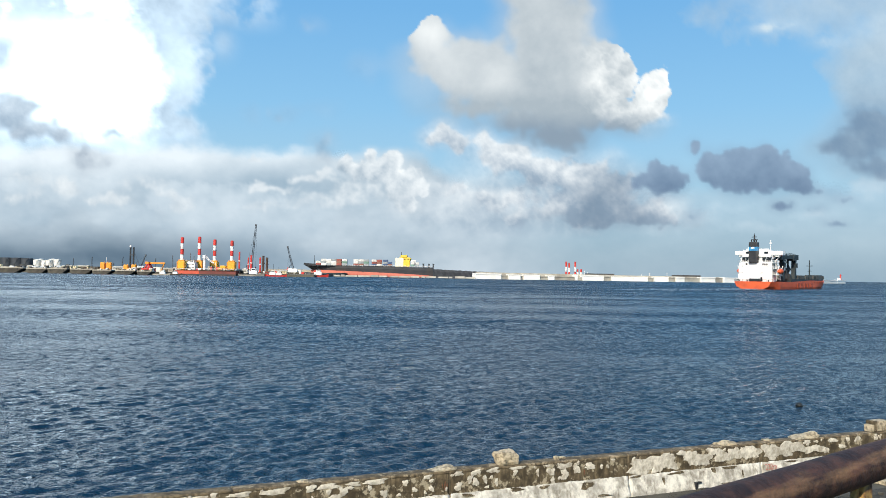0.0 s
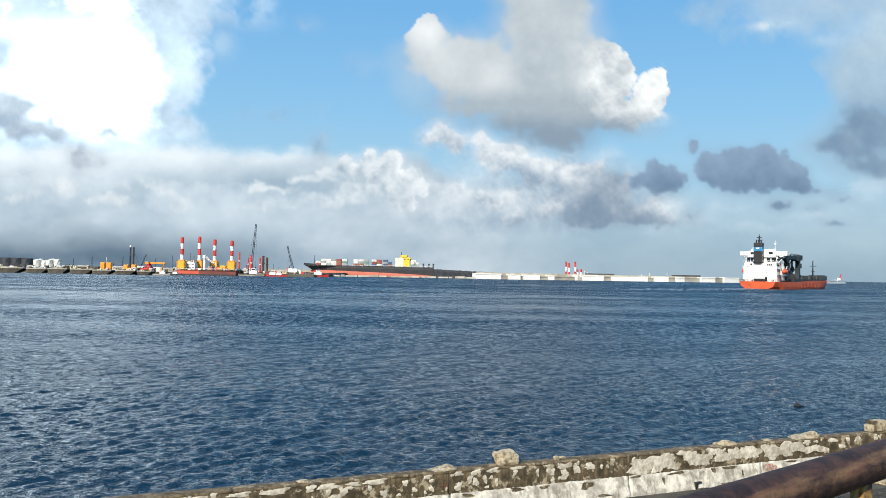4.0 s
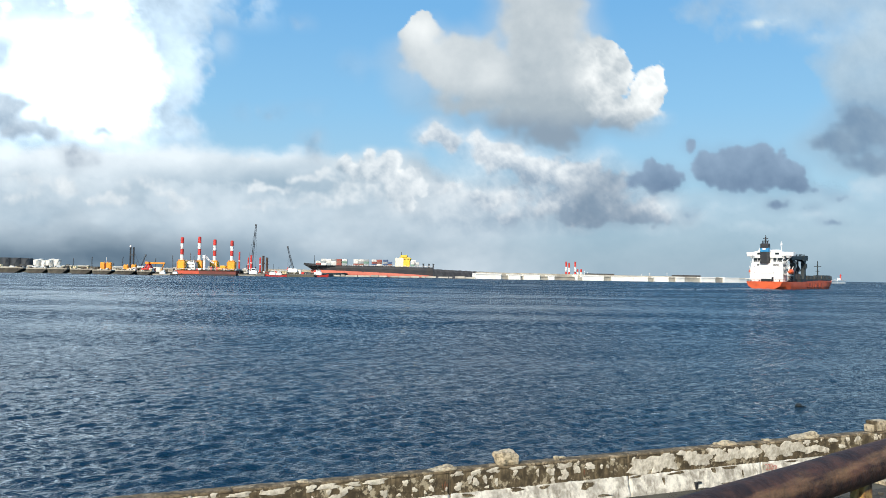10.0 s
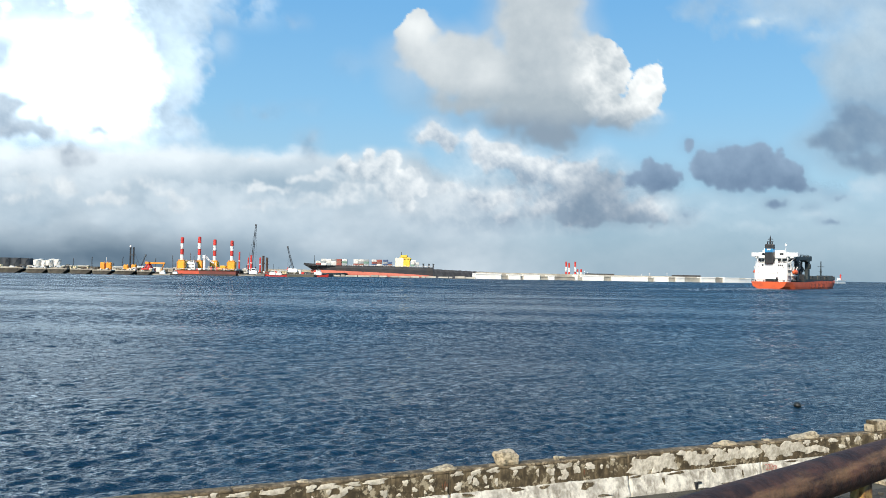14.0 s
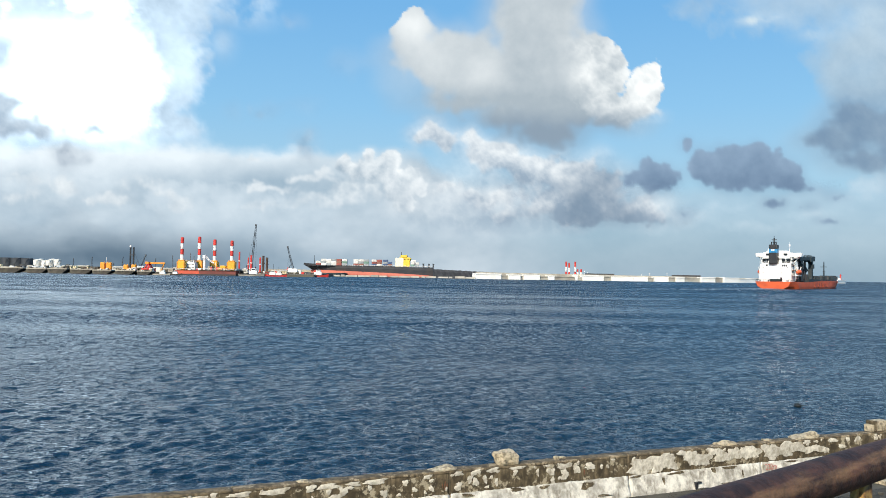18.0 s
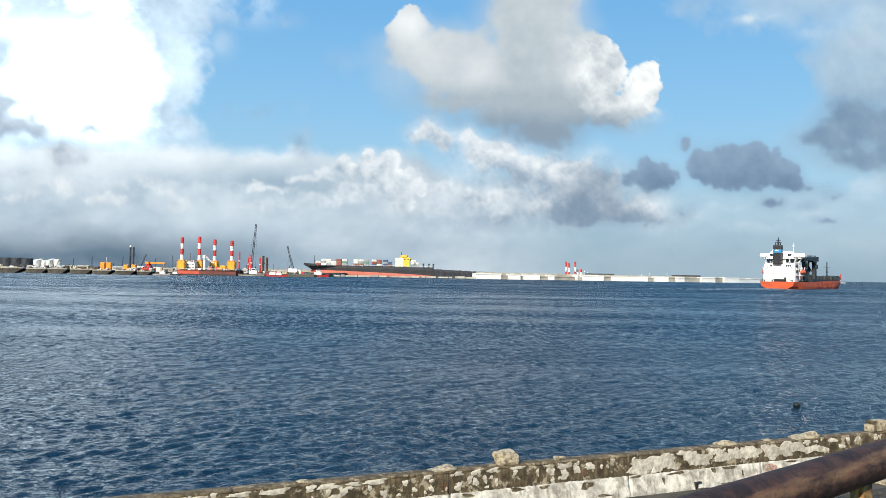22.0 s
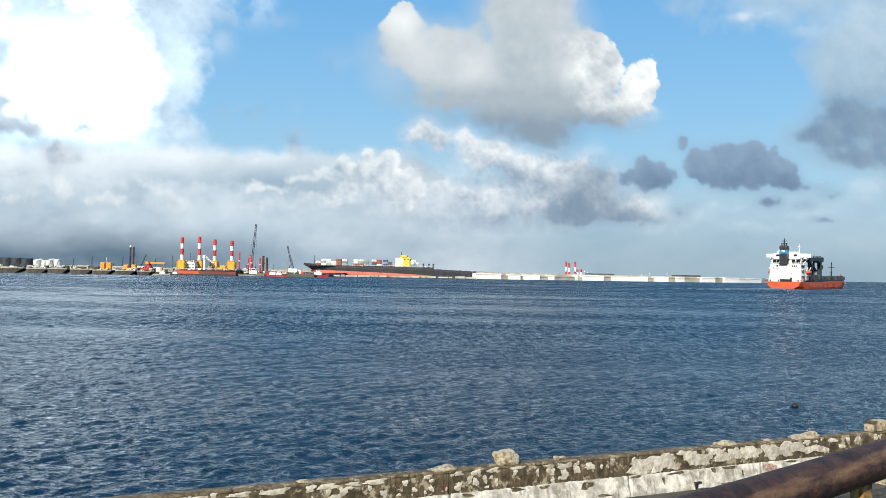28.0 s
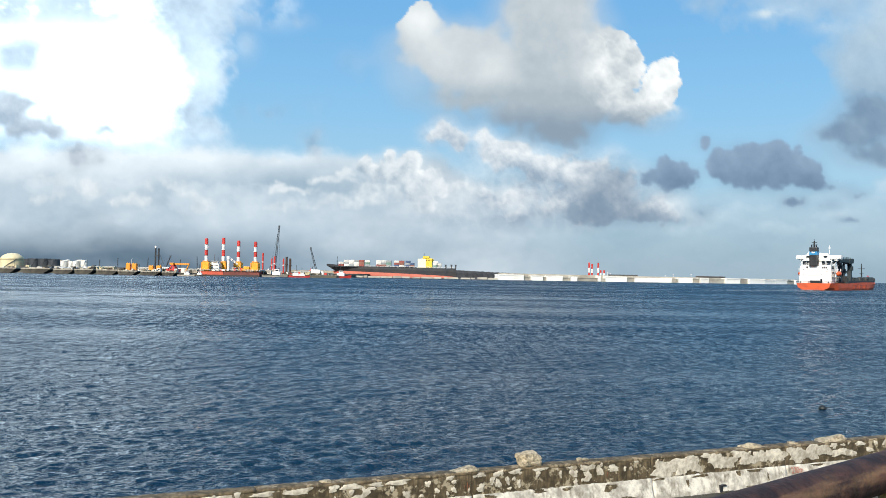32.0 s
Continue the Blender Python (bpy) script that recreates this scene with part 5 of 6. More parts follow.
float_mat = material("dark_float_plastic", 0.45, 0, (0.008, 0.010, 0.010), (0.02, 0.024, 0.02), 18, 6)
bm = loft([[(0.13 * c * math.cos(i * math.pi / 8), 0.13 * c * math.sin(i * math.pi / 8), 0.11 * s) for i in range(16)] for s, c in ((-0.98, 0.15), (-0.7, 0.7), (-0.25, 0.96), (0.05, 1.0), (0.10, 1.04), (0.15, 1.0), (0.6, 0.84), (0.86, 0.55), (0.99, 0.12))])
net_float = tagged(new("net_float"), "dark round fishing net float bobbing on the sea", "float")
part("ball", bm, float_mat, net_float, smooth=True)
part("eyelet", one_box(-0.025, 0.025, -0.012, 0.012, 0.09, 0.118, 0.005), float_mat, net_float)
part("weed", loft([[(0.12 + 0.05 * k, 0.03 * math.sin(k), 0.01), (0.12 + 0.05 * k, 0.03 + 0.03 * math.sin(k), 0.03), (0.12 + 0.05 * k, 0.06 + 0.03 * math.sin(k), 0.0)] for k in range(4)]), float_mat, net_float, "trailing dark weed")
# ---- the far shore ----
barge_grey = material("barge_steel", 0.8, 0, (0.085, 0.077, 0.057), (0.044, 0.040, 0.031), 0.15, 8, low=0.4, high=0.6, each=0.2)
pale_deck = material("pale_concrete", 0.85, 0, (0.46, 0.43, 0.36), (0.32, 0.29, 0.24), 0.1, 8, low=0.4, high=0.65, each=0.12)
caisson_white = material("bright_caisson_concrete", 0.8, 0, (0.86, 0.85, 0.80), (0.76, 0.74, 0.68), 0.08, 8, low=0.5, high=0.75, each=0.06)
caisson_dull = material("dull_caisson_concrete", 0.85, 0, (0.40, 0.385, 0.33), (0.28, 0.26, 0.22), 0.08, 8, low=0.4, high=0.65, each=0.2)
rock_dark = material("dark_rubble", 0.9, 0, (0.10, 0.092, 0.085), (0.05, 0.046, 0.045), 0.12, 8)
sand = material("dredged_sand", 0.95, 0, (0.42, 0.36, 0.26), (0.30, 0.25, 0.18), 0.03, 8)
scrub = material("dark_scrub", 0.95, 0, (0.075, 0.075, 0.05), (0.12, 0.105, 0.08), 0.02, 8)
red_paint = material("red_paint", 0.5, 0, (0.60, 0.045, 0.035), (0.48, 0.04, 0.03), 0.2)
leg_white = material("white_leg_paint", 0.5, 0, (0.80, 0.78, 0.76), (0.7, 0.67, 0.64), 0.2)
yellow = material("yellow_paint", 0.5, 0, (0.78, 0.42, 0.02), (0.68, 0.34, 0.02), 0.15)
amber = material("amber_paint", 0.5, 0, (0.80, 0.30, 0.02), (0.66, 0.24, 0.02), 0.2)
tank_grey = material("dark_tank_steel", 0.6, 0, (0.030, 0.037, 0.047), (0.045, 0.052, 0.060), 0.06, each=0.15)
tank_white = material("white_tank_steel", 0.5, 0, (0.72, 0.71, 0.66), (0.60, 0.58, 0.53), 0.1, each=0.08)
tank_cream = material("cream_tank_steel", 0.5, 0, (0.74, 0.64, 0.40), (0.66, 0.56, 0.34), 0.08)
crane_grey = material("crane_steel", 0.6, 0, (0.055, 0.065, 0.08), (0.04, 0.045, 0.05), 0.3)
pile_brown = material("brown_steel_pile", 0.8, 0, (0.085, 0.05, 0.035), (0.05, 0.032, 0.026), 0.3)
tug_black = material("black_tug_hull", 0.6, 0, (0.025, 0.022, 0.022), (0.05, 0.035, 0.03), 0.4)

# low land behind the western shore
rng = random.Random(7)
rings = []
for k in range(61):
    x = -1500 + (1500 + -116.1) * k / 60
    h = 2.6 + 1.6 * noise.noise((x * 0.012, 0, 0)) + 0.9 * noise.noise((x * 0.06, 3, 0))
    rings.append([(x, 775, -3), (x, 775, 1.6), (x, 800, h), (x, 1600, h + 3.0), (x, 1600, -3)])
tagged(part("ground_shore", loft(rings), scrub), "low scrubby land along the far shore", "shore", kind="structure")
rings = []
for k in range(41):
    x = -309.4 + (173.4 - -309.4) * k / 40
    h = 9.0 + 1.3 * noise.noise((x * 0.02, 9, 0)) - 4.5 * (k / 40) ** 2
    rings.append([(x, 1500, -2), (x, 1502, h * 0.8), (x, 1530, h), (x, 1700, h), (x, 1700, -2)])
tagged(part("ground_sandbank", loft(rings), sand), "pale reclaimed sand bank behind the harbour", "sand bank", kind="structure")

# moored barges in a row
def barge(px0, px1, far, top, tone):
    w = px1 - px0 - 3.4
    b = thing("barge", "moored dark grey barge with a pale deck", "barge", "barges moored along the shore", at=((px0 + px1) / 2, far, 0))
    deep = [(-0.50, 1.0), (-0.485, 0.55), (-0.44, 0.15), (-0.36, -0.15), (0.10, -0.15), (0.24, 0.05), (0.36, 0.38), (0.46, 0.78), (0.50, 1.0)]
    part("hull", loft([[(u * w * k, y, v * (top - 0.3)) for u, v in deep] for y, k in ((-5.2, 0.97), (-4.6, 1.0), (5, 1.0))]), barge_grey, b)
    # boot is no paint: black strip for hull shadow and reflection at the waterline
    part("boot", one_box(-0.41 * w, 0.20 * w, -5.24, 4.6, -0.4, 0.55), tug_black, b)
    part("deck", one_box(-w / 2 + 0.2, w / 2, -5.15, 5, top - 0.35, top + 0.45), tone, b)
    for k in range(3):
        part("bollard", one_rod((-w / 3 + k * w / 3, -4.4, top + 0.5), (-w / 3 + k * w / 3, -4.4, top + 1.1), 0.28, sides=8), barge_grey, b)
    for k in range(4):
        part("fender", one_rod((-w / 3 + k * w / 4.5, -5.2, top - 0.2), (-w / 3 + k * w / 4.5, -5.1, top - 1.5), 0.35, sides=8), tug_black, b)
    gear = random.Random(round(px0))
    for k in range(5):
        u, gw, gh = gear.uniform(-0.42, 0.38) * w, gear.uniform(0.7, 2.4), gear.uniform(0.5, 1.5)
        part("deck_gear", one_box(u, u + gw, -4.2, -2.2, top + 0.4, top + 0.4 + gh, 0.08), gear.choice((barge_grey, tug_black, crane_grey, tank_white, pile_brown, sand)), b)
    side = gear.choice((-1, 1))
    cabin = part("cabin", one_box(side * w * 0.36 - 1.3, side * w * 0.36 + 1.3, -1.5, 2.0, top + 0.4, top + 2.7, 0.1), gear.choice((tank_white, tank_cream, barge_grey)), b, "small deck cabin")
    part("window", one_box(side * w * 0.36 - 0.7, side * w * 0.36 + 0.7, -1.56, -1.48, top + 1.5, top + 2.2), tug_black, cabin)
    part("light_pole", one_rod((side * w * 0.30, 0, top + 0.4), (side * w * 0.30, 0, top + gear.uniform(3.0, 5.5)), 0.1, sides=5), crane_grey, b)
    part("coaming", one_box(-w * 0.30, w * 0.28, -3.4, 3.4, top + 0.4, top + 0.9), tone, b)
    return b


for i, (a, b, top) in enumerate(((-405.2, -385.3, 4.1), (-384.4, -361.7, 4.0), (-359.9, -332.7, 4.0), (-334.5, -314.6, 3.6), (-316.4, -297.4, 3.8), (-299.6, -278.3, 3.7),
                                 (-281.0, -262.0, 3.2), (-263.4, -243.9, 3.2), (-245.2, -230.3, 2.9))):
    barge(a, b, 690 + 2 * (i % 2), top, pale_deck)


def shore_shed(x, far, wide, high, wall_mat, roof_mat, label):
    """A low harbour shed with a shallow pitched roof, a roller door and a few windows."""
    shed = thing("harbour_shed", label, "shed", "sheds along the shore", at=(x, far, 2.6))
    part("wall", one_box(-wide / 2, wide / 2, -3, 3, 0, high), wall_mat, shed)
    part("roof", loft([[(u, -3.4, high), (u, 0, high + 1.1), (u, 3.4, high), (u, 0, high + 0.9)] for u in (-wide / 2 - 0.3, wide / 2 + 0.3)]), roof_mat, shed)
    part("roller_door", one_box(-1.6, 1.6, -3.12, -3.0, 0, high * 0.8), barge_grey, shed)
    for k in (-0.36, -0.24, 0.24, 0.36):
        part("window", one_box(k * wide - 0.5, k * wide + 0.5, -3.08, -3.0, high * 0.45, high * 0.75), tug_black, shed)
    return shed


for x, wide, high, wall_mat, roof_mat, label in ((-342.3, 9, 3.4, tank_cream, pale_deck, "cream harbour shed with a pale roof on the shore"), (-345.3, 12, 2.8, pale_deck, tank_white, "pale concrete harbour shed with a white roof"),
                                                 (-329.5, 8, 3.0, tank_white, barge_grey, "white harbour shed with a dark roof"), (-328.0, 11, 3.6, tank_cream, pale_deck, "cream harbour shed with a pale roof on the shore"),
                                                 (-316.2, 10, 2.6, pale_deck, barge_grey, "pale concrete harbour shed with a dark roof"), (-295.1, 10, 3.2, tank_white, pale_deck, "white harbour shed with a pale roof"),
                                                 (-276.7, 9, 3.8, tank_white, tank_white, "white harbour shed behind the moored barges"), (-275.1, 7, 3.0, tank_cream, barge_grey, "cream harbour shed with a dark roof"),
                                                 (-251.2, 12, 2.6, pale_deck, pale_deck, "low pale concrete harbour shed"), (-182.4, 10, 2.8, tank_white, pale_deck, "white harbour shed with a pale roof"), (-147.4, 11, 2.4, tank_cream, pale_deck, "low cream harbour shed")):
    shore_shed(x, 785, wide, high, wall_mat, roof_mat, label)


def storage_tank(x, far, foot, r, high, mat, dome, label, group):
    tank = thing("storage_tank", label, "storage tank", group, at=(x, far, foot))
    part("shell", one_rod((0, 0, 0), (0, 0, high), r, sides=36), mat, tank, smooth=False)
    part("roof", one_rod((0, 0, high), (0, 0, high + dome), r * 0.99, r * 0.12, sides=36), mat, tank)
    for z in (0.35, 0.68, 1.0):
        bm = one_rod((0, 0, high * z - 0.12), (0, 0, high * z + 0.12), r + 0.12, sides=36)
        part("stiffening_ring", bm, mat, tank)
    bm = bmesh.new()
    for k in range(9):
        a0, a1 = -1.9 + k * 0.10, -1.9 + (k + 1) * 0.10
        rod(bm, (math.cos(a0) * (r + 0.5), math.sin(a0) * (r + 0.5), high * k / 9), (math.cos(a1) * (r + 0.5), math.sin(a1) * (r + 0.5), high * (k + 1) / 9), 0.16, sides=4)
    part("stairway", bm, mat, tank)
    return tank


for x, far, r, top in ((-461.8, 900, 6.0, 11.3), (-440.6, 870, 6.2, 11.4), (-448.7, 900, 6.0, 11.5), (-430.4, 870, 6.2, 11.4), (-438.7, 900, 5.6, 11.0), (-420.6, 870, 5.6, 11.0), (-429.2, 900, 4.0, 10.6)):
    storage_tank(x, far, 2.5, r, top, tank_grey, 0.5, "dark grey steel storage tank", "dark storage tanks on the shore")
for x, far, r, top in ((-400.9, 850, 3.4, 9.6), (-402.6, 862, 3.6, 10.4), (-393.1, 850, 3.0, 9.0), (-388.6, 850, 3.4, 9.4), (-390.2, 862, 3.8, 10.6), (-380.3, 850, 3.3, 10.2)):
    storage_tank(x, far, 2.5, r, top, tank_white, 0.6, "white steel storage tank", "white storage tanks on the shore")
gas = thing("gas_tank", "large cream domed gas storage tank", "storage tank", at=(-464.1, 870, 2.5))
part("shell", one_rod((0, 0, 0), (0, 0, 9.5), 11.5, sides=40), tank_cream, gas, smooth=False)
part("dome", loft([[(11.5 * c * math.cos(i * math.pi / 20), 11.5 * c * math.sin(i * math.pi / 20), 9.5 + 7.4 * s) for i in range(40)] for s, c in ((0, 1), (0.45, 0.9), (0.75, 0.68), (0.93, 0.38), (1.0, 0.06))]), tank_cream, gas, smooth=True)
bm = bmesh.new()
for k in range(10):
    rod(bm, (math.cos(-1.9 + k * 0.12) * 12, math.sin(-1.9 + k * 0.12) * 12, 1 + k), (math.cos(-1.9 + (k + 1) * 0.12) * 12, math.sin(-1.9 + (k + 1) * 0.12) * 12, 2 + k), 0.3, sides=4)
part("stairway", bm, crane_grey, gas)
part("pipe_rack", one_box(9, 22, -14, -12, 0, 3.2), crane_grey, gas)
shed_at = ((-391.5, 11, 3.0, tank_white), (-375.7, 9, 3.4, tank_white), (-364.3, 8, 3.2, tank_white), (-347.9, 14, 2.6, pale_deck), (-333.2, 18, 2.4, scrub))
for x, w, h, mat in shed_at:
    s = thing("shore_shed", "low pale shed on the far shore", "shed", "sheds on the shore", at=(x, 790, 1.6))
    part("walls", one_box(-w / 2, w / 2, -4, 4, 0, h), mat, s)
    part("roof", loft([[(-w / 2 - 0.3, y, h) for y in (-4.4, 4.4)] + [(-w / 2 - 0.3, 0, h + 0.9)], [(w / 2 + 0.3, y, h) for y in (-4.4, 4.4)] + [(w / 2 + 0.3, 0, h + 0.9)]]), mat, s)
    part("door", one_box(-1, 1, -4.06, -3.98, 0, 2.2), scrub, s)
for px, far, top, lean in ((-352.3, 820, 15, 0.4), (-334.5, 820, 17, 0.2), (-302.2, 810, 18, 1.2), (-277.5, 830, 17, 0.6), (-257.0, 820, 21, -0.6), (-321.2, 840, 10, 0), (-327.8, 840, 11, 0)):
    m = thing("lattice_mast", "thin grey lattice mast on the far shore", "mast", "lattice masts on the shore", at=(px, far, 2.5))
    part("lattice", lattice(bmesh.new(), (0, 0, 0), (lean, 0, top * 0.72), 0.9, 0.4, 9, 0.075), crane_grey, m)
    part("foot", one_box(-1.6, 1.6, -1.6, 1.6, -0.6, 0.3), pale_deck, m)
    part("tip_light", one_box(lean - 0.3, lean + 0.3, -0.3, 0.3, top * 0.72, top * 0.72 + 0.6), crane_grey, m)


# amber drums and piling frame on the barges
def drum(x, far, foot, w, h):
    d = thing("amber_block", "amber painted steel mooring block", "steel block", "amber blocks on the barges", at=(x, far, foot))
    part("body", one_box(-w / 2, w / 2, -w / 2, w / 2, 0, h, 0.2), amber, d)
    part("lid", one_box(-w / 2 + 0.2, w / 2 - 0.2, -w / 2 + 0.2, w / 2 - 0.2, h, h + 0.3), yellow, d)
    for s in (-1, 1):
        part("lug", one_box(s * w * 0.3 - 0.25, s * w * 0.3 + 0.25, -0.2, 0.2, h + 0.3, h + 0.9), amber, d)
    return d


drum(-272.4, 690, 3.9, 3.3, 5.2)
drum(-267.4, 690, 3.9, 3.6, 5.2)
drum(-256.0, 696, 3.6, 3.4, 4.0)
drum(-249.6, 696, 3.6, 3.4, 4.2)
pole = thing("marker_pole", "thin white marker pole on a barge", "pole", at=(-270.6, 692, 3.9))
part("pole", one_rod((0, 0, 0), (0, 0, 9.8), 0.25, 0.18), leg_white, pole)
part("foot", one_box(-0.6, 0.6, -0.6, 0.6, 0, 0.4), amber, pole)
rig = thing("piling_rig", "dark piling rig with two tall leaders", "piling rig", at=(-251.7, 696, 3.6))
for x in (-1.1, 1.5):
    part("leader", one_rod((x, 0, 0), (x, 0, 18.6), 0.68, sides=12), black_paint, rig)
part("cap", one_box(-1.7, -0.4, -0.7, 0.7, 18.6, 20.4, 0.2), leg_white, rig)
part("tie", one_box(-1.6, 2.0, -0.6, 0.6, 12, 12.8), crane_grey, rig)
part("base", one_box(-3.6, 3.8, -2, 2, 0, 1.6, 0.2), amber, rig)
part("stay", one_rod((1.6, 0, 15.5), (8.0, 0, 0.6), 0.16, sides=6), crane_grey, rig)

# red and amber floating sheerlegs with its pontoon
sheer = thing("sheerlegs_crane", "red and amber floating sheerlegs crane on a pontoon", "floating crane", at=(-239.0, 705, 0))
part("pontoon", one_box(-11, 12, -6, 6, -0.8, 2.6, 0.3), barge_grey, sheer)
for y in (-3, 3):
    bm = bmesh.new()
    rod(bm, (-5.6, y, 2.6), (-1.8, y, 9.2), 0.75, 0.5)
    rod(bm, (1.6, y, 2.6), (-1.8, y, 9.2), 0.75, 0.5)
    part("frame_leg", bm, red_paint, sheer)
part("cross_beam", one_box(-3.5, 11.5, -0.8, 0.8, 9.0, 10.4, 0.15), amber, sheer)
part("apex", one_box(-4.0, -0.8, -3.6, 3.6, 8.8, 10.7, 0.15), amber, sheer)
part("winch_house", one_box(-6.5, 3.0, -4, 4, 2.5, 5.6, 0.2), red_paint, sheer)
part("rear_strut", one_rod((10.8, 0, 9.2), (8.0, 0, 2.6), 0.5), amber, sheer)


def tug(x, far, length, hullmat, cabin, mast_h, label, turn=0.0):
    t = thing("tug_boat", label, "boat", "work boats in the harbour", at=(x, far, 0), turn=turn)
    w = length * 0.28
    part("hull", loft(hull_rings(length, w, length * 0.085, bow_rise=length * 0.06, rake=length * 0.05, foot=-1.2, count=12)), hullmat, t)
    part("rubbing_band", one_box(1, length * 0.72, -w / 2 - 0.15, w / 2 + 0.15, length * 0.06, length * 0.075), tug_black, t)
    c = part("cabin", one_box(length * 0.42, length * 0.74, -w * 0.34, w * 0.34, length * 0.08, length * 0.21, 0.15), cabin, t)
    part("wheelhouse", one_box(length * 0.50, length * 0.68, -w * 0.26, w * 0.26, length * 0.21, length * 0.31, 0.12), cabin, t)
    for s in (-1, 1):
        part("window_band", one_box(length * 0.52, length * 0.66, s * w * 0.265 - 0.03, s * w * 0.265 + 0.03, length * 0.25, length * 0.29), glass_dark, t)
    part("funnel", one_box(length * 0.40, length * 0.46, -0.7, 0.7, length * 0.2, length * 0.30, 0.1), hullmat, t)
    part("mast", one_rod((length * 0.56, 0, length * 0.31), (length * 0.56, 0, length * 0.31 + mast_h), 0.16), crane_grey, t)
    return t


tug(-230.7, 686, 13, pale_deck, white, 4.0, "small pale work boat with a white cabin")
tug(-228.1, 712, 12, barge_grey, white, 6.0, "grey work boat with a tall white cabin")
tug(-182.1, 770, 22, caisson_dull, white, 3.0, "long low white work boat")
tug(-142.4, 772, 17, red_paint, white, 6.0, "red harbour tug with a white cabin", 180)
tug(-126.7, 792, 21, red_paint, white, 8.0, "red and black harbour tug with white cabin")
tug(-153.8, 764, 15, red_paint, leg_white, 4.0, "small red work boat")


# jack-up platform with striped legs
def striped_leg(parent, x, y, foot, top, r, bands):
    leg = part("leg", one_rod((x, y, -6), (x, y, foot), r, sides=20), pile_brown, parent, "tubular leg banded red and white")
    step = (top - foot) / bands
    for k in range(bands):
        part("band", one_rod((x, y, foot + k * step), (x, y, foot + (k + 1) * step), r, sides=20), red_paint if (bands - k) % 2 else leg_white, leg)
    part("cap", one_rod((x, y, top), (x, y, top + 0.5), r * 0.8, sides=16), red_paint, leg)
    for k in range(1, bands):
        part("collar", one_rod((x, y, foot + k * step - 0.12), (x, y, foot + k * step + 0.12), r * 1.06, sides=20), pile_brown, leg)
    return leg


jack = thing("jackup_platform", "red jack-up platform with four red and white legs", "jack-up platform", at=(-211.4, 770, 0))
JX = -211.4
part("hull", one_box(-27.82, -6.07, -2, 22, 0.6, 4.4, 0.3), material("orange_red_paint", 0.5, 0, (0.62, 0.10, 0.045), (0.48, 0.075, 0.04), 0.2), jack, "orange-red forward hull")
# after half of the hull takes a darker tone than the forward half
part("hull", one_box(-6.07, 26.81, -1.6, 22, 0.6, 4.2, 0.3), material("maroon_tone", 0.6, 0, (0.20, 0.045, 0.032), (0.12, 0.03, 0.025), 0.2), jack, "dark maroon after hull")
# black strip stands in for the shadow and reflection under the platform
part("waterline_shade", one_box(-27.92, 26.91, -2.1, 22.1, -0.8, 1.2), tug_black, jack)
part("deck_edge", one_box(-28.07, 27.06, -2.3, 22.3, 4.2, 4.6), pile_brown, jack)
for px, y, top in ((-234.1 - JX, 2, 33.36), (-223.1 - JX, 18, 34.73), (-209.1 - JX, 18, 32.38), (-189.4 - JX, 2, 31.06)):
    striped_leg(jack, px, y, 13.5 if y < 10 else 13.0, top, 1.48, 4)
    house = part("jack_house", one_box(px - 3.6, px + 3.6, y - 3.4, y + 3.4, 4.9, 12.4, 0.25), yellow, jack, "yellow jacking house")
    part("jack_crown", one_box(px - 2.6, px + 2.6, y - 2.6, y + 2.6, 12.4, 13.6, 0.2), amber, house)
    for s in (-1, 1):
        part("guide", one_box(px + s * 3.0 - 0.4, px + s * 3.0 + 0.4, y - 3.7, y - 3.3, 5, 12.2), amber, house)
quarters = part("quarters", one_box(-20.23, -11.63, 4, 14, 4.9, 10.6, 0.15), white, jack, "white crew quarters")
part("upper_deck", one_box(-19.73, -12.65, 5, 13, 10.6, 13.2, 0.15), white, quarters)
part("bridge_roof", one_box(-20.49, -12.14, 4, 14, 13.2, 13.5), leg_white, quarters)
for k in range(7):
    for z in (6.6, 9.0, 11.6):
        part("window", one_box(-19.73 + k * 1.12, -19.73 + k * 1.12 + 0.6, 3.93 + (1.0 if z > 11 else 0), 4.02 + (1.0 if z > 11 else 0), z, z + 0.8), glass_dark, quarters)
for k, px in enumerate((-16.69, -13.66)):
    part("aerial", one_rod((px, 8, 13.4), (px, 8, 20 - 3 * k), 0.22), pile_brown, quarters)
crane = part("deck_crane", one_rod((-3.54, 6, 4.9), (-3.54, 6, 15), 1.1), white, jack, "white pedestal deck crane")
part("crane_cab", one_box(-4.81, -2.28, 4, 8, 15, 18.2, 0.2), white, crane)
part("crane_jib", lattice(bmesh.new(), (-3.04, 6, 17), (5.06, 6, 10.5), 1.6, 0.8, 9, 0.13), leg_white, crane)
part("deck_stack", one_box(0.00, 4.05, 4, 12, 4.9, 8.2, 0.2), pale_deck, jack)
part("deck_house", one_box(11.63, 16.69, 1, 10, 4.9, 9.0, 0.3), yellow, jack, "yellow deck machinery housing")
part("deck_house", one_box(10.12, 14.16, -1, 6, 4.9, 7.0, 0.3), amber, jack)
bm = rail_along(bmesh.new(), [(-26.81, -2.1, 5), (27.32, -2.1, 5)], 1.1, 2.2, 0.08)
part("railing", bm, leg_white, jack)

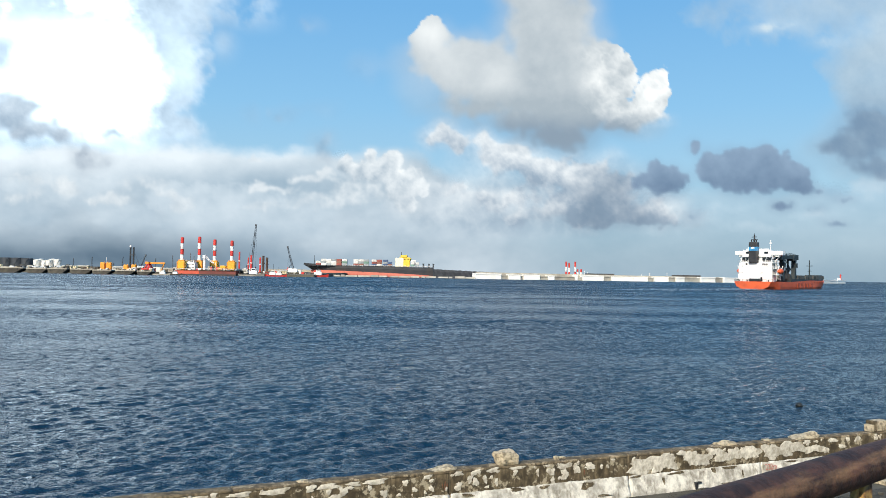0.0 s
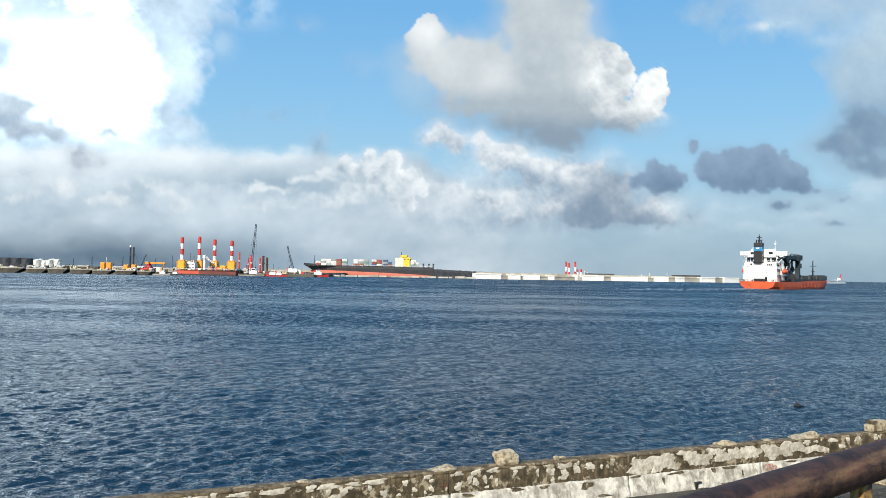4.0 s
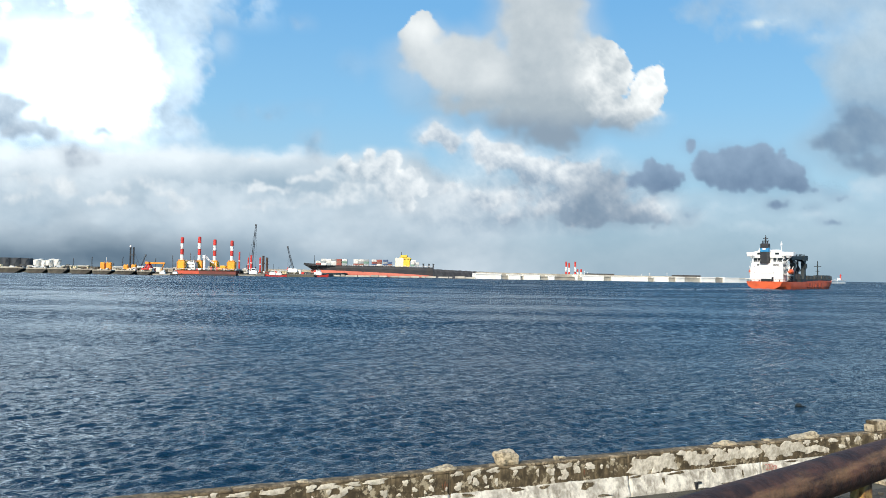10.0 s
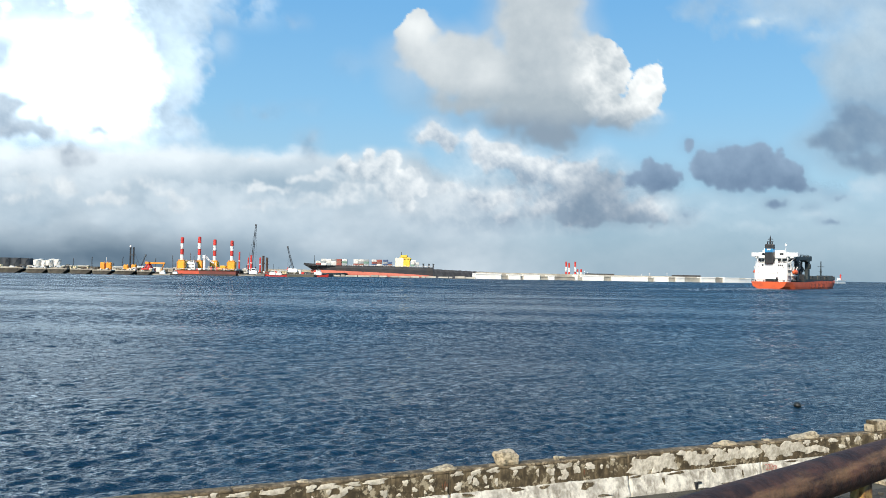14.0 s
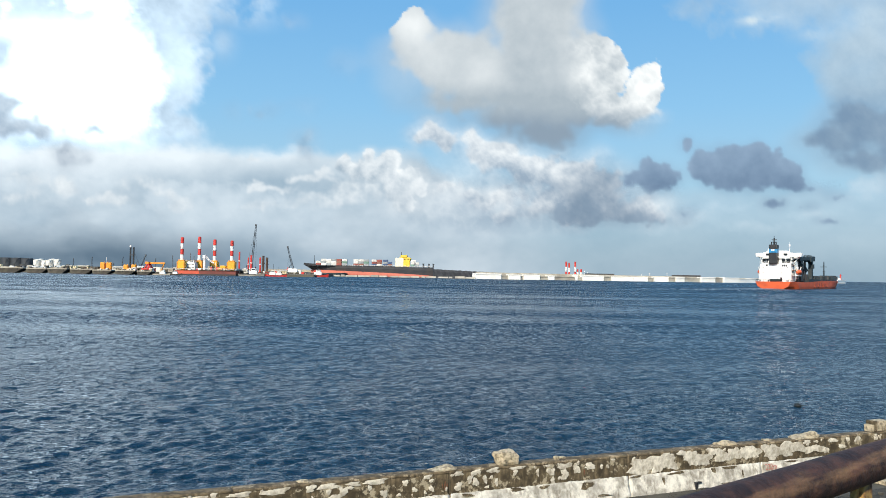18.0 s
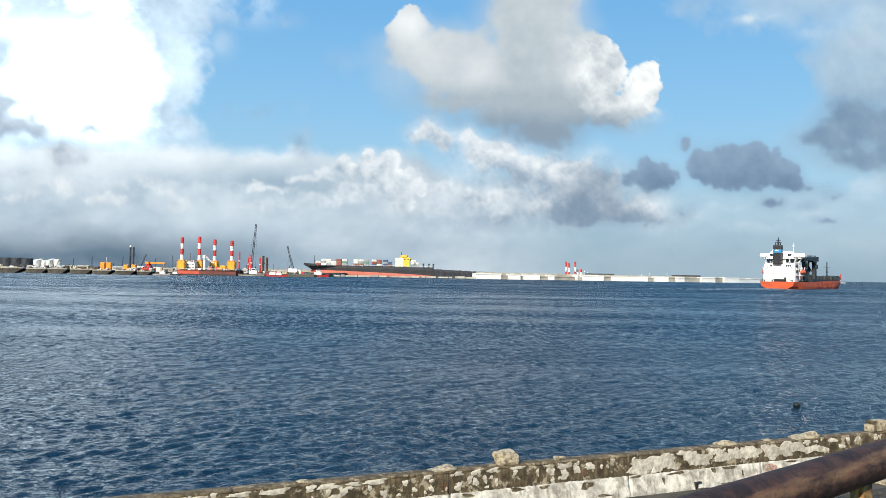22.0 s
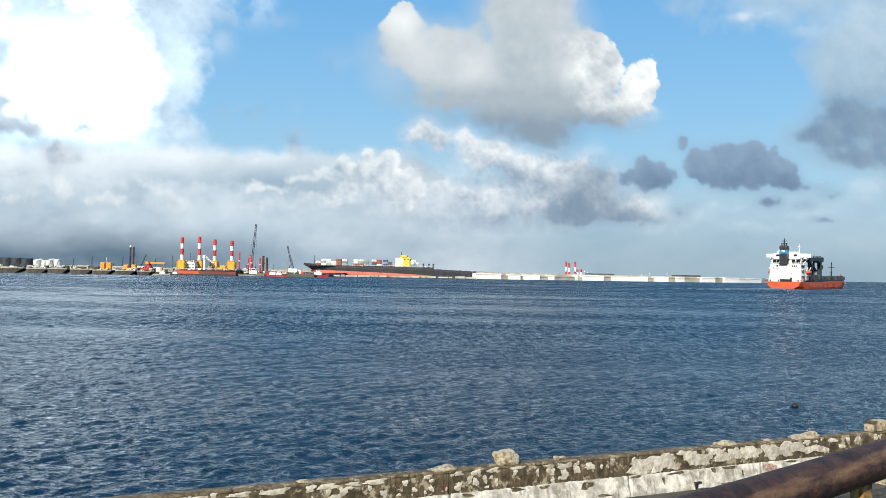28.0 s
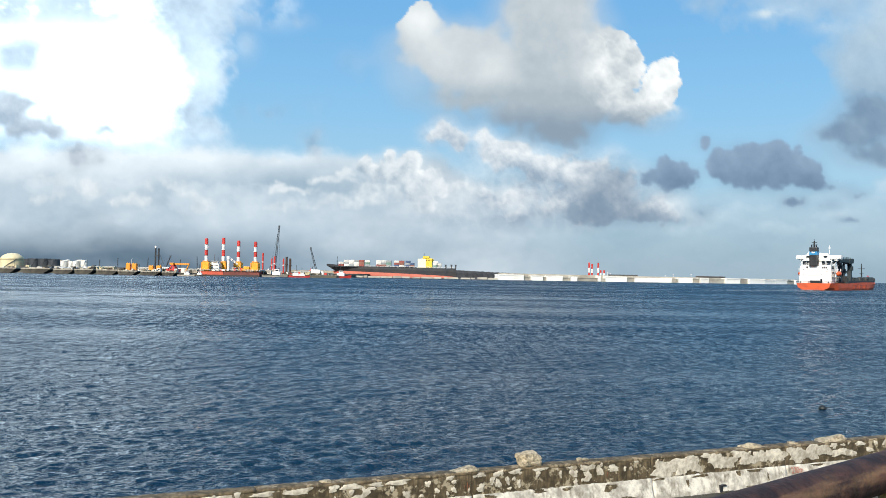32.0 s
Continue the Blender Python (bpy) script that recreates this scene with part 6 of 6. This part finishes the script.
rng = random.Random(21)
for k in range(16):
    x = -25.29 + rng.random() * 49.57
    w, h = rng.uniform(0.8, 2.6), rng.uniform(0.8, 2.8)
    part("deck_gear", one_box(x, x + w, 0.4 + rng.random() * 2, 3.2 + rng.random() * 2, 4.5, 4.6 + h, 0.08), rng.choice((white, leg_white, pale_deck, crane_grey, amber, red_paint)), jack)
for k in range(5):
    x = 2.02 + k * 5.2
    part("deck_post", one_rod((x, 3, 4.5), (x, 3, 7 + rng.random() * 5), 0.14, sides=6), leg_white if k % 2 else crane_grey, jack)

# work pontoon with piles and two crawler cranes
pont = thing("work_pontoon", "long low dark work pontoon with a pale deck", "pontoon", at=(-153.5, 795, 0))
part("hull", one_box(-37.60, 37.60, -8, 8, -1, 1.9, 0.2), barge_grey, pont)
# dark line of shade and reflection below the pontoon, put in as black
part("waterline_shade", one_box(-37.7, 37.7, -8.1, 8.1, -0.8, 1.0), tug_black, pont)
part("deck", one_box(-37.08, 37.08, -7.6, 7.6, 1.9, 2.4), pale_deck, pont)
for k in range(7):
    part("fender", one_rod((-33.42 + k * 11, -8.2, 2.0), (-33.42 + k * 11, -8.2, 0.2), 0.45, sides=8), tug_black, pont)
for px, top, r, mat, label in ((-186.8, 21.94, 0.9, red_paint, "red tubular steel pile"), (-178.5, 16.89, 0.8, red_paint, "red tubular steel pile"), (-175.9, 19.00, 1.0, red_paint, "red tubular steel pile"), (-167.6, 17.07, 0.9, red_paint, "red tubular steel pile"),
                                (-164.8, 18.67, 1.2, pile_brown, "dark brown tubular steel pile"), (-161.4, 17.17, 1.2, pile_brown, "dark brown tubular steel pile")):
    p = thing("steel_pile", label, "pile", "steel piles on the pontoon", at=(px, 790, 2.4))
    part("tube", one_rod((0, 0, 0), (0, 0, top - 2.4), r * 0.85, sides=14), mat, p)
    part("collar", one_rod((0, 0, (top - 2.4) * 0.55), (0, 0, (top - 2.4) * 0.55 + 0.8), r * 1.15, sides=14), leg_white if mat is red_paint else pile_brown, p)
    part("shoe", one_rod((0, 0, 0), (0, 0, 1.2), r * 1.3, sides=14), pile_brown, p)


def crawler_crane(x, far, tip_dx, tip_z, w, label):
    c = thing("crawler_crane", label, "crane", "crawler cranes at the works", at=(x, far, 2.4))
    for y in (-2.2, 2.2):
        part("crawler_track", one_box(-3.4, 3.4, y - 0.6, y + 0.6, 0, 1.5, 0.4), tug_black, c)
    part("machinery_house", one_box(-4.6, 3.4, -2.0, 2.0, 1.5, 5.0, 0.3), white, c)
    part("counterweight", one_box(-6.2, -4.4, -2.2, 2.2, 1.9, 4.2, 0.2), red_paint, c)
    part("cab", one_box(2.2, 4.4, -2.2, -0.6, 1.6, 4.4, 0.2), white, c)
    part("boom", lattice(bmesh.new(), (1.0, 0, 2.2), (tip_dx, 0, tip_z), w * 0.8, w * 0.45, 20, 0.13), crane_grey, c, "dark lattice boom")
    part("boom_head", one_box(tip_dx - 0.7, tip_dx + 0.7, -0.7, 0.7, tip_z - 0.6, tip_z + 1.0, 0.1), crane_grey, c)
    part("hoist_rope", one_rod((tip_dx + 0.6, 0, tip_z), (tip_dx + 0.6, 0, 6.0), 0.07, sides=4), crane_grey, c)
    back_x = -2.5
    part("gantry", one_rod((-3.8, 0, 4.8), (back_x, 0, 8.5), 0.3), crane_grey, c)
    part("pendant", one_rod((back_x, 0, 8.5), (tip_dx, 0, tip_z), 0.06, sides=4), crane_grey, c)
    part("hook_block", one_box(tip_dx + 0.2, tip_dx + 1.0, -0.4, 0.4, 4.8, 6.2, 0.1), red_paint, c)
    return c


crawler_crane(-178.5, 797, 4.71, 46.94 - 2.4, 2.0, "crawler crane with a tall dark lattice boom")
crawler_crane(-138.7, 797, -5.24, 27.02 - 2.4, 1.8, "crawler crane with a short dark lattice boom")
crawler_crane(-284.5, 806, 6.0, 15.0, 1.0, "small crawler crane with a thin dark boom on the shore")
for px, w, h in ((-184.3, 6, 4.2), (-150.3, 7, 3.2), (-134.0, 5, 4.0), (-172.7, 5, 2.8)):
    s = thing("site_cabin", "white site cabin on the pontoon", "cabin", "site cabins", at=(px, 799, 2.4))
    part("walls", one_box(-w / 2, w / 2, -2, 2, 0, h - 0.3, 0.08), white, s)
    part("roof", one_box(-w / 2 - 0.2, w / 2 + 0.2, -2.2, 2.2, h - 0.3, h), pale_deck, s)
    part("window", one_box(-w * 0.3, w * 0.1, -2.05, -1.95, h * 0.4, h * 0.7), glass_dark, s)

for k in range(26):
    x = -188.5 + rng.random() * (-119.4 - -188.5)
    w, h = rng.uniform(0.8, 3.0), rng.uniform(0.7, 2.2)
    s = thing("site_crate", "small crate of site gear on the pontoon", "crate", "crates of site gear", at=(x, 789 + rng.random() * 4, 2.4))
    part("body", one_box(-w / 2, w / 2, -0.8, 0.8, 0, h, 0.06), rng.choice((white, pale_deck, crane_grey, red_paint, barge_grey)), s)
    part("lid", one_box(-w / 2 - 0.05, w / 2 + 0.05, -0.85, 0.85, h, h + 0.12), pale_deck, s)
for x, w, h in ((-350.0, 22, 3.0), (-338.5, 26, 2.6), (-329.0, 20, 2.2), (-303.8, 18, 2.4), (-282.7, 16, 2.0)):
    rings = []
    for s, c in ((0, 1), (0.35, 0.78), (0.7, 0.5), (0.95, 0.2), (1.0, 0.03)):
        rings.append([(x + w / 2 * c * math.cos(i * math.pi / 10) * (1 + 0.12 * noise.noise((i, s * 3, x))), 800 + 7 * c * math.sin(i * math.pi / 10), 1.8 + h * s) for i in range(20)])
    tagged(part("stockpile", loft(rings), sand), "pale sand stockpile on the far shore", "stockpile", "sand stockpiles")

for k in range(26):
    x = -398 + 7.4 * k + rng.uniform(-3, 3)
    w, h = rng.uniform(2.0, 8.0), rng.uniform(2.4, 4.8)
    s = thing("material_stack", "low stack of building material on the far shore", "stack", "stacks of building material", at=(x, 792 + rng.random() * 10, 2.2))
    part("body", one_box(-w / 2, w / 2, -1.5, 1.5, 0, h, 0.1), rng.choice((pale_deck, sand, tank_white, crane_grey, barge_grey, pile_brown)), s)
    part("cover", one_box(-w / 2 - 0.15, w / 2 - rng.uniform(0, w * 0.4), -1.6, 1.6, h, h + rng.uniform(0.2, 0.9)), rng.choice((pale_deck, tank_white, barge_grey, crane_grey)), s)
    if k % 4 == 1:
        part("pole", one_rod((0, 0, h), (rng.uniform(-0.4, 0.4), 0, h + rng.uniform(3, 8)), 0.14, sides=5), crane_grey, s)

# low mole in front of the container ship: pale slabs with dark gaps
mole = thing("mole", "low pale concrete mole with dark gaps", "breakwater", kind="structure")
rng = random.Random(5)
part("core", loft([[(x, y, -2), (x, y + 1, 0.9), (x, y + 7, 0.9), (x, y + 8, -2)] for x, y in ((-143.2, 912), (-110.6, 915), (37.4, 934))]), rock_dark, mole)
x = -139.5
while x < 33.9:
    w = rng.choice((4.5, 9, 11, 13))
    y = 904 + 22 * (x - -184.5) / (33.9 - -184.5)
    h = rng.uniform(1.7, 2.7)
    part("slab", loft([[(x + dx, y - 0.9, 0.3), (x + dx, y - 0.5, h), (x + dx, y + 6, h), (x + dx, y + 6, 0.3)] for dx in (0.15, w - 0.6)]), pale_deck if rng.random() < 0.75 else caisson_dull, mole)
    x += w + rng.choice((0.2, 0.3, 2.2))

# the white caisson breakwater, curving away to its beacon
pier = thing("breakwater", "long breakwater of white and grey concrete caissons", "breakwater", kind="structure")
line = [(36.0, 930), (75.1, 945), (136.9, 965), (204.5, 985), (273.3, 1000), (352.5, 1040), (465.4, 1150), (679.2, 1450)]


def on_line(px):
    for (xa, ya), (xb, yb) in zip(line, line[1:]):
        if px <= xb / yb:
            t = (px - xa / ya) / (xb / yb - xa / ya)
            return Vector((xa + (xb - xa) * t, ya + (yb - ya) * t, 0))
    return Vector((*line[-1], 0))


blocks = ((843, 887, 6.2, 1), (888, 900, 4.6, 0), (901, 921, 5.4, 1), (922, 927, 4.2, 0), (928, 955, 5.6, 1), (956, 970, 4.0, 0), (971, 981, 5.0, 1), (982, 1018, 4.2, 0), (1019, 1022, 6.6, 1), (1023, 1031, 3.6, 0))
blocks2 = ((1032, 1068, 6.0, 1), (1069, 1082, 5.2, 0), (1083, 1121, 5.0, 1), (1122, 1146, 5.2, 1), (1147, 1158, 4.4, 0), (1159, 1183, 5.6, 1), (1184, 1197, 5.4, 0), (1198, 1211, 5.8, 1), (1212, 1240, 5.2, 0))
blocks3 = ((1241, 1265, 6.2, 1), (1266, 1281, 5.8, 0), (1282, 1307, 6.2, 1), (1308, 1325, 5.2, 1), (1326, 1345, 5.6, 1), (1346, 1360, 5.0, 0), (1361, 1390, 5.6, 1), (1391, 1420, 5.4, 0), (1421, 1450, 5.8, 1), (1451, 1478, 5.6, 1), (1479, 1497, 5.8, 1))
for u0, u1, h, bright in blocks + blocks2 + blocks3:
    a, b = on_line((u0 + 0.3 - 784) / 1522.1), on_line((u1 + 0.7 - 784) / 1522.1)
    d = (b - a).normalized()
    n = Vector((d.y, -d.x, 0))
    back = -n * 11
    lip = n * 0.5
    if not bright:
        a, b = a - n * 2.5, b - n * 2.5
    ring0 = [a + Vector((0, 0, -2)), a + Vector((0, 0, h * 0.78)), a + lip + Vector((0, 0, h * 0.80)), a + lip + Vector((0, 0, h)), a + back + Vector((0, 0, h)), a + back + Vector((0, 0, -2))]
    ring1 = [p + (b - a) for p in ring0]
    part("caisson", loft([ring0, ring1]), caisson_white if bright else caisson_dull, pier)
part("crown_wall", loft([[p + Vector((0, 9, 0)), p + Vector((0, 9, 7.6 - 2.0 * k / 7)), p + Vector((0, 11, 7.6 - 2.0 * k / 7)), p + Vector((0, 11, 0))] for k, p in enumerate(Vector((*q, 0)) for q in line)]), pale_deck, pier)

for u0, u1 in ((1040, 1092), (1196, 1246)):
    a, b = on_line((u0 - 784) / 1522.1), on_line((u1 - 784) / 1522.1)
    up = Vector((0, 14, 0))
    part("dark_pipeline", loft([[p + up + Vector((0, 0, 5.5)), p + up + Vector((0, 0, 8.2)), p + up + Vector((0, 3, 8.2)), p + up + Vector((0, 3, 5.5))] for p in (a, b)]), rock_dark, pier)

beacon = thing("harbour_beacon", "red harbour light beacon at the breakwater's end", "beacon", at=(657.6, 1422, 5.6))
part("tower", one_rod((0, 0, 0), (0, 0, 7.4), 1.5, 1.0, 12), red_paint, beacon)
part("gallery", one_rod((0, 0, 7.4), (0, 0, 8.0), 1.8, sides=12), red_paint, beacon)
part("lantern", one_rod((0, 0, 8.0), (0, 0, 10.0), 0.7, 0.5, 10), red_paint, beacon)
part("hut", one_box(-4.5, -1.5, -3, 3, 0, 3.6), white, beacon)

# dark rubble arm behind the container ship and the far dredging rig
rings = []
for k in range(150):
    t = k / 149
    x, y = -63.5 + (173.4 - -63.5) * t, 1150 + 350 * t
    h = 13.0 - 7.0 * t + 0.8 * noise.noise((k * 0.33, 1, 0)) + 0.5 * noise.noise((k * 0.9, 4, 0))
    rings.append([(x, y - 10, -2), (x, y - 3 + noise.noise((k, 5, 0)), h * 0.7), (x, y + 2, h), (x, y + 8, h), (x, y + 20, -2)])
tagged(part("ground_rubble", loft(rings), rock_dark), "dark rubble breakwater arm tapering into the distance", "breakwater", kind="structure")
far_rig = thing("far_platform", "distant jack-up platform with red and white legs", "jack-up platform", at=(209.7, 1400, 0))
part("hull", one_box(-16, 18, -6, 12, 2.0, 7.5, 0.3), pale_deck, far_rig)
for px, y, top in ((-8.74, 0, 28), (-2.76, 8, 26), (5.98, 0, 28), (11.04, 8, 16), (16.55, 6, 16)):
    striped_leg(far_rig, px, y, 4.0, top, 1.5, 3)
for px, h in ((206.1, 10), (210.2, 8), (289.0, 7), (300.5, 8), (326.0, 9)):
    m = thing("lamp_mast", "thin pale lamp mast on the breakwater", "lamp post", "lamp masts on the breakwater", at=(px, 1250, 0))
    part("pole", one_rod((0, 0, 0), (0, 0, h + 2), 0.35, 0.25, 8), leg_white if h < 11 else crane_grey, m)
    part("head", one_box(-0.8, 0.8, -0.4, 0.4, h + 2, h + 2.8), leg_white if h < 11 else crane_grey, m)
    part("foot", one_box(-1, 1, -1, 1, 0, 1), pale_deck, m)

# ---- the container ship at her berth ----
lemon = material("lemon_paint", 0.5, 0, (0.84, 0.58, 0.05), (0.76, 0.50, 0.05), 0.15)
box_ship = thing("container_ship", "black-hulled container ship with yellow deckhouse, moored", "ship", at=(-11.1, 1060, 0), turn=180)
LEN = 149.02
hull = part("hull", loft(hull_rings(LEN, 25, 12.5, bow_rise=1.2, rake=11, foot=6.6, count=26, flare=0.25, trim=lambda t: 1.6 + 5.8 * t ** 0.6)), material("black_hull_paint", 0.55, 0, (0.040, 0.044, 0.052), (0.065, 0.062, 0.062), 0.12, 8), box_ship, "black painted hull")
part("boot_topping", loft(hull_rings(LEN, 24.9, 6.8, bow_rise=0.0, rake=3.0, foot=-2.5, count=26, flare=0.15, trim=lambda t: 1.6 + 5.8 * t ** 0.6, foot_trims=False)), material("red_boot_paint", 0.6, 0, (0.66, 0.19, 0.13), (0.56, 0.16, 0.11), 0.1), hull, "faded red boot topping")
part("foredeck_bulwark", loft([[(x, half, z0), (x, -half, z0), (x, -half, z1), (x, half, z1)] for x, half, z0, z1 in ((LEN - 9, 7.5, 12.2, 14.6), (LEN + 2, 4.5, 12.8, 15.2), (LEN + 11, 0.6, 13.2, 15.8))]), black_paint, hull)
house = part("deckhouse", one_box(29.25, 41.78, -11, 11, 12.6, 24.28, 0.2), lemon, box_ship, "yellow deckhouse with a cream end")
part("white_end", one_box(36.91, 46.66, -11.3, 11.3, 12.6, 23.50, 0.2), material("cream_paint", 0.5, 0, (0.85, 0.80, 0.60), (0.80, 0.74, 0.54), 0.2), house)
part("wheelhouse", one_box(32.73, 40.39, -11.4, 11.4, 24.28, 27.06, 0.15), lemon, house)
part("funnel", one_box(27.85, 32.73, -4, 4, 20, 23.70, 0.3), lemon, house)
part("mast", one_rod((39.69, 0, 25), (39.69, 0, 31.23), 0.5, 0.3), black_paint, house)
for k in range(7):
    part("window", one_box(30.29 + k * 1.7, 30.29 + k * 1.7 + 0.8, 10.96, 11.06, 21.4, 22.4), glass_dark, house)
bm = rail_along(bmesh.new(), [(2, 12.2, 12.8), (LEN * 0.72, 12.4, 12.8)], 1.2, 3.0, 0.1)
part("railing", bm, leg_white, box_ship)
for x in (5.57, 12.53, 0.35):
    post = part("lashing_tower", one_box(x - 0.9, x + 0.9, 8, 9.5, 12.5, 16.2), crane_grey, box_ship)
    part("tower_head", one_box(x - 1.4, x + 1.4, 7.6, 9.9, 16.2, 17.0), crane_grey, post)
part("bow_mast", one_rod((LEN - 2, 0, 12), (LEN - 2, 0, 25), 0.4, 0.25), crane_grey, box_ship)
for k in range(18):
    part("hatch_coaming", one_box(48.74 + k * 5.9, 48.74 + k * 5.9 + 5.2, -11.4, 11.4, 12.5, 13.2), crane_grey, box_ship)

CRATE = {c: material("container_" + c, 0.6, 0, v, tuple(0.75 * q for q in v), 0.3, each=0.15) for c, v in
         (("white", (0.74, 0.73, 0.69)), ("red", (0.32, 0.085, 0.065)), ("grey", (0.33, 0.36, 0.37)), ("blue", (0.06, 0.10, 0.20)), ("green", (0.16, 0.28, 0.22)), ("brown", (0.30, 0.13, 0.09)))}
crate_mesh = {}
for c, mat in CRATE.items():
    bm = one_box(-3.03, 3.03, -1.22, 1.22, 0, 2.55)
    for k in range(16):
        box(bm, -2.9 + 0.38 * k, -2.72 + 0.38 * k, -1.26, -1.20, 0.15, 2.4)
    ob = part("container", bm, mat)
    crate_mesh[c] = ob.data
    bpy.data.objects.remove(ob)
stacks = (("564.5", 2, "red white"), ("574", 3, "white grey white"), ("583", 3, "grey white white"), ("592", 3, "white white grey"), ("601", 3, "red brown red"), ("611", 3, "grey green white"),
          ("631", 3, "red white white"), ("640", 3, "brown grey white"), ("649", 3, "grey green grey"), ("663", 3, "blue red white"), ("672", 3, "white brown red"), ("683", 3, "blue grey blue"), ("690", 2, "brown blue"), ("732", 3, "green white white"), ("738", 2, "grey white"))
for at, tiers, cols in stacks:
    x = (float(at) - 784) / 1522.1 * 1052
    for row in range(2):
        for k in range(tiers):
            col = cols.split()[k if row == 0 else (k + 1) % tiers]
            ob = tagged(new("container", crate_mesh[col]), f"{col} corrugated shipping container stacked on the ship", "container", "containers on the ship")
            ob.matrix_basis = pose(x, 1049.5 + row * 2.6, 13.2 + 2.6 * k)
def motions():
    """Everything that moves: the clouds' drift, the sea's run, the float and the ship."""
    # drift to the right and up over 28 s, and how much nearer each cloud comes
    drift = {"bank": (-5, 1, 1.0), "row": (-5, 1, 1.0), "left": (-1, 2, 1.0), "mid": (-34, 6, 1.0), "veil": (-41, 20, 1.0), "dark": (-22, 7, 1.0), "great": (0, 0, 1.070), "wisps": (-51, 9, 1.0)}
    for key, (right, up, nearer) in drift.items():
        far = SKY[key][3]
        unit = far / (784 / math.tan(radians(54.5 / 2)))
        rows = []
        for t in (0.0, 8.0, 16.0, 24.0, 32.0):
            k = t / 28.0
            at = Vector((right * unit * k, up * unit * k, -far))
            if nearer != 1.0:
                share = 1 - (1 - 1 / nearer) * k
                # comes towards a spot right of the view's middle
                at = Vector((696 * unit, 63 * unit, -far)) * share - Vector((696 * unit, 63 * unit, 0))
            rows.append((t, SKY_VIEW @ Matrix.Translation(at)))
        walk(clouds[key], rows)
    walk(water, [(t, pose(-0.40 * t, -0.30 * t, 0)) for t in (0.0, 8.0, 16.0, 24.0, 32.0)])
    head = radians(37.7)
    walk(cargo_ship, [(t, pose(142.9 + 1.70 * t * math.sin(head), 397.0 + 1.70 * t * math.cos(head), 0.06 * math.sin(t * 0.7), 0.25 * math.sin(t * 0.55), 0, 90 - 37.7)) for t in np.arange(0, 32.01, 2.0).tolist()])
    bob = [(13.0, -0.02), (12.95, 0.10), (13.02, -0.06), (12.97, 0.05), (12.95, -0.05), (12.92, 0.06), (12.98, 0.03), (12.90, -0.07)]
    walk(net_float, [(t, pose(bob[i % 8][0] * 0.982 - 0.004 * t, 30.75 - 0.01 * (i % 3), 0.4 * bob[i % 8][1] + 0.045, 8 * math.sin(t), 6 * math.cos(1.3 * t), 0)) for i, t in enumerate(np.arange(0, 32.01, 1.0).tolist())])


motions()
